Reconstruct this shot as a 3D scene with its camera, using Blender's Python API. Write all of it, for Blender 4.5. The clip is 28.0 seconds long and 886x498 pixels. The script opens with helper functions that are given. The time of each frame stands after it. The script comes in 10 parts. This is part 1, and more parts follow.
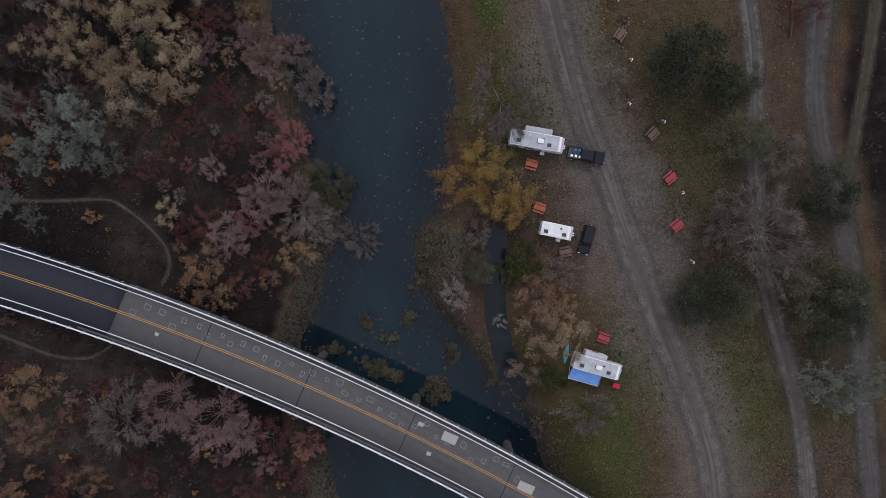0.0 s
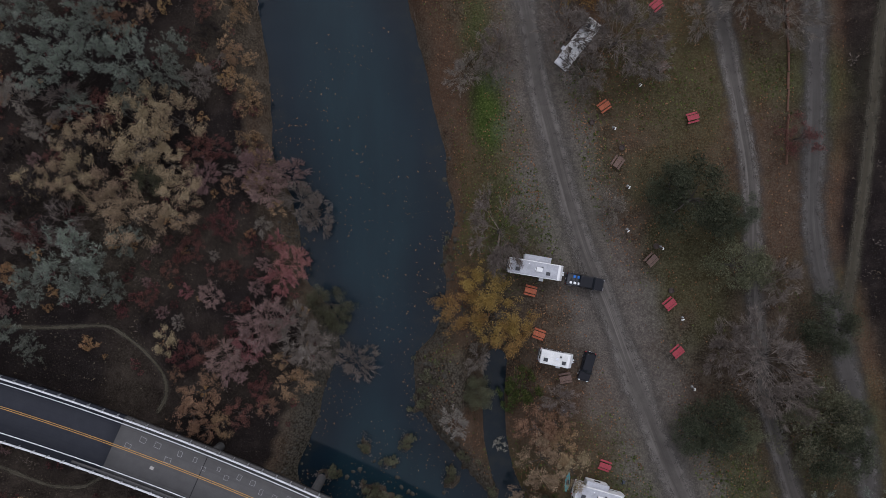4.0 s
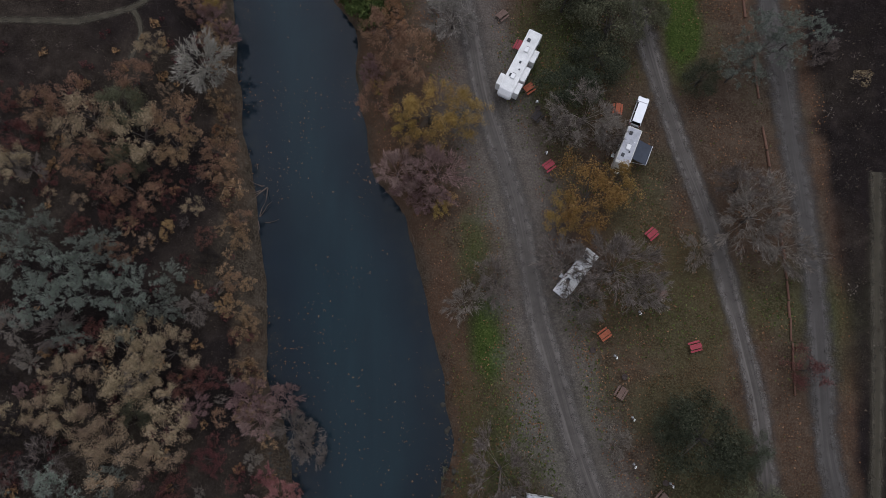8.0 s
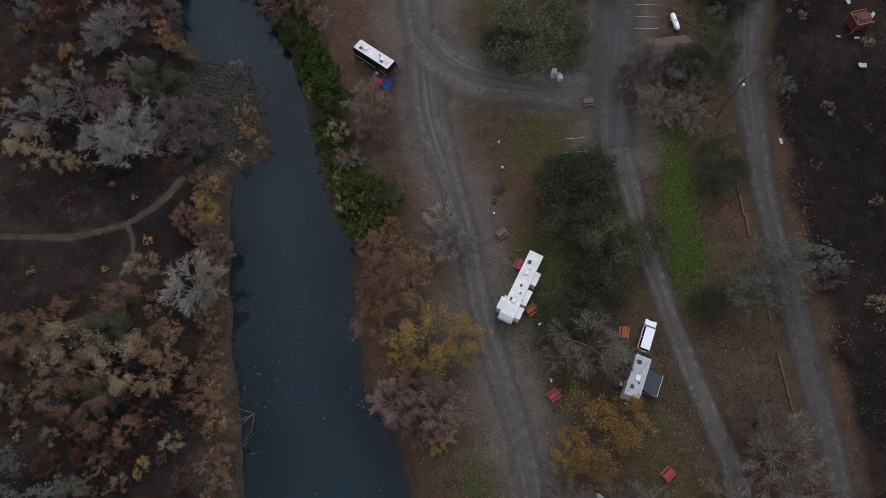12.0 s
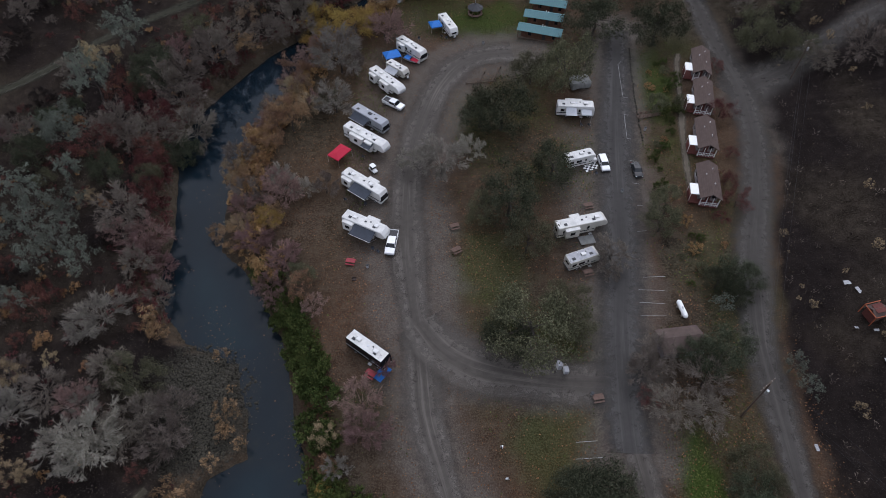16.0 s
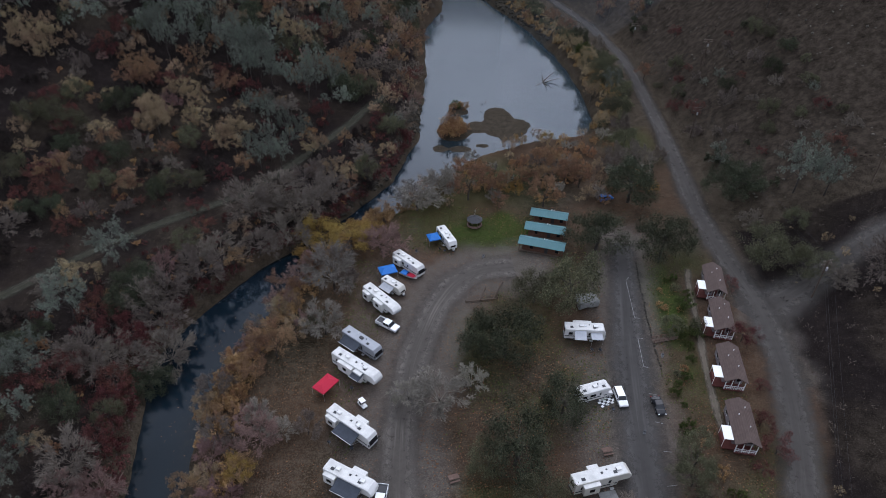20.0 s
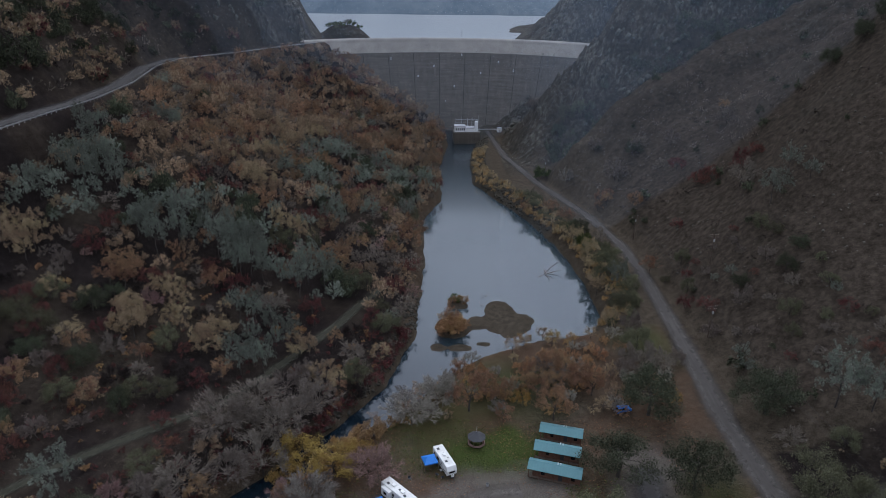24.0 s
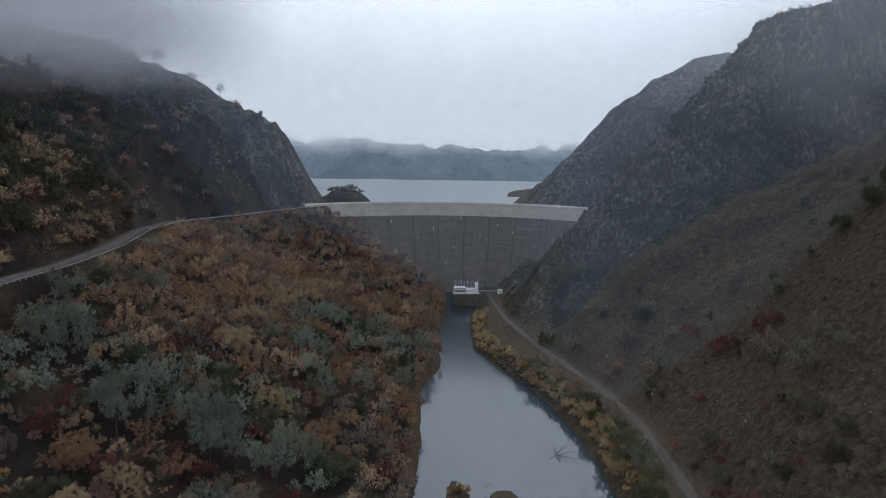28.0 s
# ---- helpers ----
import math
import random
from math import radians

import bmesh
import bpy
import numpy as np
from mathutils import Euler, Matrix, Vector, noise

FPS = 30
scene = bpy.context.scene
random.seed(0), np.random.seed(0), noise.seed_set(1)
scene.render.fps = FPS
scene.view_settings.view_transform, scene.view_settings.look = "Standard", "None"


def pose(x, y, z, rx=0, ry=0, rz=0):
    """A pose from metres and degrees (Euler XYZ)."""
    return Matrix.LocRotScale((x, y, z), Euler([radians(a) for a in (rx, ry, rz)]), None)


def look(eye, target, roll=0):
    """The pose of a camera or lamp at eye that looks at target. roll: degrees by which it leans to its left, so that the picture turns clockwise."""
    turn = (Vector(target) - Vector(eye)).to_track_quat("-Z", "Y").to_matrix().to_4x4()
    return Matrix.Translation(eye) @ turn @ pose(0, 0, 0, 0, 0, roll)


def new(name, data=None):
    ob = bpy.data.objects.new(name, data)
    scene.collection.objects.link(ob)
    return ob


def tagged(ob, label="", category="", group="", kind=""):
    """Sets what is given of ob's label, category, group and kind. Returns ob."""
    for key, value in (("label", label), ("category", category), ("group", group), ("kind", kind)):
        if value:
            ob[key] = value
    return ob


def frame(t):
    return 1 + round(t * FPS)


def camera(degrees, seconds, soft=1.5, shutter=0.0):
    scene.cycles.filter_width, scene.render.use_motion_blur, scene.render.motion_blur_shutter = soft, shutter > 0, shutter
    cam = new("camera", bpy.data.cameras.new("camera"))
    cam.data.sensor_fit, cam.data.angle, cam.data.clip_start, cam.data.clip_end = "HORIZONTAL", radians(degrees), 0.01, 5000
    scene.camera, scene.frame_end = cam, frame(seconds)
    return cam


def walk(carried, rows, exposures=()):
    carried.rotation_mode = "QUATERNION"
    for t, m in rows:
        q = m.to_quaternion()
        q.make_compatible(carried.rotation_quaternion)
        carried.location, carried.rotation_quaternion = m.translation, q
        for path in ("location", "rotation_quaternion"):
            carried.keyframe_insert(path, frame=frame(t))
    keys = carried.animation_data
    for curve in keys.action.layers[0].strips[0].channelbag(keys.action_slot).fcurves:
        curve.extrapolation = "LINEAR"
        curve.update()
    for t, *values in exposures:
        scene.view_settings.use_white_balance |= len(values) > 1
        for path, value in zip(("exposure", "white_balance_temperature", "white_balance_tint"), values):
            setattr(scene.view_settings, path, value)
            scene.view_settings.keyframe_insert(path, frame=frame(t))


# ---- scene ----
cam = camera(69.2, 28.0, soft=0.7)
METRES, EYE, TILT, LEAN, TURN = 130.7, 104.5, 0.0, 0.0, -167.0
ROWS = [
    (0.0, 0.0, 0.0, 0.0, 166.81, -92.04, -0.48),
    (0.5, -0.003, -0.0111, -0.0005, 166.79, -92.02, -0.46),
    (1.0, -0.0062, -0.0236, -0.001, 166.77, -92.02, -0.45),
    (1.5, -0.0094, -0.0371, -0.0014, 166.76, -92.01, -0.46),
    (2.0, -0.0128, -0.0517, -0.0019, 166.75, -92.02, -0.46),
    (2.5, -0.0165, -0.0664, -0.0023, 166.73, -91.98, -0.46),
    (3.0, -0.0203, -0.0825, -0.0029, 166.72, -91.74, -0.48),
    (3.5, -0.0241, -0.098, -0.0032, 166.73, -90.58, -0.48),
    (5.5, -0.042, -0.1676, -0.0044, 166.74, -85.72, -0.45),
    (6.0, -0.0463, -0.1853, -0.0048, 166.76, -84.49, -0.46),
    (6.5, -0.0509, -0.2025, -0.0051, 166.77, -83.22, -0.43),
    (7.0, -0.0554, -0.2201, -0.0054, 166.77, -81.97, -0.43),
    (7.5, -0.06, -0.2374, -0.0059, 166.78, -80.69, -0.42),
    (8.0, -0.0644, -0.2558, -0.0062, 166.78, -79.48, -0.44),
    (8.5, -0.0691, -0.2737, -0.0067, 166.79, -78.21, -0.42),
    (9.0, -0.0736, -0.2916, -0.007, 166.79, -76.97, -0.43),
    (9.5, -0.0784, -0.3093, -0.0077, 166.81, -75.69, -0.4),
    (10.0, -0.0826, -0.3274, -0.0079, 166.81, -74.46, -0.42),
    (10.5, -0.0872, -0.3456, -0.0083, 166.83, -73.21, -0.42),
    (11.0, -0.0918, -0.3641, -0.0085, 166.83, -72.0, -0.42),
    (11.5, -0.0962, -0.3819, -0.0091, 166.86, -70.71, -0.43),
    (13.5, -0.1157, -0.4541, -0.0109, 166.88, -65.3, -0.37),
    (14.0, -0.1205, -0.4723, -0.011, 166.88, -63.47, -0.37),
    (14.5, -0.1251, -0.49, -0.0116, 166.92, -61.29, -0.38),
    (15.0, -0.1294, -0.5092, -0.0112, 166.92, -58.5, -0.42),
    (15.5, -0.1337, -0.5271, -0.0115, 166.94, -55.14, -0.46),
    (16.0, -0.1381, -0.5454, -0.0116, 166.96, -51.76, -0.48),
    (16.5, -0.1423, -0.5641, -0.0111, 166.96, -48.42, -0.53),
    (17.0, -0.1469, -0.5814, -0.0114, 166.97, -45.51, -0.54),
    (17.5, -0.1516, -0.5983, -0.0127, 166.98, -44.33, -0.52),
    (18.0, -0.1555, -0.6169, -0.0126, 166.95, -44.14, -0.55),
    (18.5, -0.1606, -0.6356, -0.0118, 166.97, -43.11, -0.53),
    (19.0, -0.1654, -0.6535, -0.012, 166.99, -41.09, -0.53),
    (19.5, -0.1698, -0.6714, -0.0118, 167.0, -39.03, -0.55),
    (20.0, -0.1747, -0.6892, -0.012, 167.02, -37.0, -0.55),
    (20.5, -0.1795, -0.7067, -0.0121, 167.03, -35.01, -0.56),
    (21.0, -0.1838, -0.7245, -0.0122, 167.04, -33.04, -0.58),
    (21.5, -0.1882, -0.7424, -0.0121, 167.04, -31.09, -0.61),
    (22.0, -0.1929, -0.7598, -0.0125, 167.05, -29.14, -0.61),
    (22.5, -0.1974, -0.7779, -0.0128, 167.06, -27.26, -0.63),
    (24.5, -0.2159, -0.8476, -0.0131, 167.07, -20.03, -0.67),
    (25.0, -0.2203, -0.8649, -0.0131, 167.08, -18.28, -0.69),
    (25.5, -0.2242, -0.8827, -0.0134, 167.07, -16.51, -0.72),
    (26.0, -0.2288, -0.9001, -0.0136, 167.07, -14.69, -0.74),
    (26.5, -0.2329, -0.9177, -0.014, 167.07, -12.87, -0.76),
    (27.0, -0.2374, -0.9354, -0.0139, 167.08, -11.03, -0.78),
    (27.5, -0.2417, -0.9531, -0.0142, 167.07, -9.14, -0.8),
    (28.0, -0.2462, -0.9688, -0.0149, 167.08, -7.9, -0.8),
]
walk(cam, [(t, pose(0, 0, EYE, TILT, LEAN, TURN) @ pose(METRES * x, METRES * y, METRES * z, 90 + pitch, roll, yaw)) for t, x, y, z, yaw, pitch, roll in ROWS], [(0.0, 0.12, 6020, 16.5), (9.0, 0.07, 6000, 15.0), (14.0, 0.11, 5970, 15.2), (17.0, 0.25, 5850, 15.6), (20.0, 0.37, 5720, 14.5), (25.0, 0.4, 5700, 12.0), (28.0, 0.38, 6000, 9.5)])


# ---- light: a low overcast sky and one very wide, weak sun behind the cloud ----
world = bpy.data.worlds.new("overcast")
scene.world = world
world.use_nodes = True


SUN_DIR = Vector((0.15, 0.63, 0.76)).normalized()


def build_world():
    nt = world.node_tree
    nt.nodes.clear()
    out, bg = nt.nodes.new("ShaderNodeOutputWorld"), nt.nodes.new("ShaderNodeBackground")
    sky = nt.nodes.new("ShaderNodeTexSky")
    sky.sky_type, sky.sun_disc = "NISHITA", False
    sky.sun_elevation, sky.sun_rotation = radians(50), radians(13)
    scale = nt.nodes.new("ShaderNodeVectorMath")
    scale.operation = "SCALE"
    scale.inputs["Scale"].default_value = 0.1
    co = nt.nodes.new("ShaderNodeTexCoord")
    mp = nt.nodes.new("ShaderNodeMapping")
    mp.inputs["Scale"].default_value = (1.0, 1.0, 2.6)
    nz = nt.nodes.new("ShaderNodeTexNoise")
    nz.inputs["Scale"].default_value, nz.inputs["Detail"].default_value = 1.7, 5
    ramp = nt.nodes.new("ShaderNodeValToRGB")
    ramp.color_ramp.elements[0].position, ramp.color_ramp.elements[0].color = 0.30, (0.52, 0.55, 0.60, 1)
    ramp.color_ramp.elements[1].position, ramp.color_ramp.elements[1].color = 0.66, (0.80, 0.82, 0.86, 1)
    mix = nt.nodes.new("ShaderNodeMix")
    mix.data_type = "RGBA"
    mix.inputs["Factor"].default_value = 0.93
    link = nt.links.new
    link(co.outputs["Generated"], mp.inputs["Vector"])
    link(mp.outputs["Vector"], nz.inputs["Vector"])
    link(nz.outputs["Fac"], ramp.inputs["Fac"])
    link(sky.outputs["Color"], scale.inputs[0])
    link(scale.outputs["Vector"], mix.inputs["A"])
    link(ramp.outputs["Color"], mix.inputs["B"])
    link(mix.outputs["Result"], bg.inputs["Color"])
    link(bg.outputs["Background"], out.inputs["Surface"])
    # the cloud is brighter overhead and round the hidden sun
    dot, low, powr, gain, up, sep, total = (nt.nodes.new(k) for k in ("ShaderNodeVectorMath", "ShaderNodeMath", "ShaderNodeMath", "ShaderNodeMath", "ShaderNodeMath", "ShaderNodeSeparateXYZ", "ShaderNodeMath"))
    dot.operation = "DOT_PRODUCT"
    dot.inputs[1].default_value = SUN_DIR
    link(co.outputs["Generated"], dot.inputs[0])
    low.operation, low.inputs[1].default_value = "MAXIMUM", 0.0
    link(dot.outputs["Value"], low.inputs[0])
    powr.operation, powr.inputs[1].default_value = "POWER", 8.0
    link(low.outputs[0], powr.inputs[0])
    gain.operation, gain.inputs[1].default_value, gain.inputs[2].default_value = "MULTIPLY_ADD", 1.5, 0.58
    link(powr.outputs[0], gain.inputs[0])
    link(co.outputs["Generated"], sep.inputs["Vector"])
    up.operation, up.inputs[1].default_value = "MAXIMUM", 0.0
    link(sep.outputs["Z"], up.inputs[0])
    total.operation, total.inputs[1].default_value = "MULTIPLY_ADD", 0.95
    link(up.outputs[0], total.inputs[0])
    link(gain.outputs[0], total.inputs[2])
    link(total.outputs[0], bg.inputs["Strength"])


build_world()
sun = new("sun", bpy.data.lights.new("sun", "SUN"))
sun.data.energy, sun.data.angle, sun.data.color = 0.85, radians(30), (1.0, 0.97, 0.93)
sun.matrix_world = look(SUN_DIR * 300, (0, 0, 0))


# ---- materials ----
def wires(name, rough=0.9, spec=0.2):
    m = bpy.data.materials.new(name)
    m.use_nodes = True
    nt = m.node_tree
    p = nt.nodes["Principled BSDF"]
    p.inputs["Roughness"].default_value = rough
    p.inputs["Specular IOR Level"].default_value = spec
    return m, nt, p


def ramp_node(nt, stops, fac):
    r = nt.nodes.new("ShaderNodeValToRGB")
    r.color_ramp.interpolation = "LINEAR"
    while len(r.color_ramp.elements) < len(stops):
        r.color_ramp.elements.new(0.5)
    for e, (pos, col) in zip(r.color_ramp.elements, stops):
        e.position, e.color = pos, (*col, 1)
    nt.links.new(fac, r.inputs["Fac"])
    return r.outputs["Color"]


def noise_node(nt, scale, detail=4, rough=0.55, vec=None, kind="ShaderNodeTexNoise"):
    n = nt.nodes.new(kind)
    n.inputs["Scale"].default_value = scale
    if kind == "ShaderNodeTexNoise":
        n.inputs["Detail"].default_value, n.inputs["Roughness"].default_value = detail, rough
    if vec is None:
        vec = nt.nodes.new("ShaderNodeNewGeometry").outputs["Position"]
    nt.links.new(vec, n.inputs["Vector"])
    return n


def mixc(nt, fac, a, b, blend="MIX"):
    n = nt.nodes.new("ShaderNodeMix")
    n.data_type, n.blend_type = "RGBA", blend
    for key, v in (("Factor", fac), ("A", a), ("B", b)):
        if isinstance(v, bpy.types.NodeSocket):
            nt.links.new(v, n.inputs[key])
        else:
            n.inputs[key].default_value = v if key == "Factor" else (*v, 1)
    return n.outputs["Result"]


def calc(nt, op, a, b=0.0, clamp=False):
    n = nt.nodes.new("ShaderNodeMath")
    n.operation, n.use_clamp = op, clamp
    for i, v in enumerate((a, b)):
        if isinstance(v, bpy.types.NodeSocket):
            nt.links.new(v, n.inputs[i])
        else:
            n.inputs[i].default_value = v
    return n.outputs[0]


def attr(nt, name):
    n = nt.nodes.new("ShaderNodeAttribute")
    n.attribute_name = name
    return n.outputs["Fac"]


def bump(nt, p, height, strength=0.4, dist=0.05):
    b = nt.nodes.new("ShaderNodeBump")
    b.inputs["Strength"].default_value, b.inputs["Distance"].default_value = strength, dist
    nt.links.new(height, b.inputs["Height"])
    nt.links.new(b.outputs["Normal"], p.inputs["Normal"])


def plain(name, col, rough=0.6, spec=0.3, metal=0.0, vary=0.18, scale=2.0, grime=0.0, relief=0.0):
    """Paint, plastic, wood or metal: one colour with broad wear and fine grain."""
    m, nt, p = wires(name, rough, spec)
    p.inputs["Metallic"].default_value = metal
    co = nt.nodes.new("ShaderNodeTexCoord").outputs["Object"]
    n1, n2 = noise_node(nt, scale, 5, 0.6, co), noise_node(nt, scale * 9, 3, 0.6, co)
    f = calc(nt, "ADD", calc(nt, "MULTIPLY", n1.outputs["Fac"], 0.65), calc(nt, "MULTIPLY", n2.outputs["Fac"], 0.35))
    lo, hi = [c * (1 - vary) for c in col], [min(1, c * (1 + vary)) for c in col]
    c = ramp_node(nt, [(0.3, lo), (0.7, hi)], f)
    if grime:
        n3 = noise_node(nt, scale * 0.7, 6, 0.7, co)
        g = ramp_node(nt, [(0.45, (0, 0, 0)), (0.75, (1, 1, 1))], n3.outputs["Fac"])
        c = mixc(nt, calc(nt, "MULTIPLY", g, grime), c, tuple(x * 0.35 for x in col))
    nt.links.new(c, p.inputs["Base Color"])
    if relief:
        bump(nt, p, f, relief, 0.03)
    return m


def leaf_mat(name, dark, mid, light, through_leaf=0.16):
    m, nt, p = wires(name, 0.85, 0.04)
    geo, info = nt.nodes.new("ShaderNodeNewGeometry"), nt.nodes.new("ShaderNodeObjectInfo")
    big = noise_node(nt, 0.35, 3)
    f = calc(nt, "ADD", calc(nt, "MULTIPLY", geo.outputs["Random Per Island"], 0.6), calc(nt, "MULTIPLY", big.outputs["Fac"], 0.4))
    c = ramp_node(nt, [(0.1, dark), (0.5, mid), (0.9, light)], f)
    hsv = nt.nodes.new("ShaderNodeHueSaturation")
    nt.links.new(c, hsv.inputs["Color"])
    wide = noise_node(nt, 0.13, 2)
    nt.links.new(calc(nt, "ADD", calc(nt, "ADD", calc(nt, "MULTIPLY", info.outputs["Random"], 0.4), calc(nt, "MULTIPLY", wide.outputs["Fac"], 0.8)), calc(nt, "ADD", attr(nt, "tone"), 0.4)), hsv.inputs["Value"])
    nt.links.new(calc(nt, "ADD", calc(nt, "MULTIPLY", info.outputs["Random"], 0.03), 0.485), hsv.inputs["Hue"])
    nt.links.new(hsv.outputs["Color"], p.inputs["Base Color"])
    tr, mx = nt.nodes.new("ShaderNodeBsdfTranslucent"), nt.nodes.new("ShaderNodeMixShader")
    nt.links.new(hsv.outputs["Color"], tr.inputs["Color"])
    mx.inputs["Fac"].default_value = through_leaf
    nt.links.new(p.outputs["BSDF"], mx.inputs[1])
    nt.links.new(tr.outputs["BSDF"], mx.inputs[2])
    nt.links.new(mx.outputs["Shader"], nt.nodes["Material Output"].inputs["Surface"])
    return m


def ground_mat():
    m, nt, p = wires("ground_soil", 1.0, 0.01)
    n_big, n_mid, n_fine = noise_node(nt, 0.05, 5), noise_node(nt, 0.45, 6, 0.65), noise_node(nt, 3.2, 5, 0.7)
    n_leaf = noise_node(nt, 4.2, 3, 0.6)
    soil = ramp_node(nt, [(0.28, (0.010, 0.0078, 0.006)), (0.5, (0.032, 0.0245, 0.0175)), (0.72, (0.066, 0.053, 0.038))], n_mid.outputs["Fac"])
    soil = mixc(nt, ramp_node(nt, [(0.46, (0, 0, 0)), (0.64, (0.8, 0.8, 0.8))], n_fine.outputs["Fac"]), soil, (0.09, 0.075, 0.054))
    # dry oak leaves on the soil
    fleck = ramp_node(nt, [(0.56, (0, 0, 0)), (0.66, (1, 1, 1))], n_leaf.outputs["Fac"])
    patch = ramp_node(nt, [(0.38, (0.1, 0.1, 0.1)), (0.7, (1, 1, 1))], n_big.outputs["Fac"])
    lit = calc(nt, "MULTIPLY", calc(nt, "MULTIPLY", fleck, patch), calc(nt, "ADD", calc(nt, "MULTIPLY", attr(nt, "litter"), 0.8), 0.12), True)
    soil = mixc(nt, calc(nt, "MULTIPLY", attr(nt, "litter"), 0.45), soil, (0.084, 0.045, 0.027))
    soil = mixc(nt, lit, soil, (0.16, 0.07, 0.03))
    # grass
    gcol = ramp_node(nt, [(0.3, (0.014, 0.019, 0.006)), (0.52, (0.035, 0.052, 0.012)), (0.72, (0.08, 0.09, 0.028))], n_fine.outputs["Fac"])
    gm = calc(nt, "MULTIPLY", attr(nt, "grass"), calc(nt, "ADD", n_mid.outputs["Fac"], 0.35), True)
    c = mixc(nt, gm, soil, gcol)
    # burnt slopes
    bcol = ramp_node(nt, [(0.3, (0.0040, 0.0034, 0.0037)), (0.55, (0.0098, 0.0080, 0.0080)), (0.8, (0.028, 0.0215, 0.0185))], n_mid.outputs["Fac"])
    bcol = mixc(nt, calc(nt, "MULTIPLY", n_fine.outputs["Fac"], 0.28), bcol, (0.040, 0.029, 0.0235))
    ash = ramp_node(nt, [(0.58, (0, 0, 0)), (0.70, (0.85, 0.85, 0.85))], n_leaf.outputs["Fac"])
    bcol = mixc(nt, ash, bcol, (0.048, 0.041, 0.036))
    c = mixc(nt, calc(nt, "MULTIPLY", attr(nt, "burn"), calc(nt, "ADD", n_big.outputs["Fac"], 0.62), True), c, bcol)
    # dry grass hill
    dcol = ramp_node(nt, [(0.28, (0.015, 0.0118, 0.0096)), (0.5, (0.035, 0.0275, 0.0210)), (0.75, (0.068, 0.055, 0.041))], n_mid.outputs["Fac"])
    dry_tuft = noise_node(nt, 1.3, 4, 0.7)
    dcol = mixc(nt, ramp_node(nt, [(0.52, (0, 0, 0)), (0.72, (0.7, 0.7, 0.7))], dry_tuft.outputs["Fac"]), dcol, (0.062, 0.049, 0.036))
    c = mixc(nt, attr(nt, "hill"), c, dcol)
    # bare rock with steep bedding
    mp = nt.nodes.new("ShaderNodeMapping")
    mp.inputs["Rotation"].default_value, mp.inputs["Scale"].default_value = (0.15, 0.5, 0.3), (1.7, 1.7, 0.7)
    nt.links.new(nt.nodes.new("ShaderNodeNewGeometry").outputs["Position"], mp.inputs["Vector"])
    r1 = noise_node(nt, 0.24, 9, 0.74, mp.outputs["Vector"])
    rcol = ramp_node(nt, [(0.34, (0.016, 0.0135, 0.011)), (0.46, (0.046, 0.040, 0.032)), (0.56, (0.088, 0.081, 0.064)), (0.7, (0.17, 0.158, 0.128))], r1.outputs["Fac"])
    wild = ramp_node(nt, [(0.40, (0.12, 0.12, 0.12)), (0.56, (1, 1, 1))], noise_node(nt, 0.045, 6, 0.65).outputs["Fac"])
    scrub = ramp_node(nt, [(0.35, (0.010, 0.0095, 0.0075)), (0.62, (0.034, 0.028, 0.020))], n_mid.outputs["Fac"])
    c = mixc(nt, calc(nt, "MULTIPLY", attr(nt, "rock"), 0.7), c, scrub)
    rf = calc(nt, "MULTIPLY", calc(nt, "MULTIPLY", attr(nt, "rock"), wild), ramp_node(nt, [(0.4, (0.1, 0.1, 0.1)), (0.56, (1, 1, 1))], r1.outputs["Fac"]), True)
    c = mixc(nt, rf, c, rcol)
    # gravel and river stones
    v = noise_node(nt, 2.6, kind="ShaderNodeTexVoronoi")
    scol = ramp_node(nt, [(0.0, (0.075, 0.069, 0.053)), (0.45, (0.045, 0.041, 0.032)), (0.8, (0.012, 0.011, 0.009))], v.outputs["Distance"])
    c = mixc(nt, attr(nt, "stones"), c, scol)
    # worn gravel round the pitches
    wcol = ramp_node(nt, [(0.3, (0.058, 0.050, 0.043)), (0.55, (0.104, 0.091, 0.079)), (0.75, (0.155, 0.137, 0.120))], n_fine.outputs["Fac"])
    wm = calc(nt, "MULTIPLY", attr(nt, "worn"), calc(nt, "ADD", n_mid.outputs["Fac"], 0.3), True)
    c = mixc(nt, wm, c, wcol)
    nt.links.new(c, p.inputs["Base Color"])
    h = calc(nt, "ADD", n_fine.outputs["Fac"], calc(nt, "MULTIPLY", calc(nt, "MULTIPLY", r1.outputs["Fac"], 8.0), attr(nt, "rock")))
    bump(nt, p, h, 0.7, 0.35)
    return m


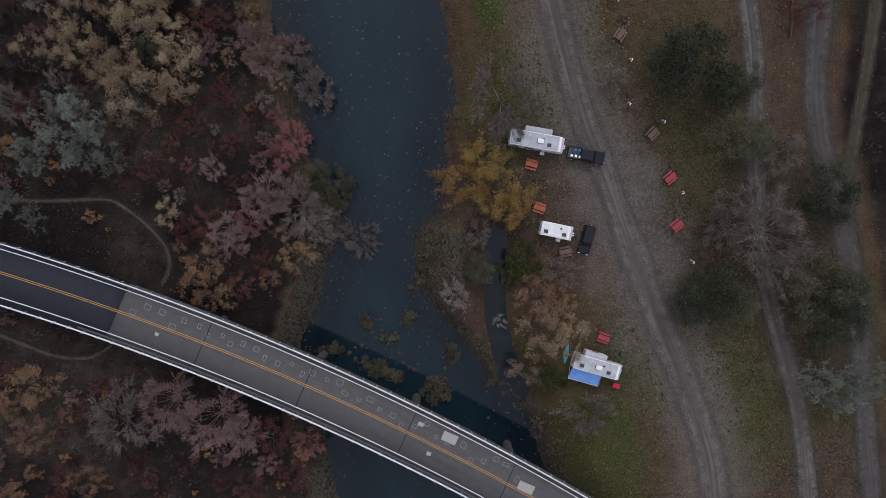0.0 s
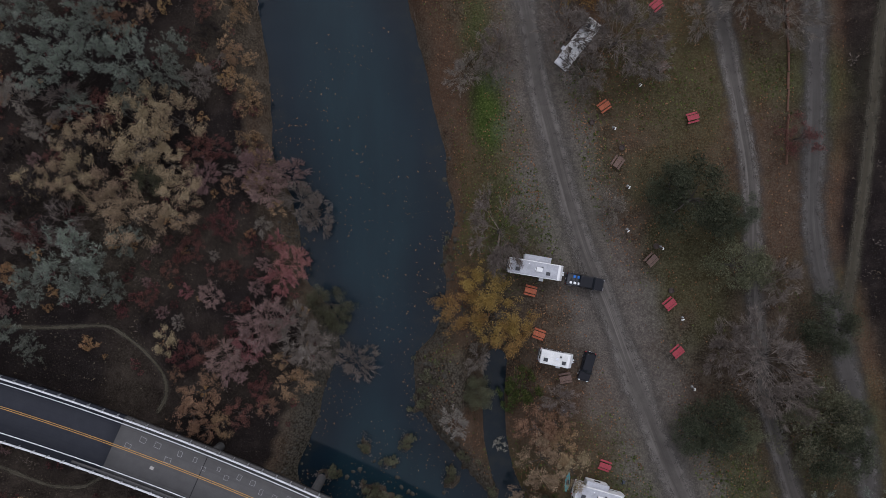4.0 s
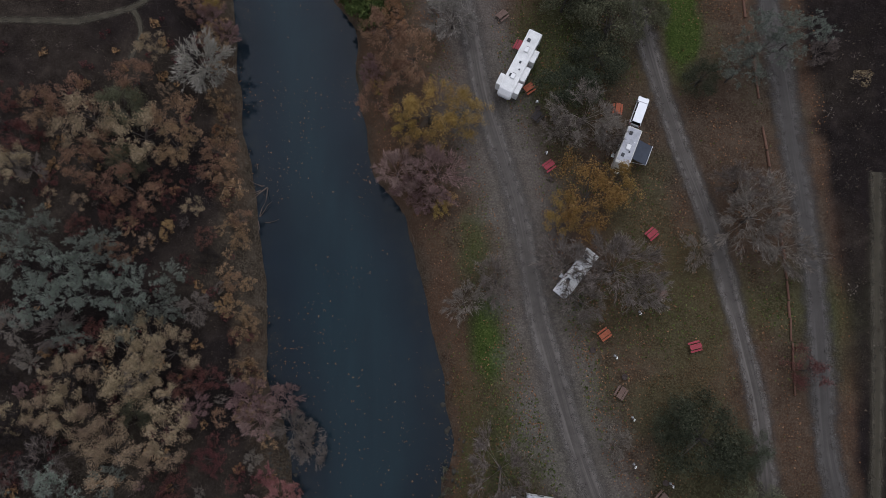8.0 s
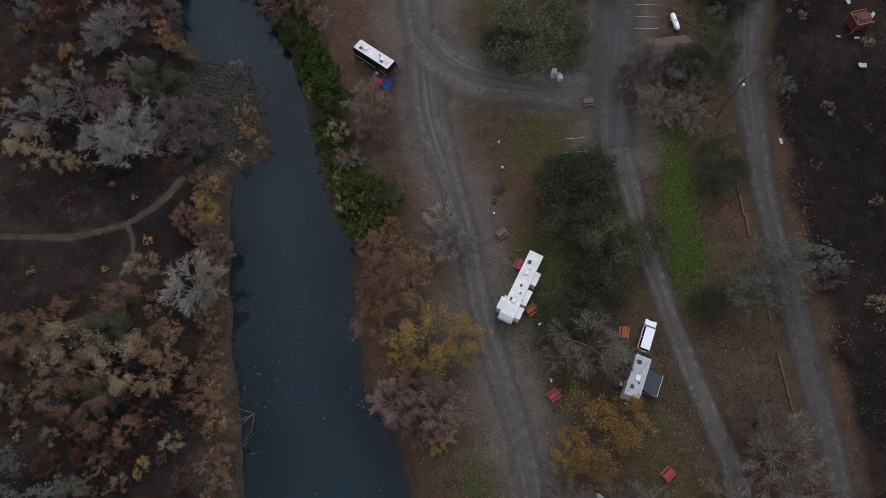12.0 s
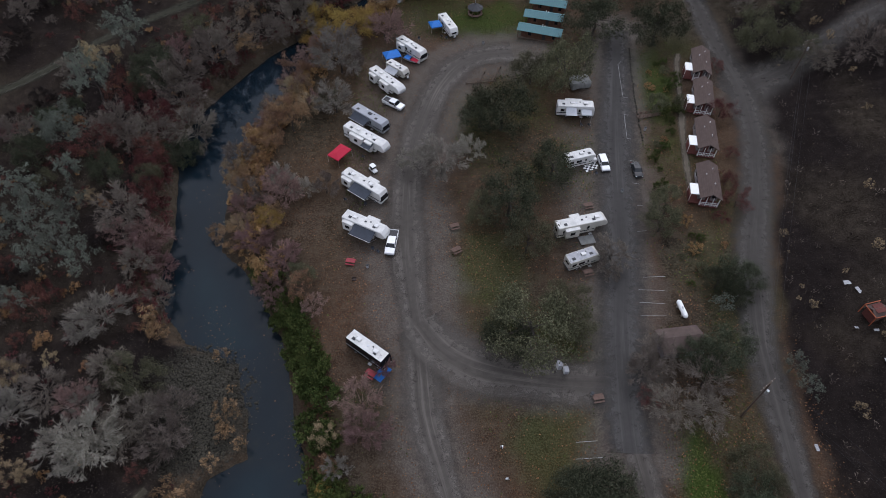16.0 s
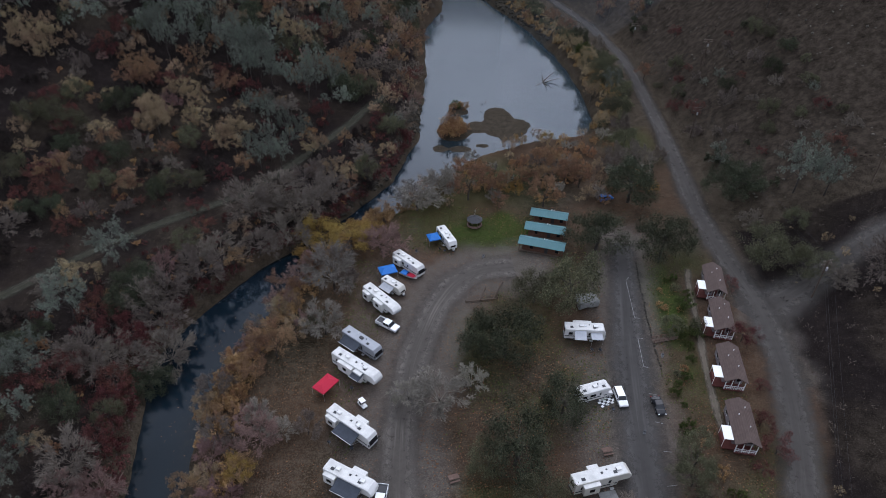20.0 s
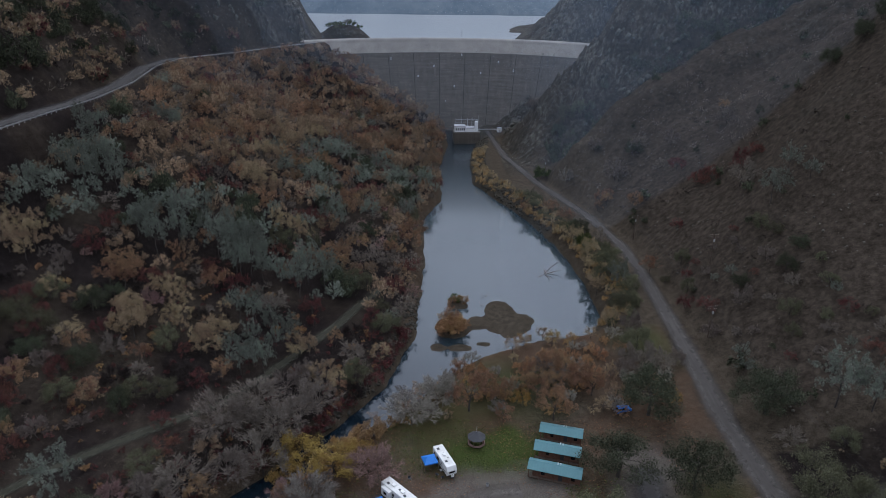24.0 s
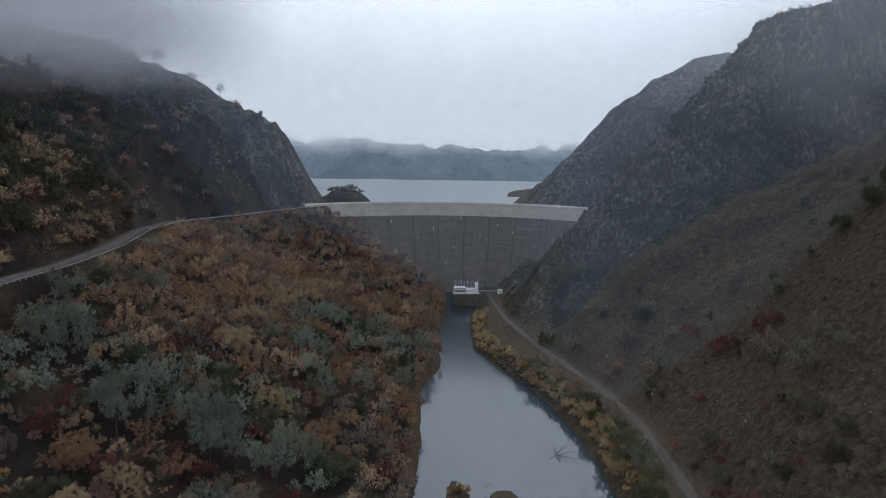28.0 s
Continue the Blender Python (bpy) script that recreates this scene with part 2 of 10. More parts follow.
def road_mat(name, lo, hi, track, soft=True):
    """Gravel or asphalt with pale wheel paths and fine streaks along them; the rim frays into the ground."""
    m, nt, p = wires(name, 0.95, 0.04)
    u = attr(nt, "across")
    n1, n2, n3 = noise_node(nt, 0.12, 5), noise_node(nt, 0.7, 6, 0.65), noise_node(nt, 6.0, 3, 0.7)
    vec = nt.nodes.new("ShaderNodeCombineXYZ")
    nt.links.new(calc(nt, "MULTIPLY", u, 14.0), vec.inputs[0])
    nt.links.new(calc(nt, "MULTIPLY", attr(nt, "along"), 0.035), vec.inputs[1])
    st = noise_node(nt, 1.0, 4, 0.6, vec.outputs[0])
    c = ramp_node(nt, [(0.3, lo), (0.7, hi)], calc(nt, "ADD", calc(nt, "MULTIPLY", n2.outputs["Fac"], 0.6), calc(nt, "MULTIPLY", n3.outputs["Fac"], 0.4)))
    off = calc(nt, "ABSOLUTE", calc(nt, "SUBTRACT", u, 0.5))
    tr = ramp_node(nt, [(0.0, (0.2, 0.2, 0.2)), (0.10, (0.15, 0.15, 0.15)), (0.18, (0.85, 0.85, 0.85)), (0.27, (0.9, 0.9, 0.9)), (0.36, (0.05, 0.05, 0.05))], off)
    lines = ramp_node(nt, [(0.5, (0, 0, 0)), (0.66, (0.9, 0.9, 0.9))], st.outputs["Fac"])
    f = calc(nt, "MULTIPLY", tr, calc(nt, "MULTIPLY", n1.outputs["Fac"], 1.0), True)
    f = calc(nt, "MAXIMUM", f, calc(nt, "MULTIPLY", lines, calc(nt, "MULTIPLY", n1.outputs["Fac"], 1.3), True))
    c = mixc(nt, f, c, track)
    dark = ramp_node(nt, [(0.34, (0.8, 0.8, 0.8)), (0.46, (0, 0, 0))], st.outputs["Fac"])
    c = mixc(nt, calc(nt, "MULTIPLY", dark, 0.6), c, lo)
    nt.links.new(c, p.inputs["Base Color"])
    bump(nt, p, n3.outputs["Fac"], 0.3, 0.04)
    if soft:
        edge = calc(nt, "SUBTRACT", 0.5, off)
        a = calc(nt, "MULTIPLY", edge, 3.0)
        a = calc(nt, "ADD", a, calc(nt, "MULTIPLY", calc(nt, "SUBTRACT", calc(nt, "ADD", calc(nt, "MULTIPLY", n2.outputs["Fac"], 0.6), calc(nt, "MULTIPLY", n3.outputs["Fac"], 0.4)), 0.55), 2.4), True)
        nt.links.new(a, p.inputs["Alpha"])
    return m


def water_mat(name, deep, ripple, rough=0.03, bed=None):
    m, nt, p = wires(name, rough, 0.5)
    p.inputs["IOR"].default_value = 1.33
    n = noise_node(nt, 0.05, 4)
    c = ramp_node(nt, [(0.35, deep), (0.7, tuple(x * 1.5 for x in deep))], n.outputs["Fac"])
    if bed:
        # reflection strength set by hand: weak on the river, full on the pond
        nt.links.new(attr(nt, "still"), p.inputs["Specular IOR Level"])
        # paler teal towards mid-river, broken into long streaks
        mp = nt.nodes.new("ShaderNodeMapping")
        mp.inputs["Scale"].default_value = (1.0, 0.16, 1.0)
        nt.links.new(nt.nodes.new("ShaderNodeNewGeometry").outputs["Position"], mp.inputs["Vector"])
        st = noise_node(nt, 0.33, 5, 0.6, mp.outputs["Vector"])
        blot = noise_node(nt, 0.4, 5, 0.65)
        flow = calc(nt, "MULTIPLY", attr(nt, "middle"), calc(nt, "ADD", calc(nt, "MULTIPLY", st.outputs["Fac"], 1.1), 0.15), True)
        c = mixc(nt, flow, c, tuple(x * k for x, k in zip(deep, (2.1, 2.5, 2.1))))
        weed = ramp_node(nt, [(0.48, (0, 0, 0)), (0.62, (1, 1, 1))], blot.outputs["Fac"])
        c = mixc(nt, calc(nt, "MULTIPLY", attr(nt, "shallow"), calc(nt, "ADD", calc(nt, "MULTIPLY", weed, 0.8), 0.3), True), c, bed)
        # pond colour raised to stand in for the sky it mirrors
        c = mixc(nt, attr(nt, "sky_sheen"), c, (0.022, 0.034, 0.040))
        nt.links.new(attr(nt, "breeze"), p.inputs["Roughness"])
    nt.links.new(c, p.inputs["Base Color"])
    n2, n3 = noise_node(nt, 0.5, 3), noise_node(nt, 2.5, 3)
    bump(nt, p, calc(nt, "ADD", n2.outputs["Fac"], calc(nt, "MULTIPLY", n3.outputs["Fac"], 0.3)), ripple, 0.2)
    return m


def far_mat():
    """Far woods mottled by stands of trees; blue-grey haze painted into the colour."""
    m, nt, p = wires("far_woods_hazed", 1.0, 0.0)
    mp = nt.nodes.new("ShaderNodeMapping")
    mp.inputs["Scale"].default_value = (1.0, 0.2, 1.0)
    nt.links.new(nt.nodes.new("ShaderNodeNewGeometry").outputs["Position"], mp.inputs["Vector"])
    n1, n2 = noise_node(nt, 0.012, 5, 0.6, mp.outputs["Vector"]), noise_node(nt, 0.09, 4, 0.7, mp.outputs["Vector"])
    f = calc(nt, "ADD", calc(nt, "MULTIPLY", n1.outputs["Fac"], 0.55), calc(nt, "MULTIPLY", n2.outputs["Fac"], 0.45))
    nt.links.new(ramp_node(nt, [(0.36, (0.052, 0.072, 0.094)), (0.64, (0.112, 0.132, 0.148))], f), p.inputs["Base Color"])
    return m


def dam_mat():
    """Old dam face: dark stain in level lifts and runs of seepage."""
    m, nt, p = wires("dam_concrete", 0.95, 0.05)
    pos = nt.nodes.new("ShaderNodeNewGeometry").outputs["Position"]
    def streak(sx, sz, scale):
        mp = nt.nodes.new("ShaderNodeMapping")
        mp.inputs["Scale"].default_value = (sx, sx, sz)
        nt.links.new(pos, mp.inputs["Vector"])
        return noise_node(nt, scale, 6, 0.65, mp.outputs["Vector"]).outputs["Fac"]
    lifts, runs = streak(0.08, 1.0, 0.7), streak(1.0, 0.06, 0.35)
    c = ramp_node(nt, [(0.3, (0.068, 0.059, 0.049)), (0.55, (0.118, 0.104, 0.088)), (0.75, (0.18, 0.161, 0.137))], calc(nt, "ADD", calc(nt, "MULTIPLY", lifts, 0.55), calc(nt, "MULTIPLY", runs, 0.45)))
    nt.links.new(c, p.inputs["Base Color"])
    return m


M = {}
M["soil"] = ground_mat()
M["lane"] = road_mat("gravel_lane", (0.039, 0.034, 0.0295), (0.079, 0.070, 0.061), (0.145, 0.129, 0.113))
M["dirt"] = road_mat("dirt_track", (0.036, 0.032, 0.0285), (0.063, 0.057, 0.0515), (0.092, 0.084, 0.075))
M["trail"] = road_mat("foot_trail", (0.028, 0.024, 0.017), (0.05, 0.043, 0.031), (0.072, 0.063, 0.047))
M["track"] = road_mat("grassy_track", (0.022, 0.022, 0.015), (0.036, 0.034, 0.025), (0.062, 0.058, 0.045))
M["path"] = road_mat("sandy_path", (0.075, 0.062, 0.047), (0.115, 0.098, 0.076), (0.13, 0.11, 0.086))
M["paved"] = road_mat("old_asphalt", (0.036, 0.0335, 0.0315), (0.058, 0.054, 0.051), (0.088, 0.083, 0.078))
M["asphalt"] = road_mat("dark_asphalt", (0.020, 0.021, 0.026), (0.032, 0.033, 0.038), (0.027, 0.028, 0.032), False)
M["deck"] = road_mat("deck_concrete", (0.058, 0.055, 0.053), (0.09, 0.086, 0.083), (0.07, 0.067, 0.065), False)
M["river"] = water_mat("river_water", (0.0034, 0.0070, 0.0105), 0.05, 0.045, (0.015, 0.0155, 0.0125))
M["lake"] = water_mat("lake_water", (0.03, 0.045, 0.055), 0.5, 0.3)
M["bark"] = plain("grey_bark", (0.06, 0.052, 0.046), 0.95, 0.03, vary=0.4, scale=1.2, relief=0.5)
M["twig"] = leaf_mat("grey_twigs", (0.055, 0.044, 0.036), (0.132, 0.108, 0.09), (0.235, 0.202, 0.172), 0.0)
M["pale_twig"] = leaf_mat("pale_twigs", (0.095, 0.086, 0.068), (0.21, 0.19, 0.158), (0.33, 0.30, 0.255), 0.0)
M["mauve"] = leaf_mat("mauve_twigs", (0.074, 0.044, 0.039), (0.185, 0.116, 0.103), (0.31, 0.215, 0.195), 0.1)
M["rose"] = leaf_mat("rose_twigs", (0.095, 0.038, 0.036), (0.23, 0.098, 0.09), (0.37, 0.19, 0.175), 0.1)
M["burnt"] = leaf_mat("burnt_twigs", (0.010, 0.008, 0.008), (0.024, 0.019, 0.017), (0.05, 0.04, 0.035), 0.0)
M["red"] = leaf_mat("dark_red_leaves", (0.028, 0.012, 0.011), (0.092, 0.036, 0.031), (0.17, 0.076, 0.064))
M["orange"] = leaf_mat("rust_leaves", (0.060, 0.036, 0.022), (0.178, 0.106, 0.062), (0.325, 0.21, 0.13))
M["tan"] = leaf_mat("tan_leaves", (0.08, 0.056, 0.035), (0.22, 0.16, 0.098), (0.39, 0.305, 0.195))
M["yellow"] = leaf_mat("yellow_leaves", (0.08, 0.048, 0.015), (0.225, 0.142, 0.042), (0.37, 0.255, 0.088))
M["olive"] = leaf_mat("olive_leaves", (0.028, 0.0285, 0.017), (0.077, 0.076, 0.045), (0.15, 0.143, 0.088))
M["oak"] = leaf_mat("oak_leaves", (0.014, 0.0165, 0.010), (0.042, 0.047, 0.029), (0.102, 0.107, 0.068))
M["pine"] = leaf_mat("grey_pine_needles", (0.045, 0.052, 0.042), (0.135, 0.148, 0.118), (0.25, 0.262, 0.215))
M["green"] = leaf_mat("bramble_leaves", (0.0175, 0.0250, 0.0075), (0.0425, 0.0562, 0.0163), (0.0938, 0.1025, 0.0338))
M["reed"] = leaf_mat("dry_reeds", (0.092, 0.05, 0.024), (0.235, 0.134, 0.064), (0.36, 0.232, 0.125))
M["concrete"] = dam_mat()
M["pale_concrete"] = plain("crest_concrete", (0.44, 0.405, 0.36), 0.85, 0.2, vary=0.2, scale=0.12, grime=0.4)
M["stone"] = plain("river_stone", (0.043, 0.039, 0.031), 0.95, 0.08, vary=0.55, scale=0.9, relief=0.4)
M["white"] = plain("white_paint", (0.72, 0.72, 0.71), 0.5, 0.4, vary=0.06, grime=0.12)
M["line_white"] = plain("road_line_white", (0.62, 0.62, 0.62), 0.7, 0.2, vary=0.2, scale=1.5, grime=0.3)
M["line_yellow"] = plain("road_line_yellow", (0.38, 0.21, 0.05), 0.7, 0.2, vary=0.15, scale=1.5, grime=0.25)
M["bay_paint"] = plain("worn_bay_paint", (0.26, 0.26, 0.255), 0.8, 0.2, vary=0.3, scale=2.5, grime=0.5)
M["log"] = plain("grey_log", (0.15, 0.122, 0.096), 0.9, 0.15, vary=0.35, scale=1.5, grime=0.4)
M["litter"] = leaf_mat("fallen_leaves", (0.05, 0.026, 0.013), (0.12, 0.062, 0.03), (0.22, 0.13, 0.07), 0.1)
M["blade"] = leaf_mat("short_grass", (0.02, 0.026, 0.008), (0.05, 0.064, 0.017), (0.11, 0.115, 0.04), 0.2)
M["tuft"] = leaf_mat("dry_grass_tufts", (0.014, 0.011, 0.0085), (0.044, 0.035, 0.025), (0.105, 0.085, 0.060), 0.1)
M["steel"] = plain("galvanised_steel", (0.42, 0.42, 0.42), 0.4, 0.5, 0.6, vary=0.15)
M["wood"] = plain("weathered_timber", (0.085, 0.062, 0.048), 0.85, 0.2, vary=0.35, scale=3)

M["cliff"] = plain("pale_cliff", (0.092, 0.09, 0.074), 0.95, 0.03, vary=0.6, scale=0.35, grime=0.6, relief=0.6)
M["crag"] = plain("crag_rock", (0.088, 0.080, 0.066), 0.95, 0.03, vary=0.55, scale=0.25, grime=0.5, relief=0.6)
M["far_hill"] = far_mat()


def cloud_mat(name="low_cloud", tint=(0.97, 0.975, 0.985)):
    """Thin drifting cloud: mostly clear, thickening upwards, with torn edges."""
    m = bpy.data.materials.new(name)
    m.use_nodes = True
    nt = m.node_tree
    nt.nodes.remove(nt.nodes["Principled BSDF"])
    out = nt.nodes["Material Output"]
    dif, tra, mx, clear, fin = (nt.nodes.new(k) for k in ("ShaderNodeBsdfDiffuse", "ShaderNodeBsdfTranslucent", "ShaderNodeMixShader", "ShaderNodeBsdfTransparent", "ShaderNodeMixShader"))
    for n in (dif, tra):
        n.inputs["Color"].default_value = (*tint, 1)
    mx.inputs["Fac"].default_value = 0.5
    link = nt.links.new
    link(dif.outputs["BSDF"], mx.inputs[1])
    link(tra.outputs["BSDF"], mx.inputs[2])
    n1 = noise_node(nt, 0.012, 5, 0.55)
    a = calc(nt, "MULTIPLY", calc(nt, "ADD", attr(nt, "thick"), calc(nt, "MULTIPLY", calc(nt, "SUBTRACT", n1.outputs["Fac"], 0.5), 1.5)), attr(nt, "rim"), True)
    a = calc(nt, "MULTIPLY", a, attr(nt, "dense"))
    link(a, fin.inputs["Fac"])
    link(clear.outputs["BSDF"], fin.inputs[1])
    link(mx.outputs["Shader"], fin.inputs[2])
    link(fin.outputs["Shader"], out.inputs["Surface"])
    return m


M["cloud"] = cloud_mat()
# greyer copies of the cloud, their shade put into the tint
M["hill_cloud"] = cloud_mat("hill_cloud", (0.66, 0.675, 0.70))
M["shaded_cloud"] = cloud_mat("shaded_cloud", (0.43, 0.445, 0.475))
# blue tint for the even sheets that stand in for hazy air
M["haze"] = cloud_mat("painted_haze", (0.64, 0.80, 1.0))


# ---- helpers for meshes ----
def mesh_from(name, verts, faces, mat=None, smooth=False):
    me = bpy.data.meshes.new(name)
    verts, faces = np.asarray(verts, dtype=np.float32), np.asarray(faces, dtype=np.int32)
    k = faces.shape[1]
    me.vertices.add(len(verts))
    me.vertices.foreach_set("co", verts.ravel())
    me.loops.add(faces.size)
    me.loops.foreach_set("vertex_index", faces.ravel())
    me.polygons.add(len(faces))
    me.polygons.foreach_set("loop_start", np.arange(0, faces.size, k, dtype=np.int32))
    if smooth:
        me.polygons.foreach_set("use_smooth", np.ones(len(faces), dtype=bool))
    me.update(calc_edges=True)
    if mat:
        me.materials.append(mat)
    return me


def set_attr(me, name, values):
    a = me.attributes.new(name, "FLOAT", "POINT")
    a.data.foreach_set("value", np.asarray(values, dtype=np.float32).ravel())


def part(name, bm, material, parent, label=""):
    me = bpy.data.meshes.new(name)
    bm.to_mesh(me)
    bm.free()
    me.materials.append(material)
    ob = new(name, me)
    ob.parent = parent
    return tagged(ob, label)


def thing(name, m, label, category, group=""):
    ob = new(name)
    ob.empty_display_size = 0.3
    ob.matrix_world = m
    return tagged(ob, label, category, group)


def box(bm, x0, x1, y0, y1, z0, z1, bev=0.0):
    vs = [bm.verts.new((x, y, z)) for x in (x0, x1) for y in (y0, y1) for z in (z0, z1)]
    fs = [bm.faces.new([vs[i] for i in q]) for q in ((0, 1, 3, 2), (4, 6, 7, 5), (0, 4, 5, 1), (2, 3, 7, 6), (0, 2, 6, 4), (1, 5, 7, 3))]
    if bev:
        es = {e for f in fs for e in f.edges}
        bmesh.ops.bevel(bm, geom=list(es), offset=bev, segments=2, affect="EDGES", profile=0.5)
    return bm


def boxes(*specs, bev=0.0):
    bm = bmesh.new()
    for s in specs:
        box(bm, *s, bev=bev)
    return bm


def tube(bm, a, b, r0, r1, n=8):
    a, b = Vector(a), Vector(b)
    q = (b - a).to_track_quat("Z", "Y")
    ring = [[bm.verts.new(p + q @ Vector((r * math.cos(t), r * math.sin(t), 0))) for t in (2 * math.pi * i / n for i in range(n))] for p, r in ((a, r0), (b, r1))]
    for i in range(n):
        j = (i + 1) % n
        bm.faces.new((ring[0][i], ring[0][j], ring[1][j], ring[1][i]))
    bm.faces.new(ring[0][::-1])
    bm.faces.new(ring[1])
    return bm


TABLES = {}


def fbm(x, y, scale, seed=0, octaves=4, rough=0.5):
    """Smooth lattice noise for arrays, about -1 to 1."""
    x, y = np.asarray(x, float) * scale, np.asarray(y, float) * scale
    total, amp, norm = 0.0, 1.0, 0.0
    for o in range(octaves):
        table = TABLES.get(seed * 17 + o)
        if table is None:
            table = TABLES[seed * 17 + o] = np.random.RandomState(seed * 17 + o).rand(256, 256) * 2 - 1
        xi, yi = np.floor(x).astype(int), np.floor(y).astype(int)
        fx, fy = x - xi, y - yi
        fx, fy = fx * fx * (3 - 2 * fx), fy * fy * (3 - 2 * fy)
        t = lambda i, j: table[(xi + i) % 256, (yi + j) % 256]
        total = total + amp * ((t(0, 0) * (1 - fx) + t(1, 0) * fx) * (1 - fy) + (t(0, 1) * (1 - fx) + t(1, 1) * fx) * fy)
        norm += amp
        amp *= rough
        x, y = x * 2.03, y * 2.03
    return total / norm


def sstep(a, b, v):
    t = np.clip((np.asarray(v, float) - a) / (b - a), 0, 1)
    return t * t * (3 - 2 * t)


def line_dist(x, y, pts):
    """Distance of points from a polyline."""
    best = np.full(np.shape(x), 1e9)
    for (ax, ay), (bx, by) in zip(pts[:-1], pts[1:]):
        dx, dy = bx - ax, by - ay
        t = np.clip(((x - ax) * dx + (y - ay) * dy) / (dx * dx + dy * dy), 0, 1)
        best = np.minimum(best, np.hypot(x - ax - t * dx, y - ay - t * dy))
    return best


# ---- plan: river banks, lanes, roads (metres; y runs up the valley to the dam) ----
WATER, LAKE, CREST = -5.0, 60.5, 67.0
LEFT_BANK = [(-12, -90), (-18, -46), (-21, -35), (-24, -20), (-22, -13), (-20, -6.7), (-17.5, 0), (-17.5, 5), (-23, 12), (-24, 20), (-27, 30), (-29, 43), (-31.5, 58), (-33.5, 71), (-36, 88), (-38, 101), (-38, 109), (-31, 113), (-36, 131), (-48, 135), (-55.5, 147), (-57, 164), (-60.5, 177), (-62.5, 188), (-62, 197), (-57, 210), (-47, 226), (-36, 239), (-26, 251), (-15, 272), (-6.5, 305), (-5.5, 360), (-8, 420), (1, 453), (1.5, 486), (0.5, 525), (4, 570), (6, 600), (4, 640), (4, 660)]
RIGHT_BANK = [(34, -90), (22, -46), (16, -33), (12, -27), (6, -20), (1, -14), (-2.4, -9), (-3, -1), (0.6, 2), (1.6, 11.5), (3.5, 23), (2.5, 30), (2, 36), (-0.3, 45), (-2.2, 54.7), (-4.5, 61), (-9.5, 67.5), (-12, 78), (-13, 95), (-17, 101), (-20.5, 111), (-23, 124), (-28.8, 137), (-36, 150), (-43, 158), (-46.5, 177), (-45, 188), (-40, 205), (-33.5, 220), (-25, 240), (-11, 251), (-7, 258), (9, 281), (25, 290), (52, 296), (61, 315), (62, 330), (58, 378), (46, 425), (33, 460), (22.5, 490), (22, 528), (25, 567), (30, 600), (32, 660)]
LANE_A = [(47, -60), (45, -39), (42.4, -31), (39.5, -23.4), (36.6, -17), (33.8, -9.4), (30.9, -2), (27.7, 7.2), (23.9, 16.4), (20.7, 27.2), (18.5, 36), (16.6, 43), (15.1, 54.7), (13.5, 63), (10.8, 72), (8.4, 80.5), (6.3, 94), (3.5, 105), (-0.6, 118), (-1.9, 133), (-3.6, 144), (-5.2, 157), (-5.6, 173), (-3.3, 191), (0.8, 206), (6, 216), (12, 221), (22, 222)]
LANE_B = [(62, -60), (60, -37.6), (58, -26), (55.2, -17), (52.8, -7.6), (51.2, 10), (51, 27), (50.3, 32), (48.6, 41.6), (46.7, 52), (44.6, 61), (41.5, 71), (39, 81.5), (36.9, 91), (34.8, 106), (33.3, 119.5)]
PAVED = [(33, 112), (33.6, 123), (35.6, 137), (38, 150), (39.9, 164), (42, 180), (45, 200), (48.5, 219), (50.5, 232)]
LINK = [(-2, 137), (2, 131), (9, 127), (20, 125), (34, 124)]
ROAD_C = [(74, -60), (71, -44), (69.6, -32), (69, -20), (68, -13), (65, 2), (61.6, 13), (60.5, 22), (61, 37), (61.2, 48), (60.8, 60), (60, 70), (59.4, 82), (58.6, 93), (58, 103), (58.6, 117), (59.3, 131), (61.5, 141), (64.5, 153), (69.5, 167), (74.5, 185), (76.5, 205), (75, 225), (75, 248), (77.5, 276), (79.5, 310), (81, 345), (80.5, 372), (74.5, 412), (58.7, 467), (45, 536), (39.5, 600), (38, 622)]
ROAD_D = [(73.2, 66), (70.5, 42.6), (68.6, 25), (66.5, 11), (65, 0)]
SPUR_PAD = [(73, 201), (86, 209), (97, 216), (115, 224)]
HILL_ROAD = [(-158, 290), (-150, 320), (-145, 345), (-142, 370), (-145, 413), (-158, 470), (-162, 515), (-145, 558), (-118, 600), (-95, 627), (-93, 640), (-108, 662), (-130, 690)]
TRAIL_W = [(-170, 150), (-140, 175), (-104, 203), (-94, 215), (-83, 228), (-70, 240), (-55, 252), (-42, 272), (-29, 296), (-17, 328)]
TRAIL_A = [(-78, 5), (-63, 4.2), (-53, 4.7), (-47.5, 0.6), (-44, -3.5), (-43.6, -7), (-45.5, -10)]
TRAIL_B = [(-78, -15), (-70.6, -18), (-62.5, -21.3), (-57, -21.7), (-53, -19)]
TRAIL_C = [(-95, 92), (-75.3, 95), (-62.5, 94.7), (-53, 97.4), (-47.8, 101.8), (-44.4, 107)]
TRAIL_D = [(-53, 97), (-51, 93), (-53, 87)]
CABIN_PATH = [(64.5, 218.8), (63.2, 214.9), (61.8, 206.0), (60.3, 196.5), (58.7, 188.4), (57.3, 179.1), (56.5, 172.8), (56.2, 166)]
SIDE_CHANNEL = [(10, -2), (9.5, -8), (9.8, -15), (11, -21), (14, -28)]
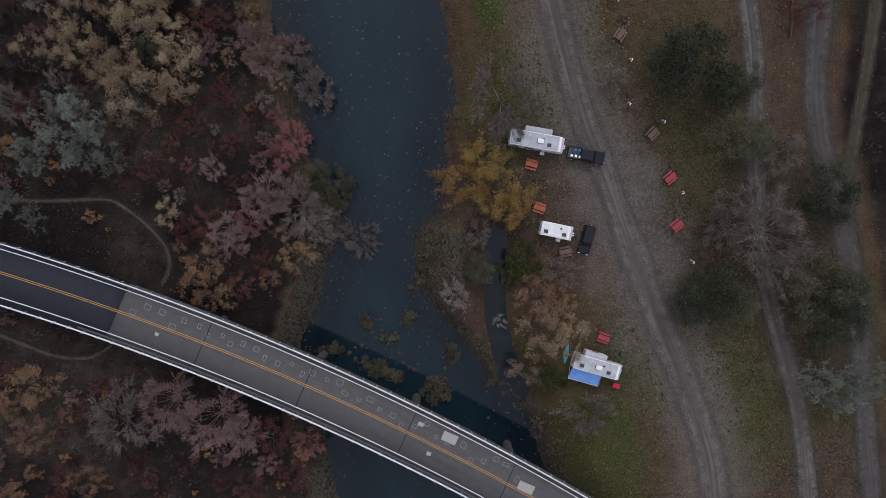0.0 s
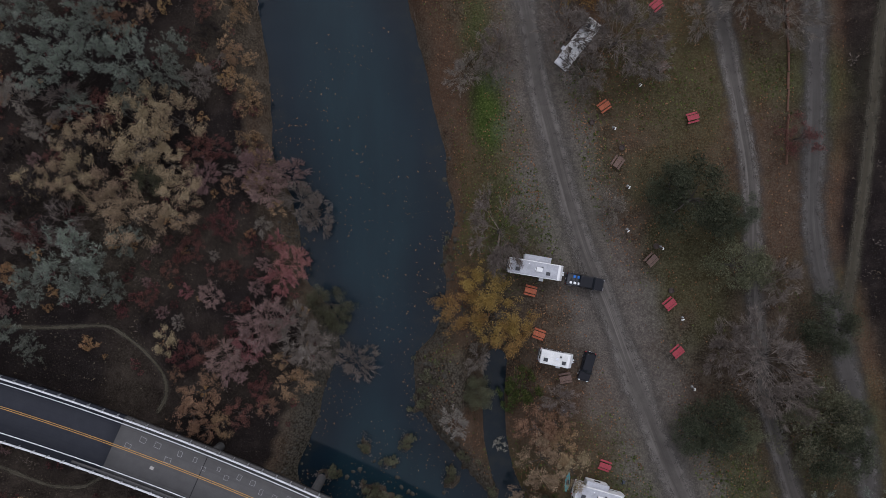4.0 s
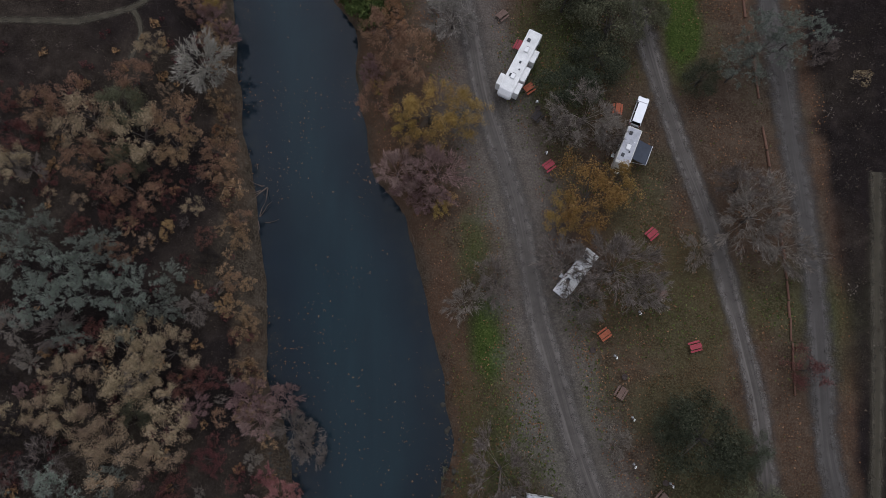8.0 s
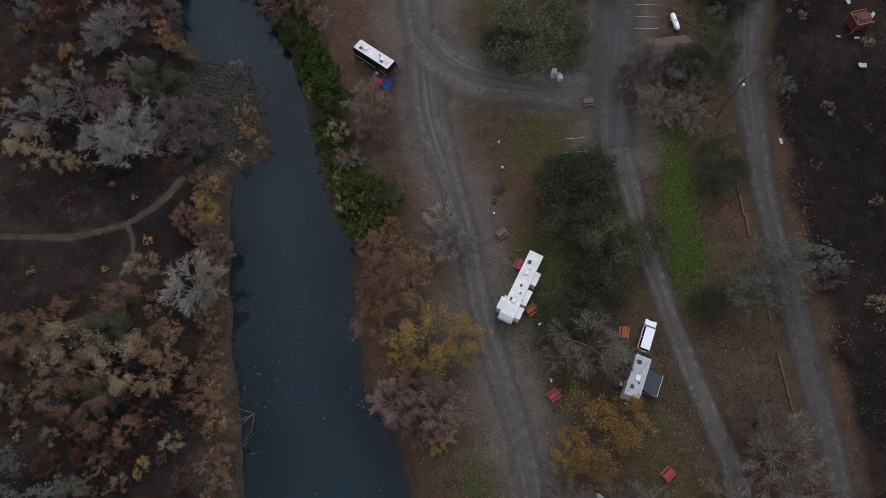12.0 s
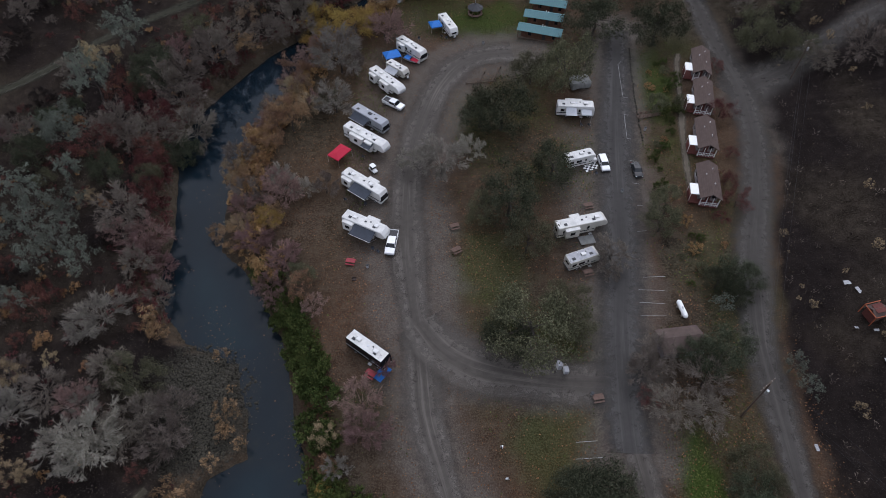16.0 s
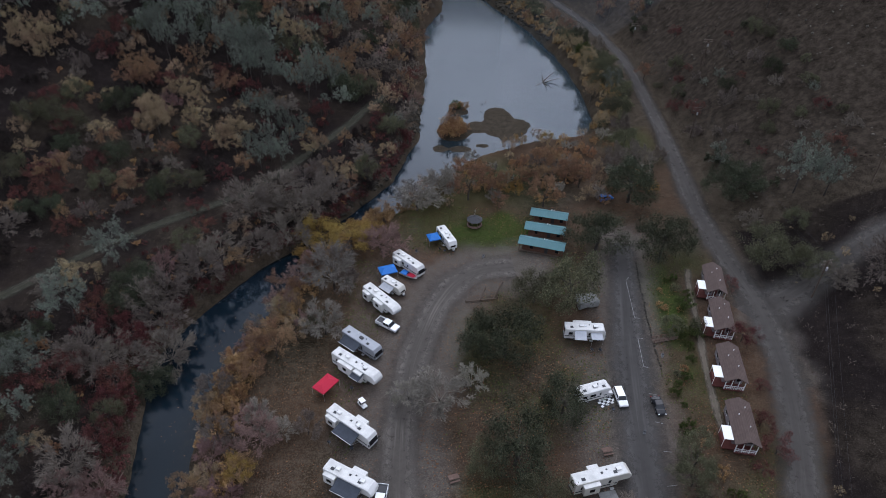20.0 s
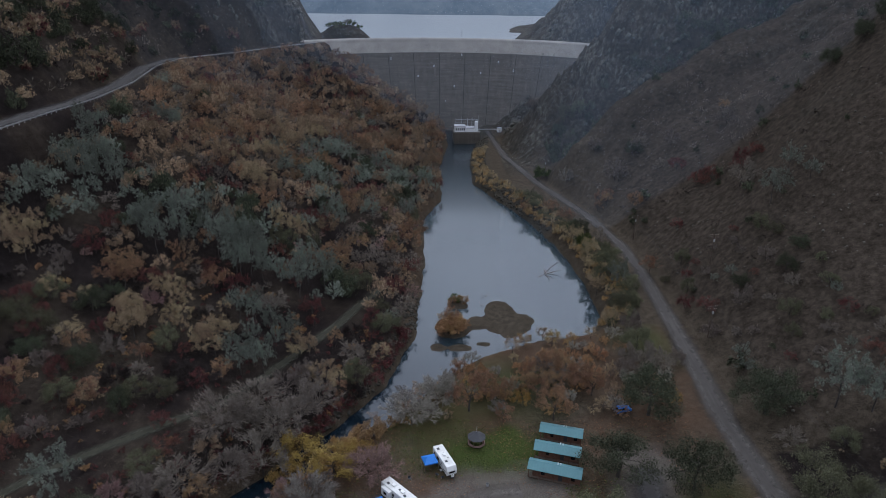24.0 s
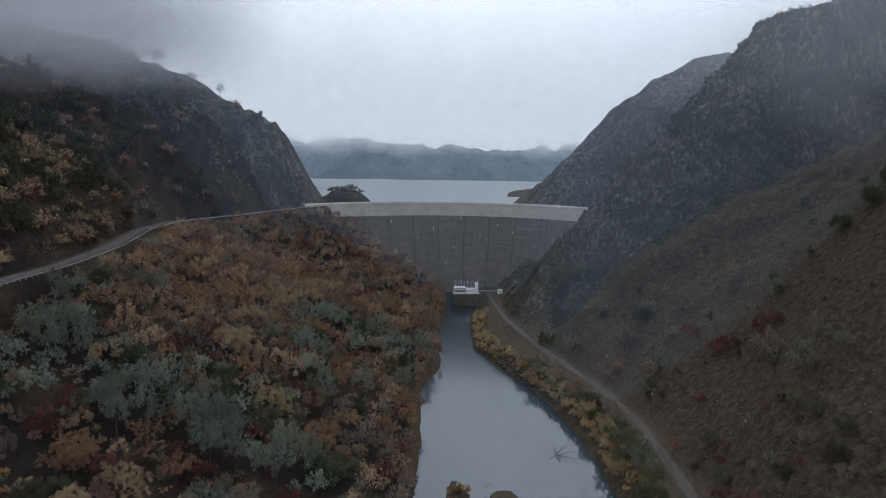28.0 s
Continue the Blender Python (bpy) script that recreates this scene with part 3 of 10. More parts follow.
ISLETS = [(6.6, 308.0, 6.5, 8.5, 1.1), (9.0, 326.0, 4.8, 5.0, 0.7), (26.5, 309.0, 9.5, 9.0, 0.5), (24.0, 320.5, 7.5, 12.5, 0.5), (16.5, 312.5, 7.0, 6.5, 0.45), (31.0, 314.0, 6.0, 6.0, 0.45), (1.5, 294.7, 3.4, 3.6, 0.3), (9.0, 294.5, 5.0, 3.4, 0.3), (17.1, 297.2, 3.4, 2.2, 0.3), (22.0, 286.5, 10.0, 3.4, 0.3)]
# weedy bars in the shallows by the bridge
BARS = [(-12.1, -16.1, 1.9, 2.9), (-8.2, -19.2, 2.9, 1.7), (-11.2, -24.1, 4.0, 2.5), (-4.3, -10.3, 1.2, 2.5), (2.4, -22.0, 2.5, 3.8), (-0.7, -28.1, 3.3, 3.8), (-1.4, -4.5, 2.5, 4.2), (-3.1, -8.4, 1.7, 1.9), (-17.9, -20.9, 2.9, 1.7), (4.6, -17.7, 2.1, 2.1), (-7.3, -25.9, 2.5, 1.9), (9.2, -26.0, 1.7, 2.9), (1.6, 16.6, 0.8, 4.8), (-5.3, -16.1, 1.7, 2.5)]
xs_of = lambda pts, y: np.interp(y, [p[1] for p in pts], [p[0] for p in pts])


def land(x, y):
    """Height of the ground."""
    x, y = np.asarray(x, float), np.asarray(y, float)
    yr = np.clip(y, -90, 660)
    xl, xr = xs_of(LEFT_BANK, yr), xs_of(RIGHT_BANK, yr)
    wob = fbm(x, y, 0.09, 3, 3) * 1.6
    dl, dr = xl - x + wob, x - xr + wob
    # west side: low bench, then the wooded slope up to the hill road and the crags above it
    rise = np.interp(y, [60, 150, 262, 312, 360], [0.03, 0.08, 0.36, 0.74, 1.0])
    road_d = np.maximum(xs_of(LEFT_BANK, np.clip(y, 290, 660)) - xs_of(HILL_ROAD, np.clip(y, 290, 628)), 40)
    zr = np.interp(y, [300, 345, 413, 470, 560, 628], [57, 60.3, 62.3, 63.5, 63, 66])
    frac = dl / road_d
    low = -3.6 + np.minimum(dl, 6) * 0.42 + (zr + 3) * rise * np.clip(frac, 0, 1) ** 1.08
    up = np.maximum(dl - road_d - 5, 0)
    steep = np.interp(y, [250, 330, 540, 600, 700], [0.45, 0.9, 0.95, 1.5, 1.7])
    crag = np.minimum(up, 34) * steep + np.maximum(up - 34, 0) * np.minimum(steep, 0.46)
    relief = fbm(x, y, 0.018, 5, 5) * np.clip(up / 25, 0, 1) * 9 + fbm(x, y, 0.03, 6, 4) * np.clip(dl / 60, 0, 1) * 3.5 * rise
    west = low + crag * np.clip(rise + 0.1, 0, 1) + relief
    # east side: the camp terrace, then the dry hill
    xh = np.interp(y, [-60, 0, 60, 130, 170, 210, 250, 300, 370, 412, 467, 536, 600, 640, 660], [84, 78, 76, 72, 80, 92, 84, 84, 86, 79, 64, 51, 46, 44, 66])
    slope = np.interp(y, [-60, 100, 180, 240, 290, 340, 450, 560, 640], [0.12, 0.18, 0.30, 0.5, 0.78, 0.86, 0.84, 0.92, 0.95])
    terrace = np.minimum(-3.6 + np.maximum(dr, -2) * 0.55, 0) + np.clip((x - 25) / 60, 0, 1) * 4.0 * np.interp(y, [0, 120, 300, 420], [0.4, 1.0, 0.6, 0.4]) + fbm(x, y, 0.05, 8, 3) * 0.25
    dh = np.maximum(x - xh, 0)
    spur = 1 + 0.20 * np.sin((y - 0.35 * x - 250) / 34.0) * np.clip(dh / 60, 0, 1)
    rocky = sstep(380, 470, y + 0.25 * dh)
    east = terrace + slope * dh * spur + fbm(x, y, 0.016, 11, 5) * np.clip(dh / 30, 0, 1) * (5 + 9 * rocky) + np.abs(fbm(x, y, 0.05, 12, 4)) * 9 * rocky * np.clip(dh / 15, 0, 1)
    # a bare spur, the gully behind it, and the rock ridge beyond
    v = y - 470 - 0.12 * (x - 104)
    grow = np.clip(dh / 36, 0, 1)
    east = east - 0.26 * slope * np.maximum(dh - 90, 0) * sstep(380, 430, y) * (1 - sstep(40, 80, v))
    east = east + grow * (15 * np.exp(-(v / 22) ** 2) - 26 * np.exp(-((v - 46) / 25) ** 2) - 9 * sstep(60, 110, v) * (1 - sstep(165, 200, v)) - 13 * np.exp(-((v - 142) / 22) ** 2))
    ridged = (1 - np.abs(fbm(x * 1.0 + y * 0.6, y * 0.5 - x * 0.2, 0.045, 13, 4)) * 2.2)
    fins = 1 - np.abs(fbm(x * 0.5 + y * 0.3, y * 1.3 - x * 0.3, 0.11, 15, 4)) * 2.4
    east = east + grow * (8 * np.clip(ridged, -0.5, 1) + 8.5 * np.clip(fins, -0.4, 1) + 5 * fbm(x, y, 0.16, 16, 3)) * sstep(30, 70, v)
    crag_w = (1 - np.abs(fbm(x * 0.6 + y, y * 0.4 - x, 0.05, 14, 4)) * 2.2)
    west = west + (8 * np.clip(crag_w, -0.5, 1) + 6 * fbm(x * 1.4 + y * 0.4, y - x * 0.3, 0.10, 17, 4)) * np.clip(up / 18, 0, 1) * sstep(420, 520, y)
    # bed of the river between the banks
    bed = -6.2
    mid_l, mid_r = sstep(-2.5, 0.6, dl), sstep(-2.5, 0.6, dr)
    z = np.where(dl > dr, bed + (np.maximum(west, bed) - bed) * mid_l, bed + (np.maximum(east, bed) - bed) * mid_r)
    # side channel among the willows, shelf for each road on the slopes
    ch = line_dist(x, y, SIDE_CHANNEL)
    z = np.where(y < 20, np.minimum(z, -6.0 + np.maximum(ch - 1.0, 0) * 1.1 + np.where(ch > 6, 50, 0)), z)
    sh = line_dist(x, y, HILL_ROAD)
    z = z + (zr - z) * (1 - sstep(6.5, 11, sh)) * (y > 285)
    # gravel bar and the islets of the pond
    bar = np.hypot((x + 41) / 10.5, (y - 122) / 13.0) + 0.12 * fbm(x, y, 0.3, 71, 2)
    z = np.where(bar < 1.35, z + (np.minimum(z, -4.25 + 0.35 * fbm(x, y, 0.2, 72, 3)) - z) * (1 - sstep(0.85, 1.3, bar)), z)
    for mx, my, rx, ry in BARS:
        q = np.hypot((x - mx) / rx, (y - my) / ry) + 0.5 * fbm(x, y, 0.4, 75, 3)
        z = np.where(y < 60, np.maximum(z, WATER - 1.0 + 1.12 * (1 - sstep(0.45, 1.25, q))), z)
    for mx, my, rx, ry, top in ISLETS:
        q = np.hypot((x - mx) / rx, (y - my) / ry) + 0.22 * fbm(x, y, 0.22, 73, 3)
        z = np.where(y > 280, np.maximum(z, WATER - 1.0 + (1.0 + top) * (1 - sstep(0.55, 1.2, q)) - 0.02), z)
    # the reservoir behind the dam
    back = sstep(660, 672, y)
    lk_l = -96 - 0.23 * np.maximum(y - 655, 0) + fbm(x, y, 0.01, 21, 3) * 16
    lk_r = np.interp(y, [650, 690, 760, 860, 1000, 1300], [112, 74, 74, 96, 140, 190]) + fbm(x, y, 0.012, 22, 3) * 10
    shore_l, shore_r = lk_l - x, x - lk_r
    shore = np.maximum(shore_l, shore_r)
    hill_b = np.where(shore > 0, LAKE + np.where(shore_l > shore_r, np.minimum(shore, 40) * 1.4 + np.maximum(shore - 40, 0) * 0.62, np.minimum(shore, 85) * 0.95 + np.maximum(shore - 85, 0) * 0.5 + 4 * np.clip(fins, -0.4, 1) * np.clip(shore / 20, 0, 1)) * np.interp(y, [660, 800, 1100], [1, 0.8, 0.35]) + fbm(x, y, 0.014, 23, 5) * np.clip(shore / 30, 0, 1) * 16, LAKE - 6)
    z = z * (1 - back) + hill_b * back
    kn = np.hypot((x + 84) / 30, (y - 700) / 24)
    z = np.where((y > 664) & (kn < 1.4), np.maximum(z, LAKE - 4 + 19 * (1 - sstep(0.2, 1.25, kn))), z)
    z = z + 26 * np.exp(-((x - 215) / 52) ** 2 - ((y - 712) / 34) ** 2)
    spit = np.hypot((x - 118 - 0.28 * (y - 980)) / 34, (y - 980) / 120) + 0.2 * fbm(x, y, 0.03, 74, 3)
    z = np.where(y > 850, np.maximum(z, LAKE - 4 + 9 * (1 - sstep(0.3, 1.25, spit))), z)
    far = sstep(1050, 1300, y)
    z = z * (1 - far) + (LAKE - 8) * far
    cap = 205 + 12 * fbm(x, y, 0.01, 31, 3)
    return np.where(z > cap, cap + (z - cap) * 0.15, z)


def axis(*runs):
    out = []
    for a, b, step in runs:
        out += list(np.arange(a, b, step))
    return np.array(out + [runs[-1][1]])


def build_ground():
    gx = axis((-2600, -600, 200), (-600, -260, 34), (-260, -80, 3.0), (-80, 112, 1.25), (112, 300, 2.2), (300, 620, 32), (620, 2600, 220))
    gy = axis((-1500, -300, 200), (-300, -62, 17), (-62, 300, 1.25), (300, 430, 2.6), (430, 760, 2.0), (760, 900, 10), (900, 1500, 60), (1500, 4200, 300))
    X, Y = np.meshgrid(gx, gy)
    Z = land(X, Y)
    nx, ny = len(gx), len(gy)
    idx = np.arange(nx * ny).reshape(ny, nx)
    faces = np.stack([idx[:-1, :-1], idx[:-1, 1:], idx[1:, 1:], idx[1:, :-1]], -1).reshape(-1, 4)
    me = mesh_from("ground", np.stack([X, Y, Z], -1).reshape(-1, 3), faces, M["soil"], True)
    yr = np.clip(Y, -90, 660)
    dl, dr = xs_of(LEFT_BANK, yr) - X, X - xs_of(RIGHT_BANK, yr)
    n1, n2 = fbm(X, Y, 0.06, 41, 4), fbm(X, Y, 0.2, 42, 3)
    camp = (dr > 0) & (Y < 300) & (X < 74)
    # leaf fall under the trees by the water and round the pitches
    litter = np.clip(0.45 + n1 * 0.9, 0, 1) * camp + np.clip(0.35 + n1, 0, 1) * (dl > 0) * 0.5
    litter = np.maximum(litter, (1 - sstep(1.5, 4.5, np.abs(dr - 2.5) + n2 * 2)) * (Y < 130))
    verge = np.abs(line_dist(X, Y, ROAD_C) - 4.3 - n2) * (Y < 180)
    litter = np.maximum(litter, (1 - sstep(0.6, 2.2, verge)) * (X > xs_of(ROAD_C, Y)) * (Y < 180))
    litter = np.maximum(litter, (1 - sstep(0.7, 2.0, np.abs(X - xs_of(PAVED, Y) - 6.6 + n2))) * (Y > 135) * (Y < 225))
    set_attr(me, "litter", np.clip(litter, 0, 1))
    grass = np.zeros_like(X)
    for cx, cy, rx, ry, k in ((8.6, 39, 3.2, 6.5, 1.3), (7, 54, 3.5, 7, 0.6), (43.4, 98, 3.4, 14, 1.5), (19, 114, 6, 8, 0.55), (8.7, 150, 5, 7, 0.5), (55.5, 206, 4.6, 18, 1.0), (18, 238, 14, 10, 1.0), (9, 196, 5, 10, 0.5), (12, 148, 8, 14, 0.5), (24, 118, 8, 8, 0.5), (-20, 160, 4, 14, 0.25), (50, -30, 6, 14, 0.55), (28, -38, 8, 9, 0.7), (40, 42, 8, 14, 0.35), (42, 15, 8, 14, 0.35), (34, 60, 6, 12, 0.3), (38, 28, 9, 6, 0.3), (12, 60, 5, 20, 0.25), (58, 140, 6, 20, 0.35)):
        q = np.hypot((X - cx) / rx, (Y - cy) / ry)
        grass = np.maximum(grass, k * (1 - sstep(0.55, 1.35, q + n2 * 0.55)))
    grass = np.maximum(grass, np.clip(0.06 + fbm(X, Y, 0.045, 43, 3) * 0.8, 0, 0.5) * camp * (1 - 0.7 * sstep(4, 9, 18 - line_dist(X, Y, LANE_A)) * (Y > 125) * (Y < 228)))
    set_attr(me, "grass", grass * (dr > 1) * (1 - 0.85 * sstep(-2, -6, X) * sstep(128, 140, Y) * (Y < 230)))
    burn_l = (dl > 4) * np.clip(0.75 + n1 * 0.8, 0, 1)
    burn_r = sstep(3.5, 6.5, X - xs_of(ROAD_C, Y) + n2 * 2) * (Y < 235) * (dr > 0) * np.clip(0.9 + n1 * 0.6, 0, 1)
    set_attr(me, "burn", np.clip(burn_l + burn_r, 0, 1))
    hill_r = sstep(84, 94, X + n2 * 3) * sstep(225, 255, Y) * (dr > 0)
    set_attr(me, "hill", np.maximum(hill_r, sstep(60, 75, Z) * (dl > 0) * 0.25) + 0)
    zx = np.gradient(Z, axis=1) / np.gradient(X, axis=1)
    zy = np.gradient(Z, axis=0) / np.gradient(Y, axis=0)
    tilt = np.hypot(zx, zy)
    rock = sstep(0.85, 1.5, tilt + n1 * 0.3) * sstep(45, 70, Z) + sstep(430, 500, Y) * sstep(0.6, 1.1, tilt + n1 * 0.4) * (dr > 0)
    set_attr(me, "rock", np.clip(rock, 0, 1))
    U = Y - 470 - 0.12 * (X - 104)
    ridge_e = (1 - np.abs(fbm(X * 1.0 + Y * 0.6, Y * 0.5 - X * 0.2, 0.045, 13, 4)) * 2.2)
    fin_e = 1 - np.abs(fbm(X * 0.5 + Y * 0.3, Y * 1.3 - X * 0.3, 0.11, 15, 4)) * 2.4
    ridge_w = (1 - np.abs(fbm(X * 0.6 + Y, Y * 0.4 - X, 0.05, 14, 4)) * 2.2)
    # bare rock on ridges, soil in gullies; also paints in the relief's shading
    rocky = (0.12 + 0.88 * sstep(0.42, 0.8, np.maximum(ridge_e, fin_e) + n1 * 0.3)) * sstep(20, 48, U + n1 * 14) * (dr > 20) + sstep(0.3, 0.75, ridge_w + n1 * 0.3) * sstep(560, 640, Y + 0.5 * (X + 150)) * (Z > 68) * (dl > 0) * 0.8
    me.attributes["rock"].data.foreach_set("value", np.clip(rock * (0.35 - 0.27 * (dl > 0) * (Y < 600)) + rocky, 0, 1).astype(np.float32).ravel())
    bar = (1 - sstep(6, 9, np.hypot((X + 41) / 1.25, (Y - 122) / 1.6) * 1.0 + n2 * 2))
    bar = np.maximum(bar, (1 - sstep(0.5, 4.5, np.minimum(np.abs(dl), np.abs(dr)) + n2 * 1.5)) * (Y < 8) * 0.8)
    bar = np.maximum(bar, (1 - sstep(5, 14, dr + n2 * 3)) * (Y > 400) * (dr > -1) * 0.7)
    bar = np.maximum(bar, (np.hypot((X - 18) / 22, (Y - 310) / 26) < 1) * (dr < 0) * 0.25)
    bar = np.maximum(bar, (1 - sstep(3, 6, np.hypot(X - 1, Y + 6) - 1 + n2 * 2)) * 0.8)
    set_attr(me, "stones", np.clip(bar, 0, 1))
    worn = (1 - sstep(3.5, 9.5, line_dist(X, Y, LANE_A) + n2 * 3.5 - 3.0 * sstep(120, 150, Y))) * 0.9
    worn = np.maximum(worn, (1 - sstep(0, 4, line_dist(X, Y, SPUR_PAD) - 1.5 + n2 * 2)) * 0.6)
    worn = np.maximum(worn, (1 - sstep(4.5, 10, line_dist(X, Y, PAVED) + n2 * 2.5)) * 0.9)
    worn = np.maximum(worn, (1 - sstep(4.5, 8, line_dist(X, Y, LINK) + n2 * 2.5)) * 0.9)
    worn = np.maximum(worn, (1 - sstep(6, 12, np.hypot(X - 36, (Y - 165) * 0.35) + n2 * 3)) * 0.8 * (Y > 120))
    worn = np.maximum(worn, (1 - sstep(8, 14, np.hypot((X + 8) * 1.0, (Y - 185) * 0.22) + n2 * 3)) * 0.45)
    worn = np.maximum(worn, (1 - sstep(0.6, 1.3, np.hypot((X - 77) / 6, (Y - 203) / 20) + n2 * 0.4)) * 0.7)
    set_attr(me, "worn", np.clip(worn, 0, 1))
    tagged(new("ground", me), "valley floor of dark soil, leaf litter and burnt slopes", "ground", kind="structure")


build_ground()


def drape(name, pts, width, mat, lift, label, kind="structure", ragged=0.25, seed=1, step=1.6, cols=9, zfix=None):
    """A road laid on the ground along a smoothed polyline."""
    p = np.array(pts, float)
    d = np.concatenate([[0], np.cumsum(np.hypot(*np.diff(p, axis=0).T))])
    s = np.arange(0, d[-1], step)
    c = np.stack([np.interp(s, d, p[:, i]) for i in (0, 1)], 1)
    for _ in range(6):
        c[1:-1] = (c[:-2] + 2 * c[1:-1] + c[2:]) / 4
    tan = np.gradient(c, axis=0)
    tan /= np.linalg.norm(tan, axis=1)[:, None] + 1e-9
    nor = np.stack([-tan[:, 1], tan[:, 0]], 1)
    w = np.interp(s / d[-1], np.linspace(0, 1, len(width)), width) if isinstance(width, (list, tuple)) else np.full(len(s), float(width))
    w = w * 0.97
    u = np.linspace(0, 1, cols)
    edge = 1 + ragged * fbm(s, s * 0 + seed * 3.3, 0.12, seed, 3)
    P = c[:, None, :] + nor[:, None, :] * ((u - 0.5)[None, :, None] * (w * edge)[:, None, None])
    Z = land(P[..., 0], P[..., 1]) + lift if zfix is None else np.full(P.shape[:2], 0.0) + zfix
    V = np.concatenate([P, Z[..., None]], -1).reshape(-1, 3)
    n = len(s)
    idx = np.arange(n * cols).reshape(n, cols)
    F = np.stack([idx[:-1, :-1], idx[1:, :-1], idx[1:, 1:], idx[:-1, 1:]], -1).reshape(-1, 4)
    me = mesh_from(name, V, F, mat, True)
    set_attr(me, "across", np.tile(u, n))
    set_attr(me, "along", np.repeat(s, cols))
    return tagged(new(name, me), label, "road", kind=kind)


drape("road_lane_river", LANE_A, [7.6, 7.4, 7.0, 5.6, 5.4, 8.5, 10.5, 11.5, 12.5], M["lane"], 0.10, "grey gravel camp lane with two pale wheel tracks", seed=2)
drape("road_lane_middle", LANE_B, [5.2, 4.6, 4.7, 4.8, 5.2, 7], M["lane"], 0.12, "narrow gravel lane through the middle of the camp", seed=3)
drape("road_paved", PAVED, [10, 12, 11.5, 11.5, 12.5, 12, 10.5, 9], M["paved"], 0.16, "worn grey asphalt lane with parking bays", seed=4, ragged=0.1)
drape("road_link", LINK, [13, 14, 12, 13], M["lane"], 0.14, "gravel cross lane between two camp lanes", seed=5)
drape("road_valley", ROAD_C, [5.6, 5.9, 6.6, 12.0, 9.5, 8.0, 7.5, 7.5, 7.5, 8], M["dirt"], 0.13, "pale gravel valley road running to the dam", seed=6)
drape("road_track", ROAD_D, 3.4, M["trail"], 0.10, "dirt track beside the valley road", seed=7)
drape("road_pad", SPUR_PAD, [19, 16, 11, 8], M["dirt"], 0.10, "gravel side road climbing from the valley road", seed=8)
drape("road_hill", HILL_ROAD, 12.5, M["paved"], 0.15, "grey hillside highway cut above the woods", seed=9, ragged=0.05)
drape("trail_wide", TRAIL_W, 4.6, M["track"], 0.12, "grassy dirt track crossing the burnt slope", seed=10)
drape("trail_bridge_north", TRAIL_A, 1.1, M["trail"], 0.10, "thin foot trail winding up to the bridge", seed=11, step=0.8)
drape("trail_bridge_south", TRAIL_B, 1.1, M["trail"], 0.10, "thin foot trail below the bridge", seed=12, step=0.8)
drape("trail_cabins", CABIN_PATH, 2.4, M["path"], 0.11, "pale sandy path along the cabins", seed=15, step=0.8)
drape("trail_gravel_bar", TRAIL_C, 2.2, M["trail"], 0.10, "dirt foot trail leading to the gravel bar", seed=13, step=0.8)
drape("trail_branch", TRAIL_D, 1.5, M["trail"], 0.10, "short branch of the dirt trail", seed=14, step=0.8)


def build_water():
    gx, gy = np.arange(-75, 80, 2.5), np.arange(-120, 665, 2.5)
    X, Y = np.meshgrid(gx, gy)
    idx = np.arange(X.size).reshape(X.shape)
    F = np.stack([idx[:-1, :-1], idx[:-1, 1:], idx[1:, 1:], idx[1:, :-1]], -1).reshape(-1, 4)
    me = mesh_from("river", np.stack([X, Y, np.full(X.shape, WATER)], -1).reshape(-1, 3), F, M["river"], True)
    yr = np.clip(Y, -90, 660)
    inner = np.minimum(X - xs_of(LEFT_BANK, yr), xs_of(RIGHT_BANK, yr) - X)
    sh = (1 - sstep(0, 5.5, inner + fbm(X, Y, 0.15, 51, 3) * 3)) * 0.5 * (Y < 200)
    set_attr(me, "shallow", np.maximum(sh, (1 - sstep(0, 9, np.hypot((X - 16) / 1.3, (Y - 309) / 1.2) - 9)) * 0.35))
    set_attr(me, "middle", sstep(3.5, 10.5, inner + fbm(X, Y, 0.07, 52, 3) * 1.5) * (1 - sstep(120, 200, Y)))
    # painted sky sheen of the pond, weaker towards the dam
    set_attr(me, "sky_sheen", 0.85 * sstep(262, 320, Y) * (1 - 0.7 * sstep(470, 560, Y)))
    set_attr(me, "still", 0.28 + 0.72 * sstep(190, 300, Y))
    set_attr(me, "breeze", 0.05 + 0.03 * sstep(255, 330, Y) + 0.12 * sstep(385, 480, Y))
    tagged(new("water_river", me), "slow dark green river with faint ripples", "river", kind="structure")
    me = mesh_from("lake", [(-900, 668.5, LAKE), (900, 668.5, LAKE), (1500, 1640, LAKE), (-1500, 1640, LAKE)], [(0, 1, 2, 3)], M["lake"])
    tagged(new("water_lake", me), "pale still reservoir behind the dam", "lake", kind="structure")


build_water()


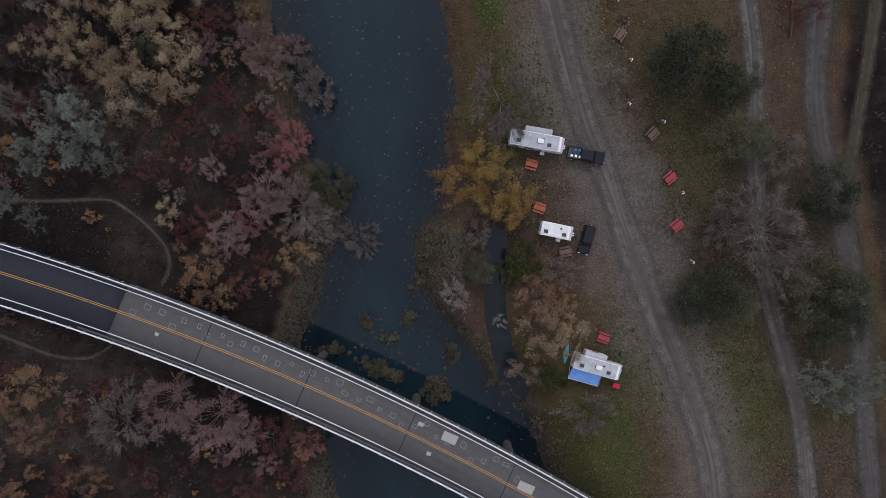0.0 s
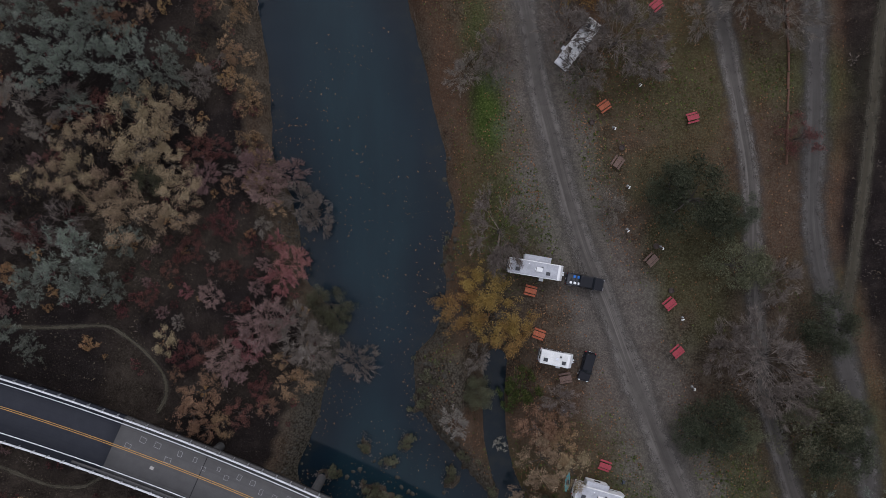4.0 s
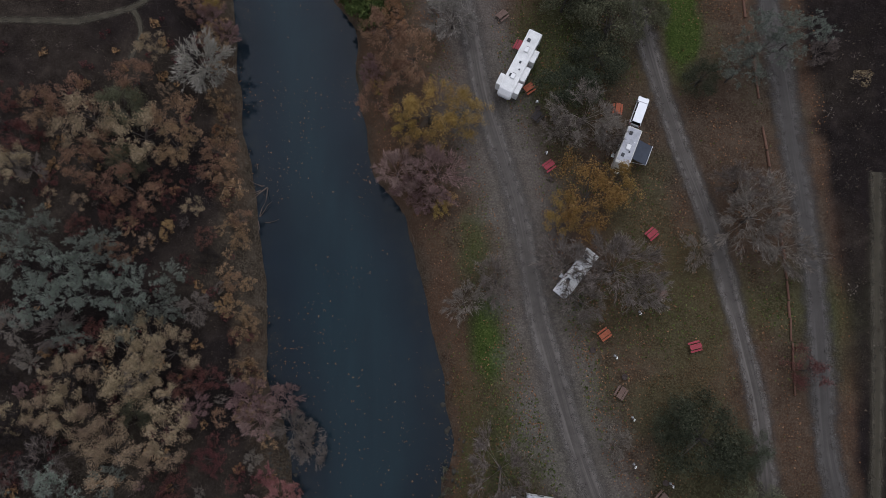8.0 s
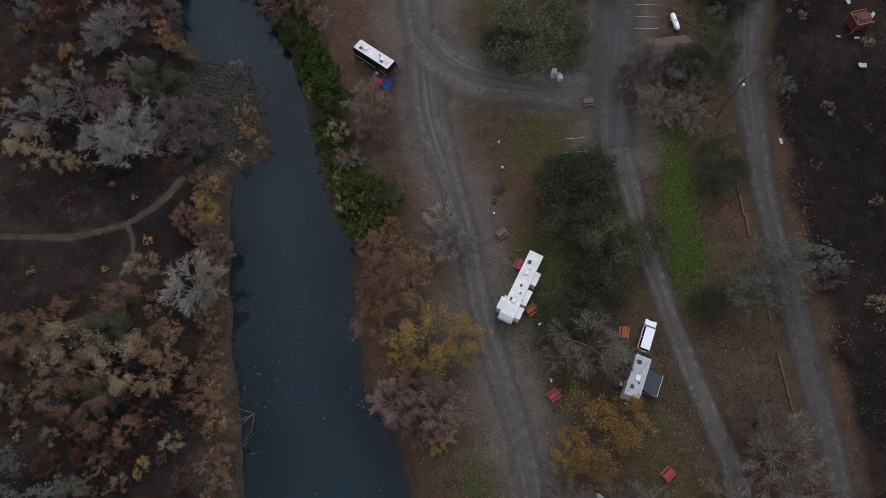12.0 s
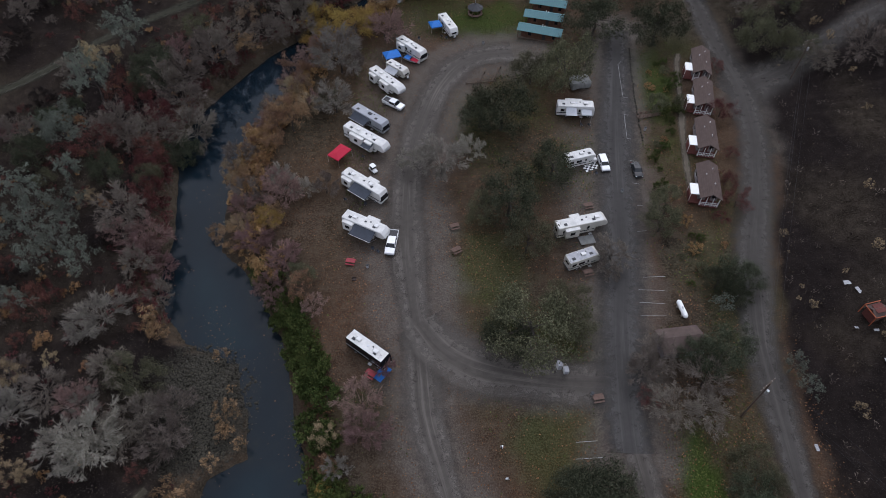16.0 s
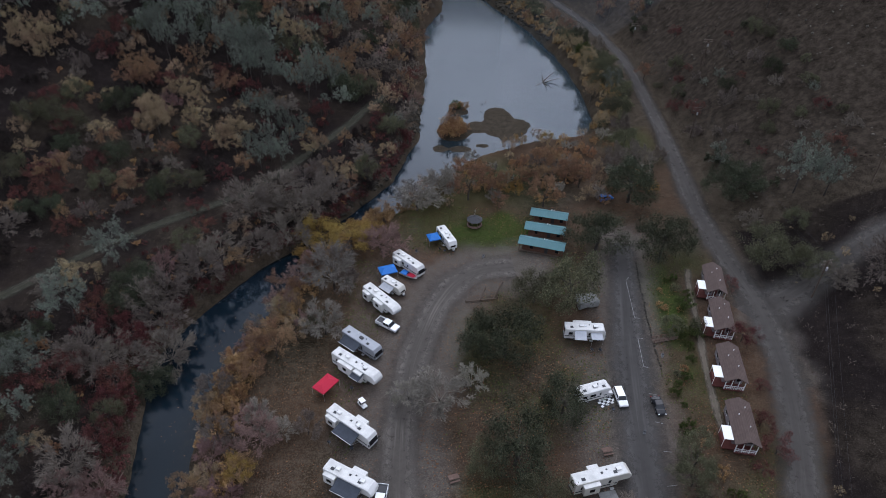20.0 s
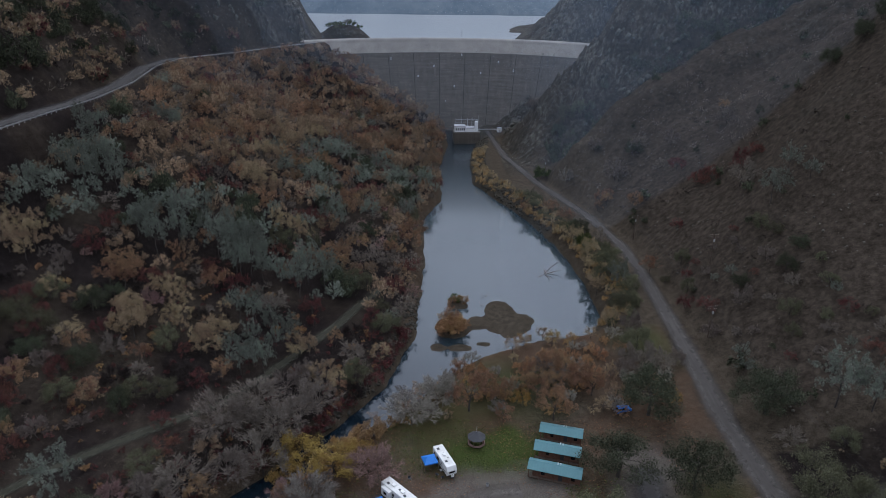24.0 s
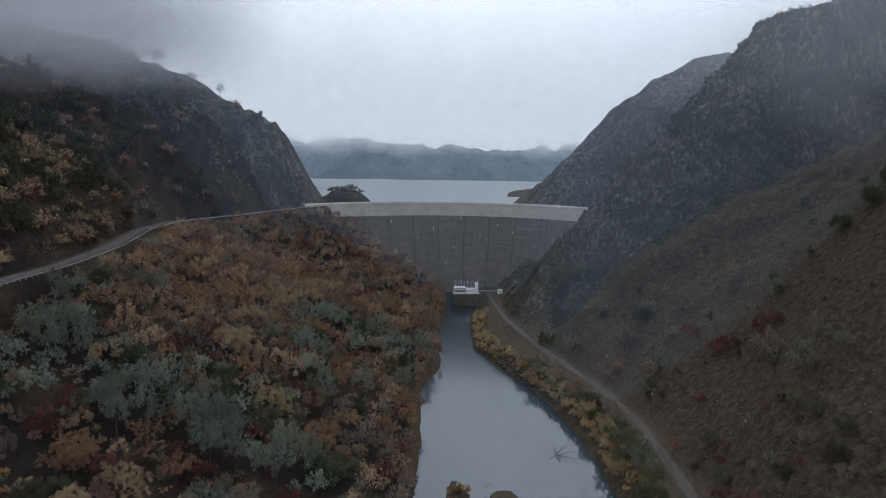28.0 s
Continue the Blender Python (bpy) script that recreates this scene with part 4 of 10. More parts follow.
# ---- dam ----
def build_dam():
    dam = thing("dam", pose(0, 0, 0), "tall curved concrete arch dam with a pale crest band", "dam")
    cx, cy, R = 8.0, 521.0, 146.0
    a0, a1, n = radians(31), radians(139), 64
    levels = [(CREST, 0.0), (CREST - 10.5, 0.4), (40, 4.5), (20, 9.5), (0, 15.5), (-8, 18.0)]
    def ring(off, z, k):
        t = a1 + (a0 - a1) * k / n
        return (cx + (R - off) * math.cos(t), cy + (R - off) * math.sin(t), z)
    for name, pair, mat in (("crest_band", levels[:2], M["pale_concrete"]), ("face", levels[1:], M["concrete"])):
        V, F = [], []
        for lv, (z, off) in enumerate(pair):
            V += [ring(off, z, k) for k in range(n + 1)]
        for lv in range(len(pair) - 1):
            for k in range(n):
                a = lv * (n + 1) + k
                F.append((a, a + n + 1, a + n + 2, a + 1))
        ob = new(name, mesh_from(name, V, F, mat, False))
        ob.parent = dam
    V, F = [], []
    for k in range(n + 1):
        V += [ring(-5, CREST + 0.0, k), ring(-0.3, CREST + 0.0, k), ring(-0.3, CREST + 1.1, k), ring(0.3, CREST + 1.1, k), ring(0.3, CREST - 0.6, k), ring(-5, CREST - 40, k)]
    for k in range(n):
        for j in range(6):
            F.append((k * 6 + j, k * 6 + (j + 1) % 6, (k + 1) * 6 + (j + 1) % 6, (k + 1) * 6 + j))
    ob = new("crest_road", mesh_from("crest_road", V, F, M["pale_concrete"]))
    ob.parent = dam
    # vertical contraction joints, standing a little proud
    for k in range(2, n, 5):
        V, F = [], []
        t = a1 + (a0 - a1) * k / n
        side = Vector((-math.sin(t), math.cos(t), 0)) * 0.22
        for z, off in levels[1:]:
            for sgn in (-1, 1):
                V.append(Vector(ring(off + 0.12, z, k)) + side * sgn)
        for j in range(len(levels) - 2):
            F.append((2 * j, 2 * j + 1, 2 * j + 3, 2 * j + 2))
        ob = new("joint", mesh_from("joint", V, F, M["joint"]))
        ob.parent = dam


M["joint"] = plain("joint_mortar", (0.04, 0.036, 0.033), 0.9, 0.1)
build_dam()


# ---- road bridge ----
BR0, BRDIR, BRZ = Vector((-67.1, -2.1, 0)), Vector((91.4, -40.7, 0)).normalized(), 5.5
M["rail_white"] = plain("white_rail", (0.62, 0.62, 0.62), 0.5, 0.4, vary=0.1)
M["patch"] = plain("deck_patch_outline", (0.24, 0.235, 0.23), 0.85, 0.2, vary=0.15)
M["patch_new"] = plain("new_concrete_patch", (0.27, 0.25, 0.225), 0.85, 0.2, vary=0.1)


def bridge_point(s, off, z=0.0):
    """s metres along the bridge, off metres to its north side; the approach bends gently."""
    bend = 3.0 * (1 - ((s - 50) / 50) ** 2)
    nrm = Vector((-BRDIR.y, BRDIR.x, 0))
    p = BR0 + BRDIR * s + nrm * (off + bend - 4.75)
    return Vector((p.x, p.y, BRZ + z))


def ribbon(name, s0, s1, off0, off1, z0, z1, mat, parent, step=2.0, label=""):
    """A long box along the bridge."""
    n = max(1, int((s1 - s0) / step))
    V, F, U = [], [], []
    for k in range(n + 1):
        s = s0 + (s1 - s0) * k / n
        V += [bridge_point(s, off0, z0), bridge_point(s, off1, z0), bridge_point(s, off1, z1), bridge_point(s, off0, z1)]
        U += [1, 0, 0, 1]
    for k in range(n):
        for j in range(4):
            F.append((4 * k + j, 4 * (k + 1) + j, 4 * (k + 1) + (j + 1) % 4, 4 * k + (j + 1) % 4))
    F += [(0, 1, 2, 3), (4 * n + 3, 4 * n + 2, 4 * n + 1, 4 * n)]
    me = mesh_from(name, V, F, mat)
    set_attr(me, "across", U)
    set_attr(me, "along", np.repeat(np.linspace(s0, s1, n + 1), 4))
    ob = new(name, me)
    ob.parent = parent
    return tagged(ob, label)


def build_bridge():
    br = thing("bridge", pose(0, 0, 0), "two-lane concrete road bridge over the river", "bridge")
    e = 4.7
    ribbon("asphalt_approach", -60, 20.6, -e, e, -0.9, 0.0, M["asphalt"], br, label="fresh dark asphalt approach")
    ribbon("deck", 20.6, 140, -e, e, -1.0, 0.0, M["deck"], br, label="grey concrete bridge deck")
    for s in (-1, 1):
        ribbon("edge_line", -60, 140, s * 3.62 - 0.07, s * 3.62 + 0.07, 0.0, 0.012, M["line_white"], br)
        ribbon("centre_line", -60, 140, 0.1 + s * 0.14 - 0.05, 0.1 + s * 0.14 + 0.05, 0.0, 0.012, M["line_yellow"], br)
        ribbon("kerb", 16, 140, s * 4.25 - 0.16, s * 4.25 + 0.16, 0.0, 0.26, M["deck"], br)
        for zz in (0.55, 0.85):
            ribbon("guard_rail", -60, 140, s * 4.55 - 0.05, s * 4.55 + 0.06, zz, zz + 0.14, M["rail_white"], br)
        for i in range(84):
            q = bridge_point(-58 + i * 2.35, s * 4.62)
            if i == 0:
                pm = boxes((-0.09, 0.09, -0.12, 0.12, -0.35, 0.95), bev=0.02)
                first = part("rail_post", pm, M["steel"], br)
                ob = first
            else:
                ob = new("rail_post", first.data)
                ob.parent = br
            ob.matrix_basis = pose(q.x, q.y, q.z, 0, 0, math.degrees(math.atan2(BRDIR.y, BRDIR.x)))
        ribbon("girder", 22, 140, s * 3.0 - 0.3, s * 3.0 + 0.3, -2.4, -1.0, M["deck"], br)
    for s0 in (34.5, 51.5, 69, 86.5):
        ribbon("expansion_joint", s0, s0 + 0.12, -3.4, 3.4, 0.0, 0.01, M["dark_joint"], br)
        for zz in (-3.0, 3.0):
            q = bridge_point(s0, zz)
            part("pier", tube(bmesh.new(), (q.x, q.y, -8), (q.x, q.y, BRZ - 1), 0.75, 0.75, 14), M["deck"], br)
    # saw-cut outlines of deck repairs in the north lane
    rng = random.Random(4)
    for i in range(34):
        s0, of = 23 + i * 1.95 + rng.uniform(-0.4, 0.4), rng.choice((0.75, 1.5, 2.3, 2.7))
        w, d, t = rng.uniform(0.5, 1.1), rng.uniform(0.5, 0.95), 0.045
        bm = bmesh.new()
        ang = math.atan2(BRDIR.y, BRDIR.x) + rng.uniform(-0.12, 0.12)
        for a in ((-w / 2, w / 2, -d / 2, -d / 2 + t), (-w / 2, w / 2, d / 2 - t, d / 2), (-w / 2, -w / 2 + t, -d / 2, d / 2), (w / 2 - t, w / 2, -d / 2, d / 2)):
            box(bm, *a, 0.0, 0.008)
        q = bridge_point(s0, of)
        ob = part("repair_outline", bm, M["patch"], br)
        ob.matrix_basis = pose(q.x, q.y, q.z + 0.002, 0, 0, math.degrees(ang))
    for s0, of, w, d in ((75.5, 2.3, 2.4, 1.5), (89.6, 1.0, 2.6, 1.4), (73.5, -1.4, 0.7, 0.6), (27.5, -1.2, 0.6, 0.5), (70.5, 2.2, 0.9, 0.6)):
        q = bridge_point(s0, of)
        ob = P0("new_patch", br, w, d)
        ob.matrix_basis = pose(q.x, q.y, q.z + 0.003, 0, 0, math.degrees(math.atan2(BRDIR.y, BRDIR.x)))
    return br


def P0(name, parent, w, d):
    return part(name, boxes((-w / 2, w / 2, -d / 2, d / 2, 0.0, 0.01)), M["patch_new"], parent)


M["dark_joint"] = plain("dark_joint_seal", (0.02, 0.02, 0.02), 0.9, 0.1)
bridge = build_bridge()


# ---- trees: a few grown patterns of each kind, planted one by one ----
def frames_of(n, rng):
    a = rng.normal(size=(n, 3))
    a /= np.linalg.norm(a, axis=1)[:, None]
    b = np.cross(a, rng.normal(size=(n, 3)))
    b /= np.linalg.norm(b, axis=1)[:, None] + 1e-9
    return a, b


def leaf_cards(centres, size, rng, stretch=1.0, facing=None):
    """Small three-cornered leaf sprays at the centres, mostly lying on the surface of their clump."""
    n = len(centres)
    a, b = frames_of(n, rng)
    if facing is not None:
        f = facing + rng.normal(size=(n, 3)) * 0.38
        f /= np.linalg.norm(f, axis=1)[:, None] + 1e-9
        a = np.cross(f, a)
        a /= np.linalg.norm(a, axis=1)[:, None] + 1e-9
        b = np.cross(f, a)
    s = size * (0.55 + 0.9 * rng.rand(n))[:, None]
    V = np.stack([centres - a * s * stretch - b * s * 0.5, centres + a * s * stretch * 0.3 - b * s * 0.6, centres + a * s * 0.6 + b * s * 0.9], 1).reshape(-1, 3)
    return V, np.arange(3 * n).reshape(n, 3)


def limb_tips(rng, limbs, tall, low=0.0, spread=0.45):
    """Ends of uneven limbs over the dome of a crown of unit radius."""
    k = np.arange(limbs)
    t = k * 2.39996 + rng.rand() * 6.283 + 0.5 * rng.normal(size=limbs)
    up = np.clip((k + 0.2 + 0.6 * rng.rand(limbs)) / limbs, 0, 1) * 1.05 - 0.12
    flat = np.sqrt(np.maximum(1 - up * up, 0.02))
    lop = 1 + 0.13 * np.sin(2 * t + rng.rand() * 6) + 0.10 * np.sin(3 * t + rng.rand() * 6)
    reach = ((1 - spread) + spread * rng.rand(limbs)) * lop
    return np.stack([np.cos(t) * flat * reach, np.sin(t) * flat * reach, (low + up * reach) * tall], 1)


def crown_leaf(seed, n, size, tall=0.75, clumps=44, lift=0.75, fat=1.0, spread=0.28):
    """Crown of unit radius: leaf clumps of many sizes set along uneven limbs, with gaps between the limbs."""
    rng = np.random.RandomState(seed)
    limbs = max(16, clumps // 2)
    tips = limb_tips(rng, limbs, tall, 0.0, spread)
    m = clumps * 3
    along = 0.55 + 0.45 * rng.rand(m) ** 0.5
    who = rng.randint(0, limbs, m)
    C = tips[who] * along[:, None] + rng.normal(size=(m, 3)) * 0.085
    cr = (0.055 + 0.075 * rng.rand(m) ** 1.5) * fat
    which = rng.choice(m, n, p=cr ** 2 / (cr ** 2).sum())
    off = rng.normal(size=(n, 3))
    off /= np.linalg.norm(off, axis=1)[:, None]
    off *= (0.45 + 0.75 * rng.rand(n) ** 0.8)[:, None]
    off[:, 2] = off[:, 2] * 0.7 + 0.12
    P = C[which] + off * cr[which][:, None]
    P[:, 2] += lift
    return leaf_cards(P, size, rng, 1.15, off * 0.6 + np.array([0, 0, 0.3])), tips * 0.85 + np.array([0, 0, lift])


def crown_pine(seed, tufts=260, per=34, reach=0.075, width=0.0055):
    """Open crown of soft rounded needle tufts on long limbs."""
    rng = np.random.RandomState(seed)
    tips = limb_tips(rng, 24, 1.0, 0.05, 0.4)
    who = rng.randint(0, len(tips), tufts)
    along = 0.4 + 0.6 * rng.rand(tufts) ** 0.55
    C = tips[who] * along[:, None] + rng.normal(size=(tufts, 3)) * 0.07
    C[:, 2] += 0.8
    n = tufts * per
    c = np.repeat(C, per, 0)
    big = np.repeat(0.6 + 0.8 * rng.rand(tufts), per)
    out = rng.normal(size=(n, 3))
    out[:, 2] += 0.5
    out /= np.linalg.norm(out, axis=1)[:, None]
    ln = (reach * big * (0.5 + 0.6 * rng.rand(n)))[:, None]
    a = c + out * ln * 0.35
    side = np.cross(out, rng.normal(size=(n, 3)))
    side /= np.linalg.norm(side, axis=1)[:, None]
    w = width * (0.7 + 0.6 * rng.rand(n)[:, None])
    V = np.stack([a - side * w, a + side * w, c + out * ln], 1).reshape(-1, 3)
    return (V, np.arange(3 * n).reshape(n, 3)), tips * 0.9 + np.array([0, 0, 0.8])


def crown_bare(seed, limbs=10, twigs=3000, tall=0.85, width=0.0045, fork=6):
    """Leafless crown: limbs, branches and twigs forking outwards, each a long tapering blade."""
    rng = np.random.RandomState(seed)
    tips = limb_tips(rng, limbs, tall, 0.05, 0.35)
    root = np.array([0, 0, 0.30])
    A, B, Wd = [np.repeat(root[None], limbs, 0)], [tips * 0.72 + root + np.array([0, 0, 0.15])], [np.full(limbs, 0.010)]
    a, b = A[0], B[0]
    counts = (fork - 1, fork, max(2, round(twigs / (limbs * fork * (fork - 1)))))
    for level, (num, length, w) in enumerate(zip(counts, (0.34, 0.22, 0.14), (0.0055, width * 1.1, width))):
        ax = np.repeat(b - a, num, 0)
        st = np.repeat(a, num, 0) + ax * (0.4 + 0.6 * rng.rand(len(ax)))[:, None]
        d = ax / (np.linalg.norm(ax, axis=1)[:, None] + 1e-9)
        out = st - np.array([0, 0, 0.35])
        out /= np.linalg.norm(out, axis=1)[:, None] + 1e-9
        d = d * 0.55 + out * 0.55 + rng.normal(size=ax.shape) * (0.42 + 0.08 * level)
        d /= np.linalg.norm(d, axis=1)[:, None] + 1e-9
        en = st + d * (length * (0.5 + 0.7 * rng.rand(len(ax))))[:, None] * np.array([1, 1, tall])
        A.append(st), B.append(en), Wd.append(np.full(len(st), w) * (0.7 + 0.6 * rng.rand(len(st))))
        a, b = st, en
    A, B, Wd = np.concatenate(A), np.concatenate(B), np.concatenate(Wd)[:, None]
    ax = B - A
    side = np.cross(ax, rng.normal(size=ax.shape))
    side /= np.linalg.norm(side, axis=1)[:, None] + 1e-9
    V = np.stack([A - side * Wd, A + side * Wd, B], 1).reshape(-1, 3)
    return (V, np.arange(len(V)).reshape(-1, 3)), None


def trunk_mesh(name, seed, height, r, targets=None):
    """Tapered, slightly crooked trunk with limbs reaching into the crown."""
    rng = np.random.RandomState(seed)
    bm = bmesh.new()
    p = Vector((0, 0, -0.12))
    for k in range(4):
        q = Vector((rng.normal() * 0.03, rng.normal() * 0.03, height * (k + 1) / 4))
        tube(bm, p, q, r * (1 - 0.18 * k), r * (1 - 0.18 * (k + 1)), 6)
        p = q
    if targets is not None:
        for c in targets[::3]:
            tube(bm, Vector((0, 0, height * (0.55 + 0.4 * rng.rand()))), Vector(c), r * 0.3, r * 0.06, 4)
    me = bpy.data.meshes.new(name)
    bm.to_mesh(me)
    bm.free()
    me.materials.append(M["bark"])
    return me


def bare_form(limbs, twigs, tall, near, far):
    return lambda s, k: crown_bare(s, limbs if k > 0.1 else 7, int(twigs * k), tall, near if k > 0.5 else far / k ** 0.4, 6 if k > 0.5 else 4 if k > 0.1 else 2)


def leaf_form(n, size, tall, clumps, lift=0.75, fat=1.0):
    return lambda s, k: crown_leaf(s, int(n * k), size / k ** 0.52, tall if k > 0.5 else tall * 1.15, clumps if k > 0.5 else max(14, int(clumps * 0.5)), lift, fat if k > 0.5 else fat * 1.7, 0.28 if k > 0.5 else 0.16)


KINDS = {
    # kind: (object name, leaf material, builder, label, height of the trunk, trunk radius); k: share of the full leaf count
    "pine": ("pine_tree", "pine", lambda s, k: crown_pine(s, int(300 * k ** 0.7), int(34 * k ** 0.3), 0.088 / k ** 0.25, 0.0062 / k ** 0.6), "tall grey-green pine with an open needle crown", 0.95, 0.04),
    "oak": ("oak_tree", "oak", leaf_form(4600, 0.034, 0.95, 70, 0.5, 1.9), "dark green live oak with a dense crown", 0.75, 0.06),
    "olive": ("oak_tree", "olive", leaf_form(3800, 0.032, 0.9, 56, 0.52, 1.7), "olive green oak with a patchy crown", 0.75, 0.05),
    "yellow": ("willow_tree", "yellow", leaf_form(4000, 0.027, 0.85, 60, 0.55, 1.45), "yellow autumn willow by the river", 0.7, 0.05),
    "orange": ("autumn_tree", "orange", leaf_form(3300, 0.026, 0.8, 46, fat=1.2), "rust-brown autumn tree with thinning leaves", 0.65, 0.05),
    "tan": ("autumn_tree", "tan", leaf_form(3300, 0.026, 0.85, 46, fat=1.3), "tan autumn oak holding dry leaves", 0.65, 0.05),
    "red": ("red_shrub_tree", "red", leaf_form(2600, 0.027, 0.7, 44, 0.42, 1.35), "dark red autumn thicket tree", 0.5, 0.04),
    "mauve": ("willow_tree", "mauve", bare_form(17, 3600, 0.8, 0.0056, 0.0092), "mauve-grey leafless willow with fine twigs", 0.45, 0.04),
    "rose": ("willow_tree", "rose", bare_form(17, 3600, 0.8, 0.0066, 0.0092), "rose-red leafless willow at the water's edge", 0.45, 0.04),
    "bare": ("bare_tree", "twig", bare_form(17, 3000, 0.85, 0.0052, 0.0082), "leafless grey tree with fine bare branches", 0.45, 0.04),
    "burnt": ("burnt_tree", "burnt", bare_form(17, 3400, 0.7, 0.007, 0.0082), "scorched dark tree with dense black twigs", 0.45, 0.04),
    "pale": ("bare_tree", "pale_twig", bare_form(17, 3200, 0.8, 0.0058, 0.0095), "pale leafless cottonwood with whitish branches", 0.45, 0.04),
    "bush": ("shrub", "green", leaf_form(2600, 0.042, 0.6, 38, 0.35, 1.5), "green bramble thicket on the river bank", 0.3, 0.03),
    "brown": ("shrub", "reed", leaf_form(2600, 0.034, 0.7, 40, 0.3, 1.6), "dry orange-brown bank shrub", 0.3, 0.03),
}
TREE_DATA = {}
for num, (kind, (oname, mname, make, label, hgt, rad)) in enumerate(KINDS.items()):
    for v in range(3):
        (V, F), tips = make(100 * num + v, {"oak": 2.3, "olive": 2.3, "pine": 0.9, "orange": 1.4, "tan": 1.4, "yellow": 1.8, "red": 1.3, "mauve": 1.8, "rose": 1.8, "burnt": 1.8, "bare": 1.8, "pale": 1.9}.get(kind, 0.66))
        TREE_DATA[kind, v] = (trunk_mesh("trunk", 500 + 10 * num + v, hgt, rad, tips), mesh_from("crown", V, F, M[mname]))
planted = []
prng = random.Random(7)


def plant(kind, x, y, r, variant=None, tall=1.0):
    oname, mname, make, label, hgt, rad = KINDS[kind]
    v = prng.randrange(3) if variant is None else variant
    z = float(land(x, y))
    r = r * 1.08
    lean = prng.uniform(0.86, 1.16)
    ob = thing(oname, pose(x, y, z - 0.05, 0, 0, prng.uniform(0, 360)) @ Matrix.Diagonal((r * lean, r / lean, r * tall * prng.uniform(1.1, 1.4), 1)), label, "shrub" if oname == "shrub" else "tree")
    for nm, me in zip(("trunk", "crown"), TREE_DATA[kind, v]):
        p = new(nm, me)
        p.parent = ob
    planted.append((x, y, r))


# trees of the west bank and the canyon slope, each at its own place
WEST_TREES = {}
WEST_TREES.setdefault('pine', []).append((-78.7, 219.4, 6.5))
TAN_A = [(-43.0, 2.2, 2.2), (-46.9, 21.5, 4.6), (-41.2, 21.5, 3.4), (-49.8, 24.5, 3.7), (-40.1, 24.9, 3.9), (-51.7, 26.6, 3.4), (-63.9, 27.6, 2.9), (-59.2, 27.9, 3.4), (-55.9, 28.5, 3.7), (-41.8, 30.2, 3.7), (-46.1, 32.1, 4.1), (-57.8, 33.5, 2.8), (-53.9, 35.3, 3.2), (-46.9, 36.8, 4.8), (-40.2, 37.0, 3.9), (-44.4, 39.9, 3.5), (-46.7, 54.8, 1.5), (-63.6, 63.0, 1.3), (-68.4, 67.7, 3.3), (-47.6, 72.2, 4.7), (-61.3, 73.5, 2.8), (-56.0, 75.0, 4.7), (-48.2, 88.6, 2.7), (-65.3, 108.2, 2.2), (-63.7, 108.3, 1.6), (-70.5, 110.2, 4.2), (-72.3, 124.9, 2.9), (-72.9, 166.3, 2.6), (-85.0, 247.7, 3.3), (-28.8, 264.8, 5.5)]
WEST_TREES.setdefault('tan', []).extend(TAN_A)
TAN_B = [(-63.2, 273.9, 6.8), (-86.4, 275.3, 7.4), (-65.9, 276.3, 5.7), (-38.1, 277.1, 5.1), (-87.3, 278.8, 6.3), (-75.4, 280.3, 5.0), (-111.6, 281.0, 3.5), (-101.7, 282.8, 2.5), (-77.3, 290.3, 4.7), (-82.3, 291.3, 5.9), (-125.4, 294.5, 6.4), (-128.8, 297.3, 6.4), (-134.0, 301.2, 5.0), (-126.0, 302.6, 4.7), (-121.1, 312.4, 3.4), (-50.2, 339.6, 5.2), (-56.5, 340.3, 6.1), (-68.9, 361.0, 8.2), (-74.2, 365.4, 8.3), (-89.6, 374.3, 7.5), (-50.0, 379.9, 5.9), (-74.1, 395.9, 9.1), (-75.2, 425.1, 11.5), (-69.9, 453.4, 10.7)]
WEST_TREES.setdefault('tan', []).extend(TAN_B)
OLIVE_A = [(6.6, -7.0, 2.6), (-16.5, 5.2, 2.3), (-17.8, 7.6, 3.6), (-45.6, 27.6, 3.0), (-50.4, 68.3, 3.3), (-52.1, 77.0, 4.2), (-51.3, 125.6, 4.6), (-116.3, 245.3, 4.7), (-92.0, 246.7, 3.8), (-108.6, 268.8, 4.4), (-120.1, 269.1, 4.6), (-110.8, 280.8, 4.1), (-14.8, 294.8, 4.6), (-26.4, 316.1, 4.9), (-56.9, 331.5, 6.3)]
WEST_TREES.setdefault('olive', []).extend(OLIVE_A)
BURNT_A = [(-61.3, 24.2, 4.4), (-67.2, 24.7, 2.7), (-53.2, 32.7, 3.7)]
WEST_TREES.setdefault('burnt', []).extend(BURNT_A)
RED_A = [(-27.0, -33.8, 3.3), (-69.6, -23.7, 2.2), (-31.8, -9.6, 2.4), (-40.2, -0.2, 2.5), (-37.3, 1.1, 2.5), (-33.4, 13.5, 1.8), (-43.0, 13.6, 1.6), (-39.4, 16.9, 2.5), (-64.1, 19.6, 2.9), (-34.4, 20.7, 2.5), (-38.5, 32.8, 3.0), (-35.0, 33.0, 2.3), (-54.0, 39.0, 3.5), (-58.1, 57.5, 2.2), (-52.8, 59.4, 2.2), (-48.3, 60.4, 2.1), (-43.9, 62.5, 1.7), (-64.1, 65.3, 1.8), (-45.2, 65.4, 1.8), (-68.7, 72.4, 3.5), (-46.7, 108.9, 1.8), (-74.8, 140.0, 4.3), (-72.2, 142.8, 2.4), (-82.8, 149.0, 2.3), (-63.9, 177.6, 4.2), (-82.1, 178.4, 3.7), (-75.8, 182.2, 5.4), (-77.1, 201.8, 4.1), (-95.1, 229.6, 3.6), (-104.7, 242.4, 4.7)]
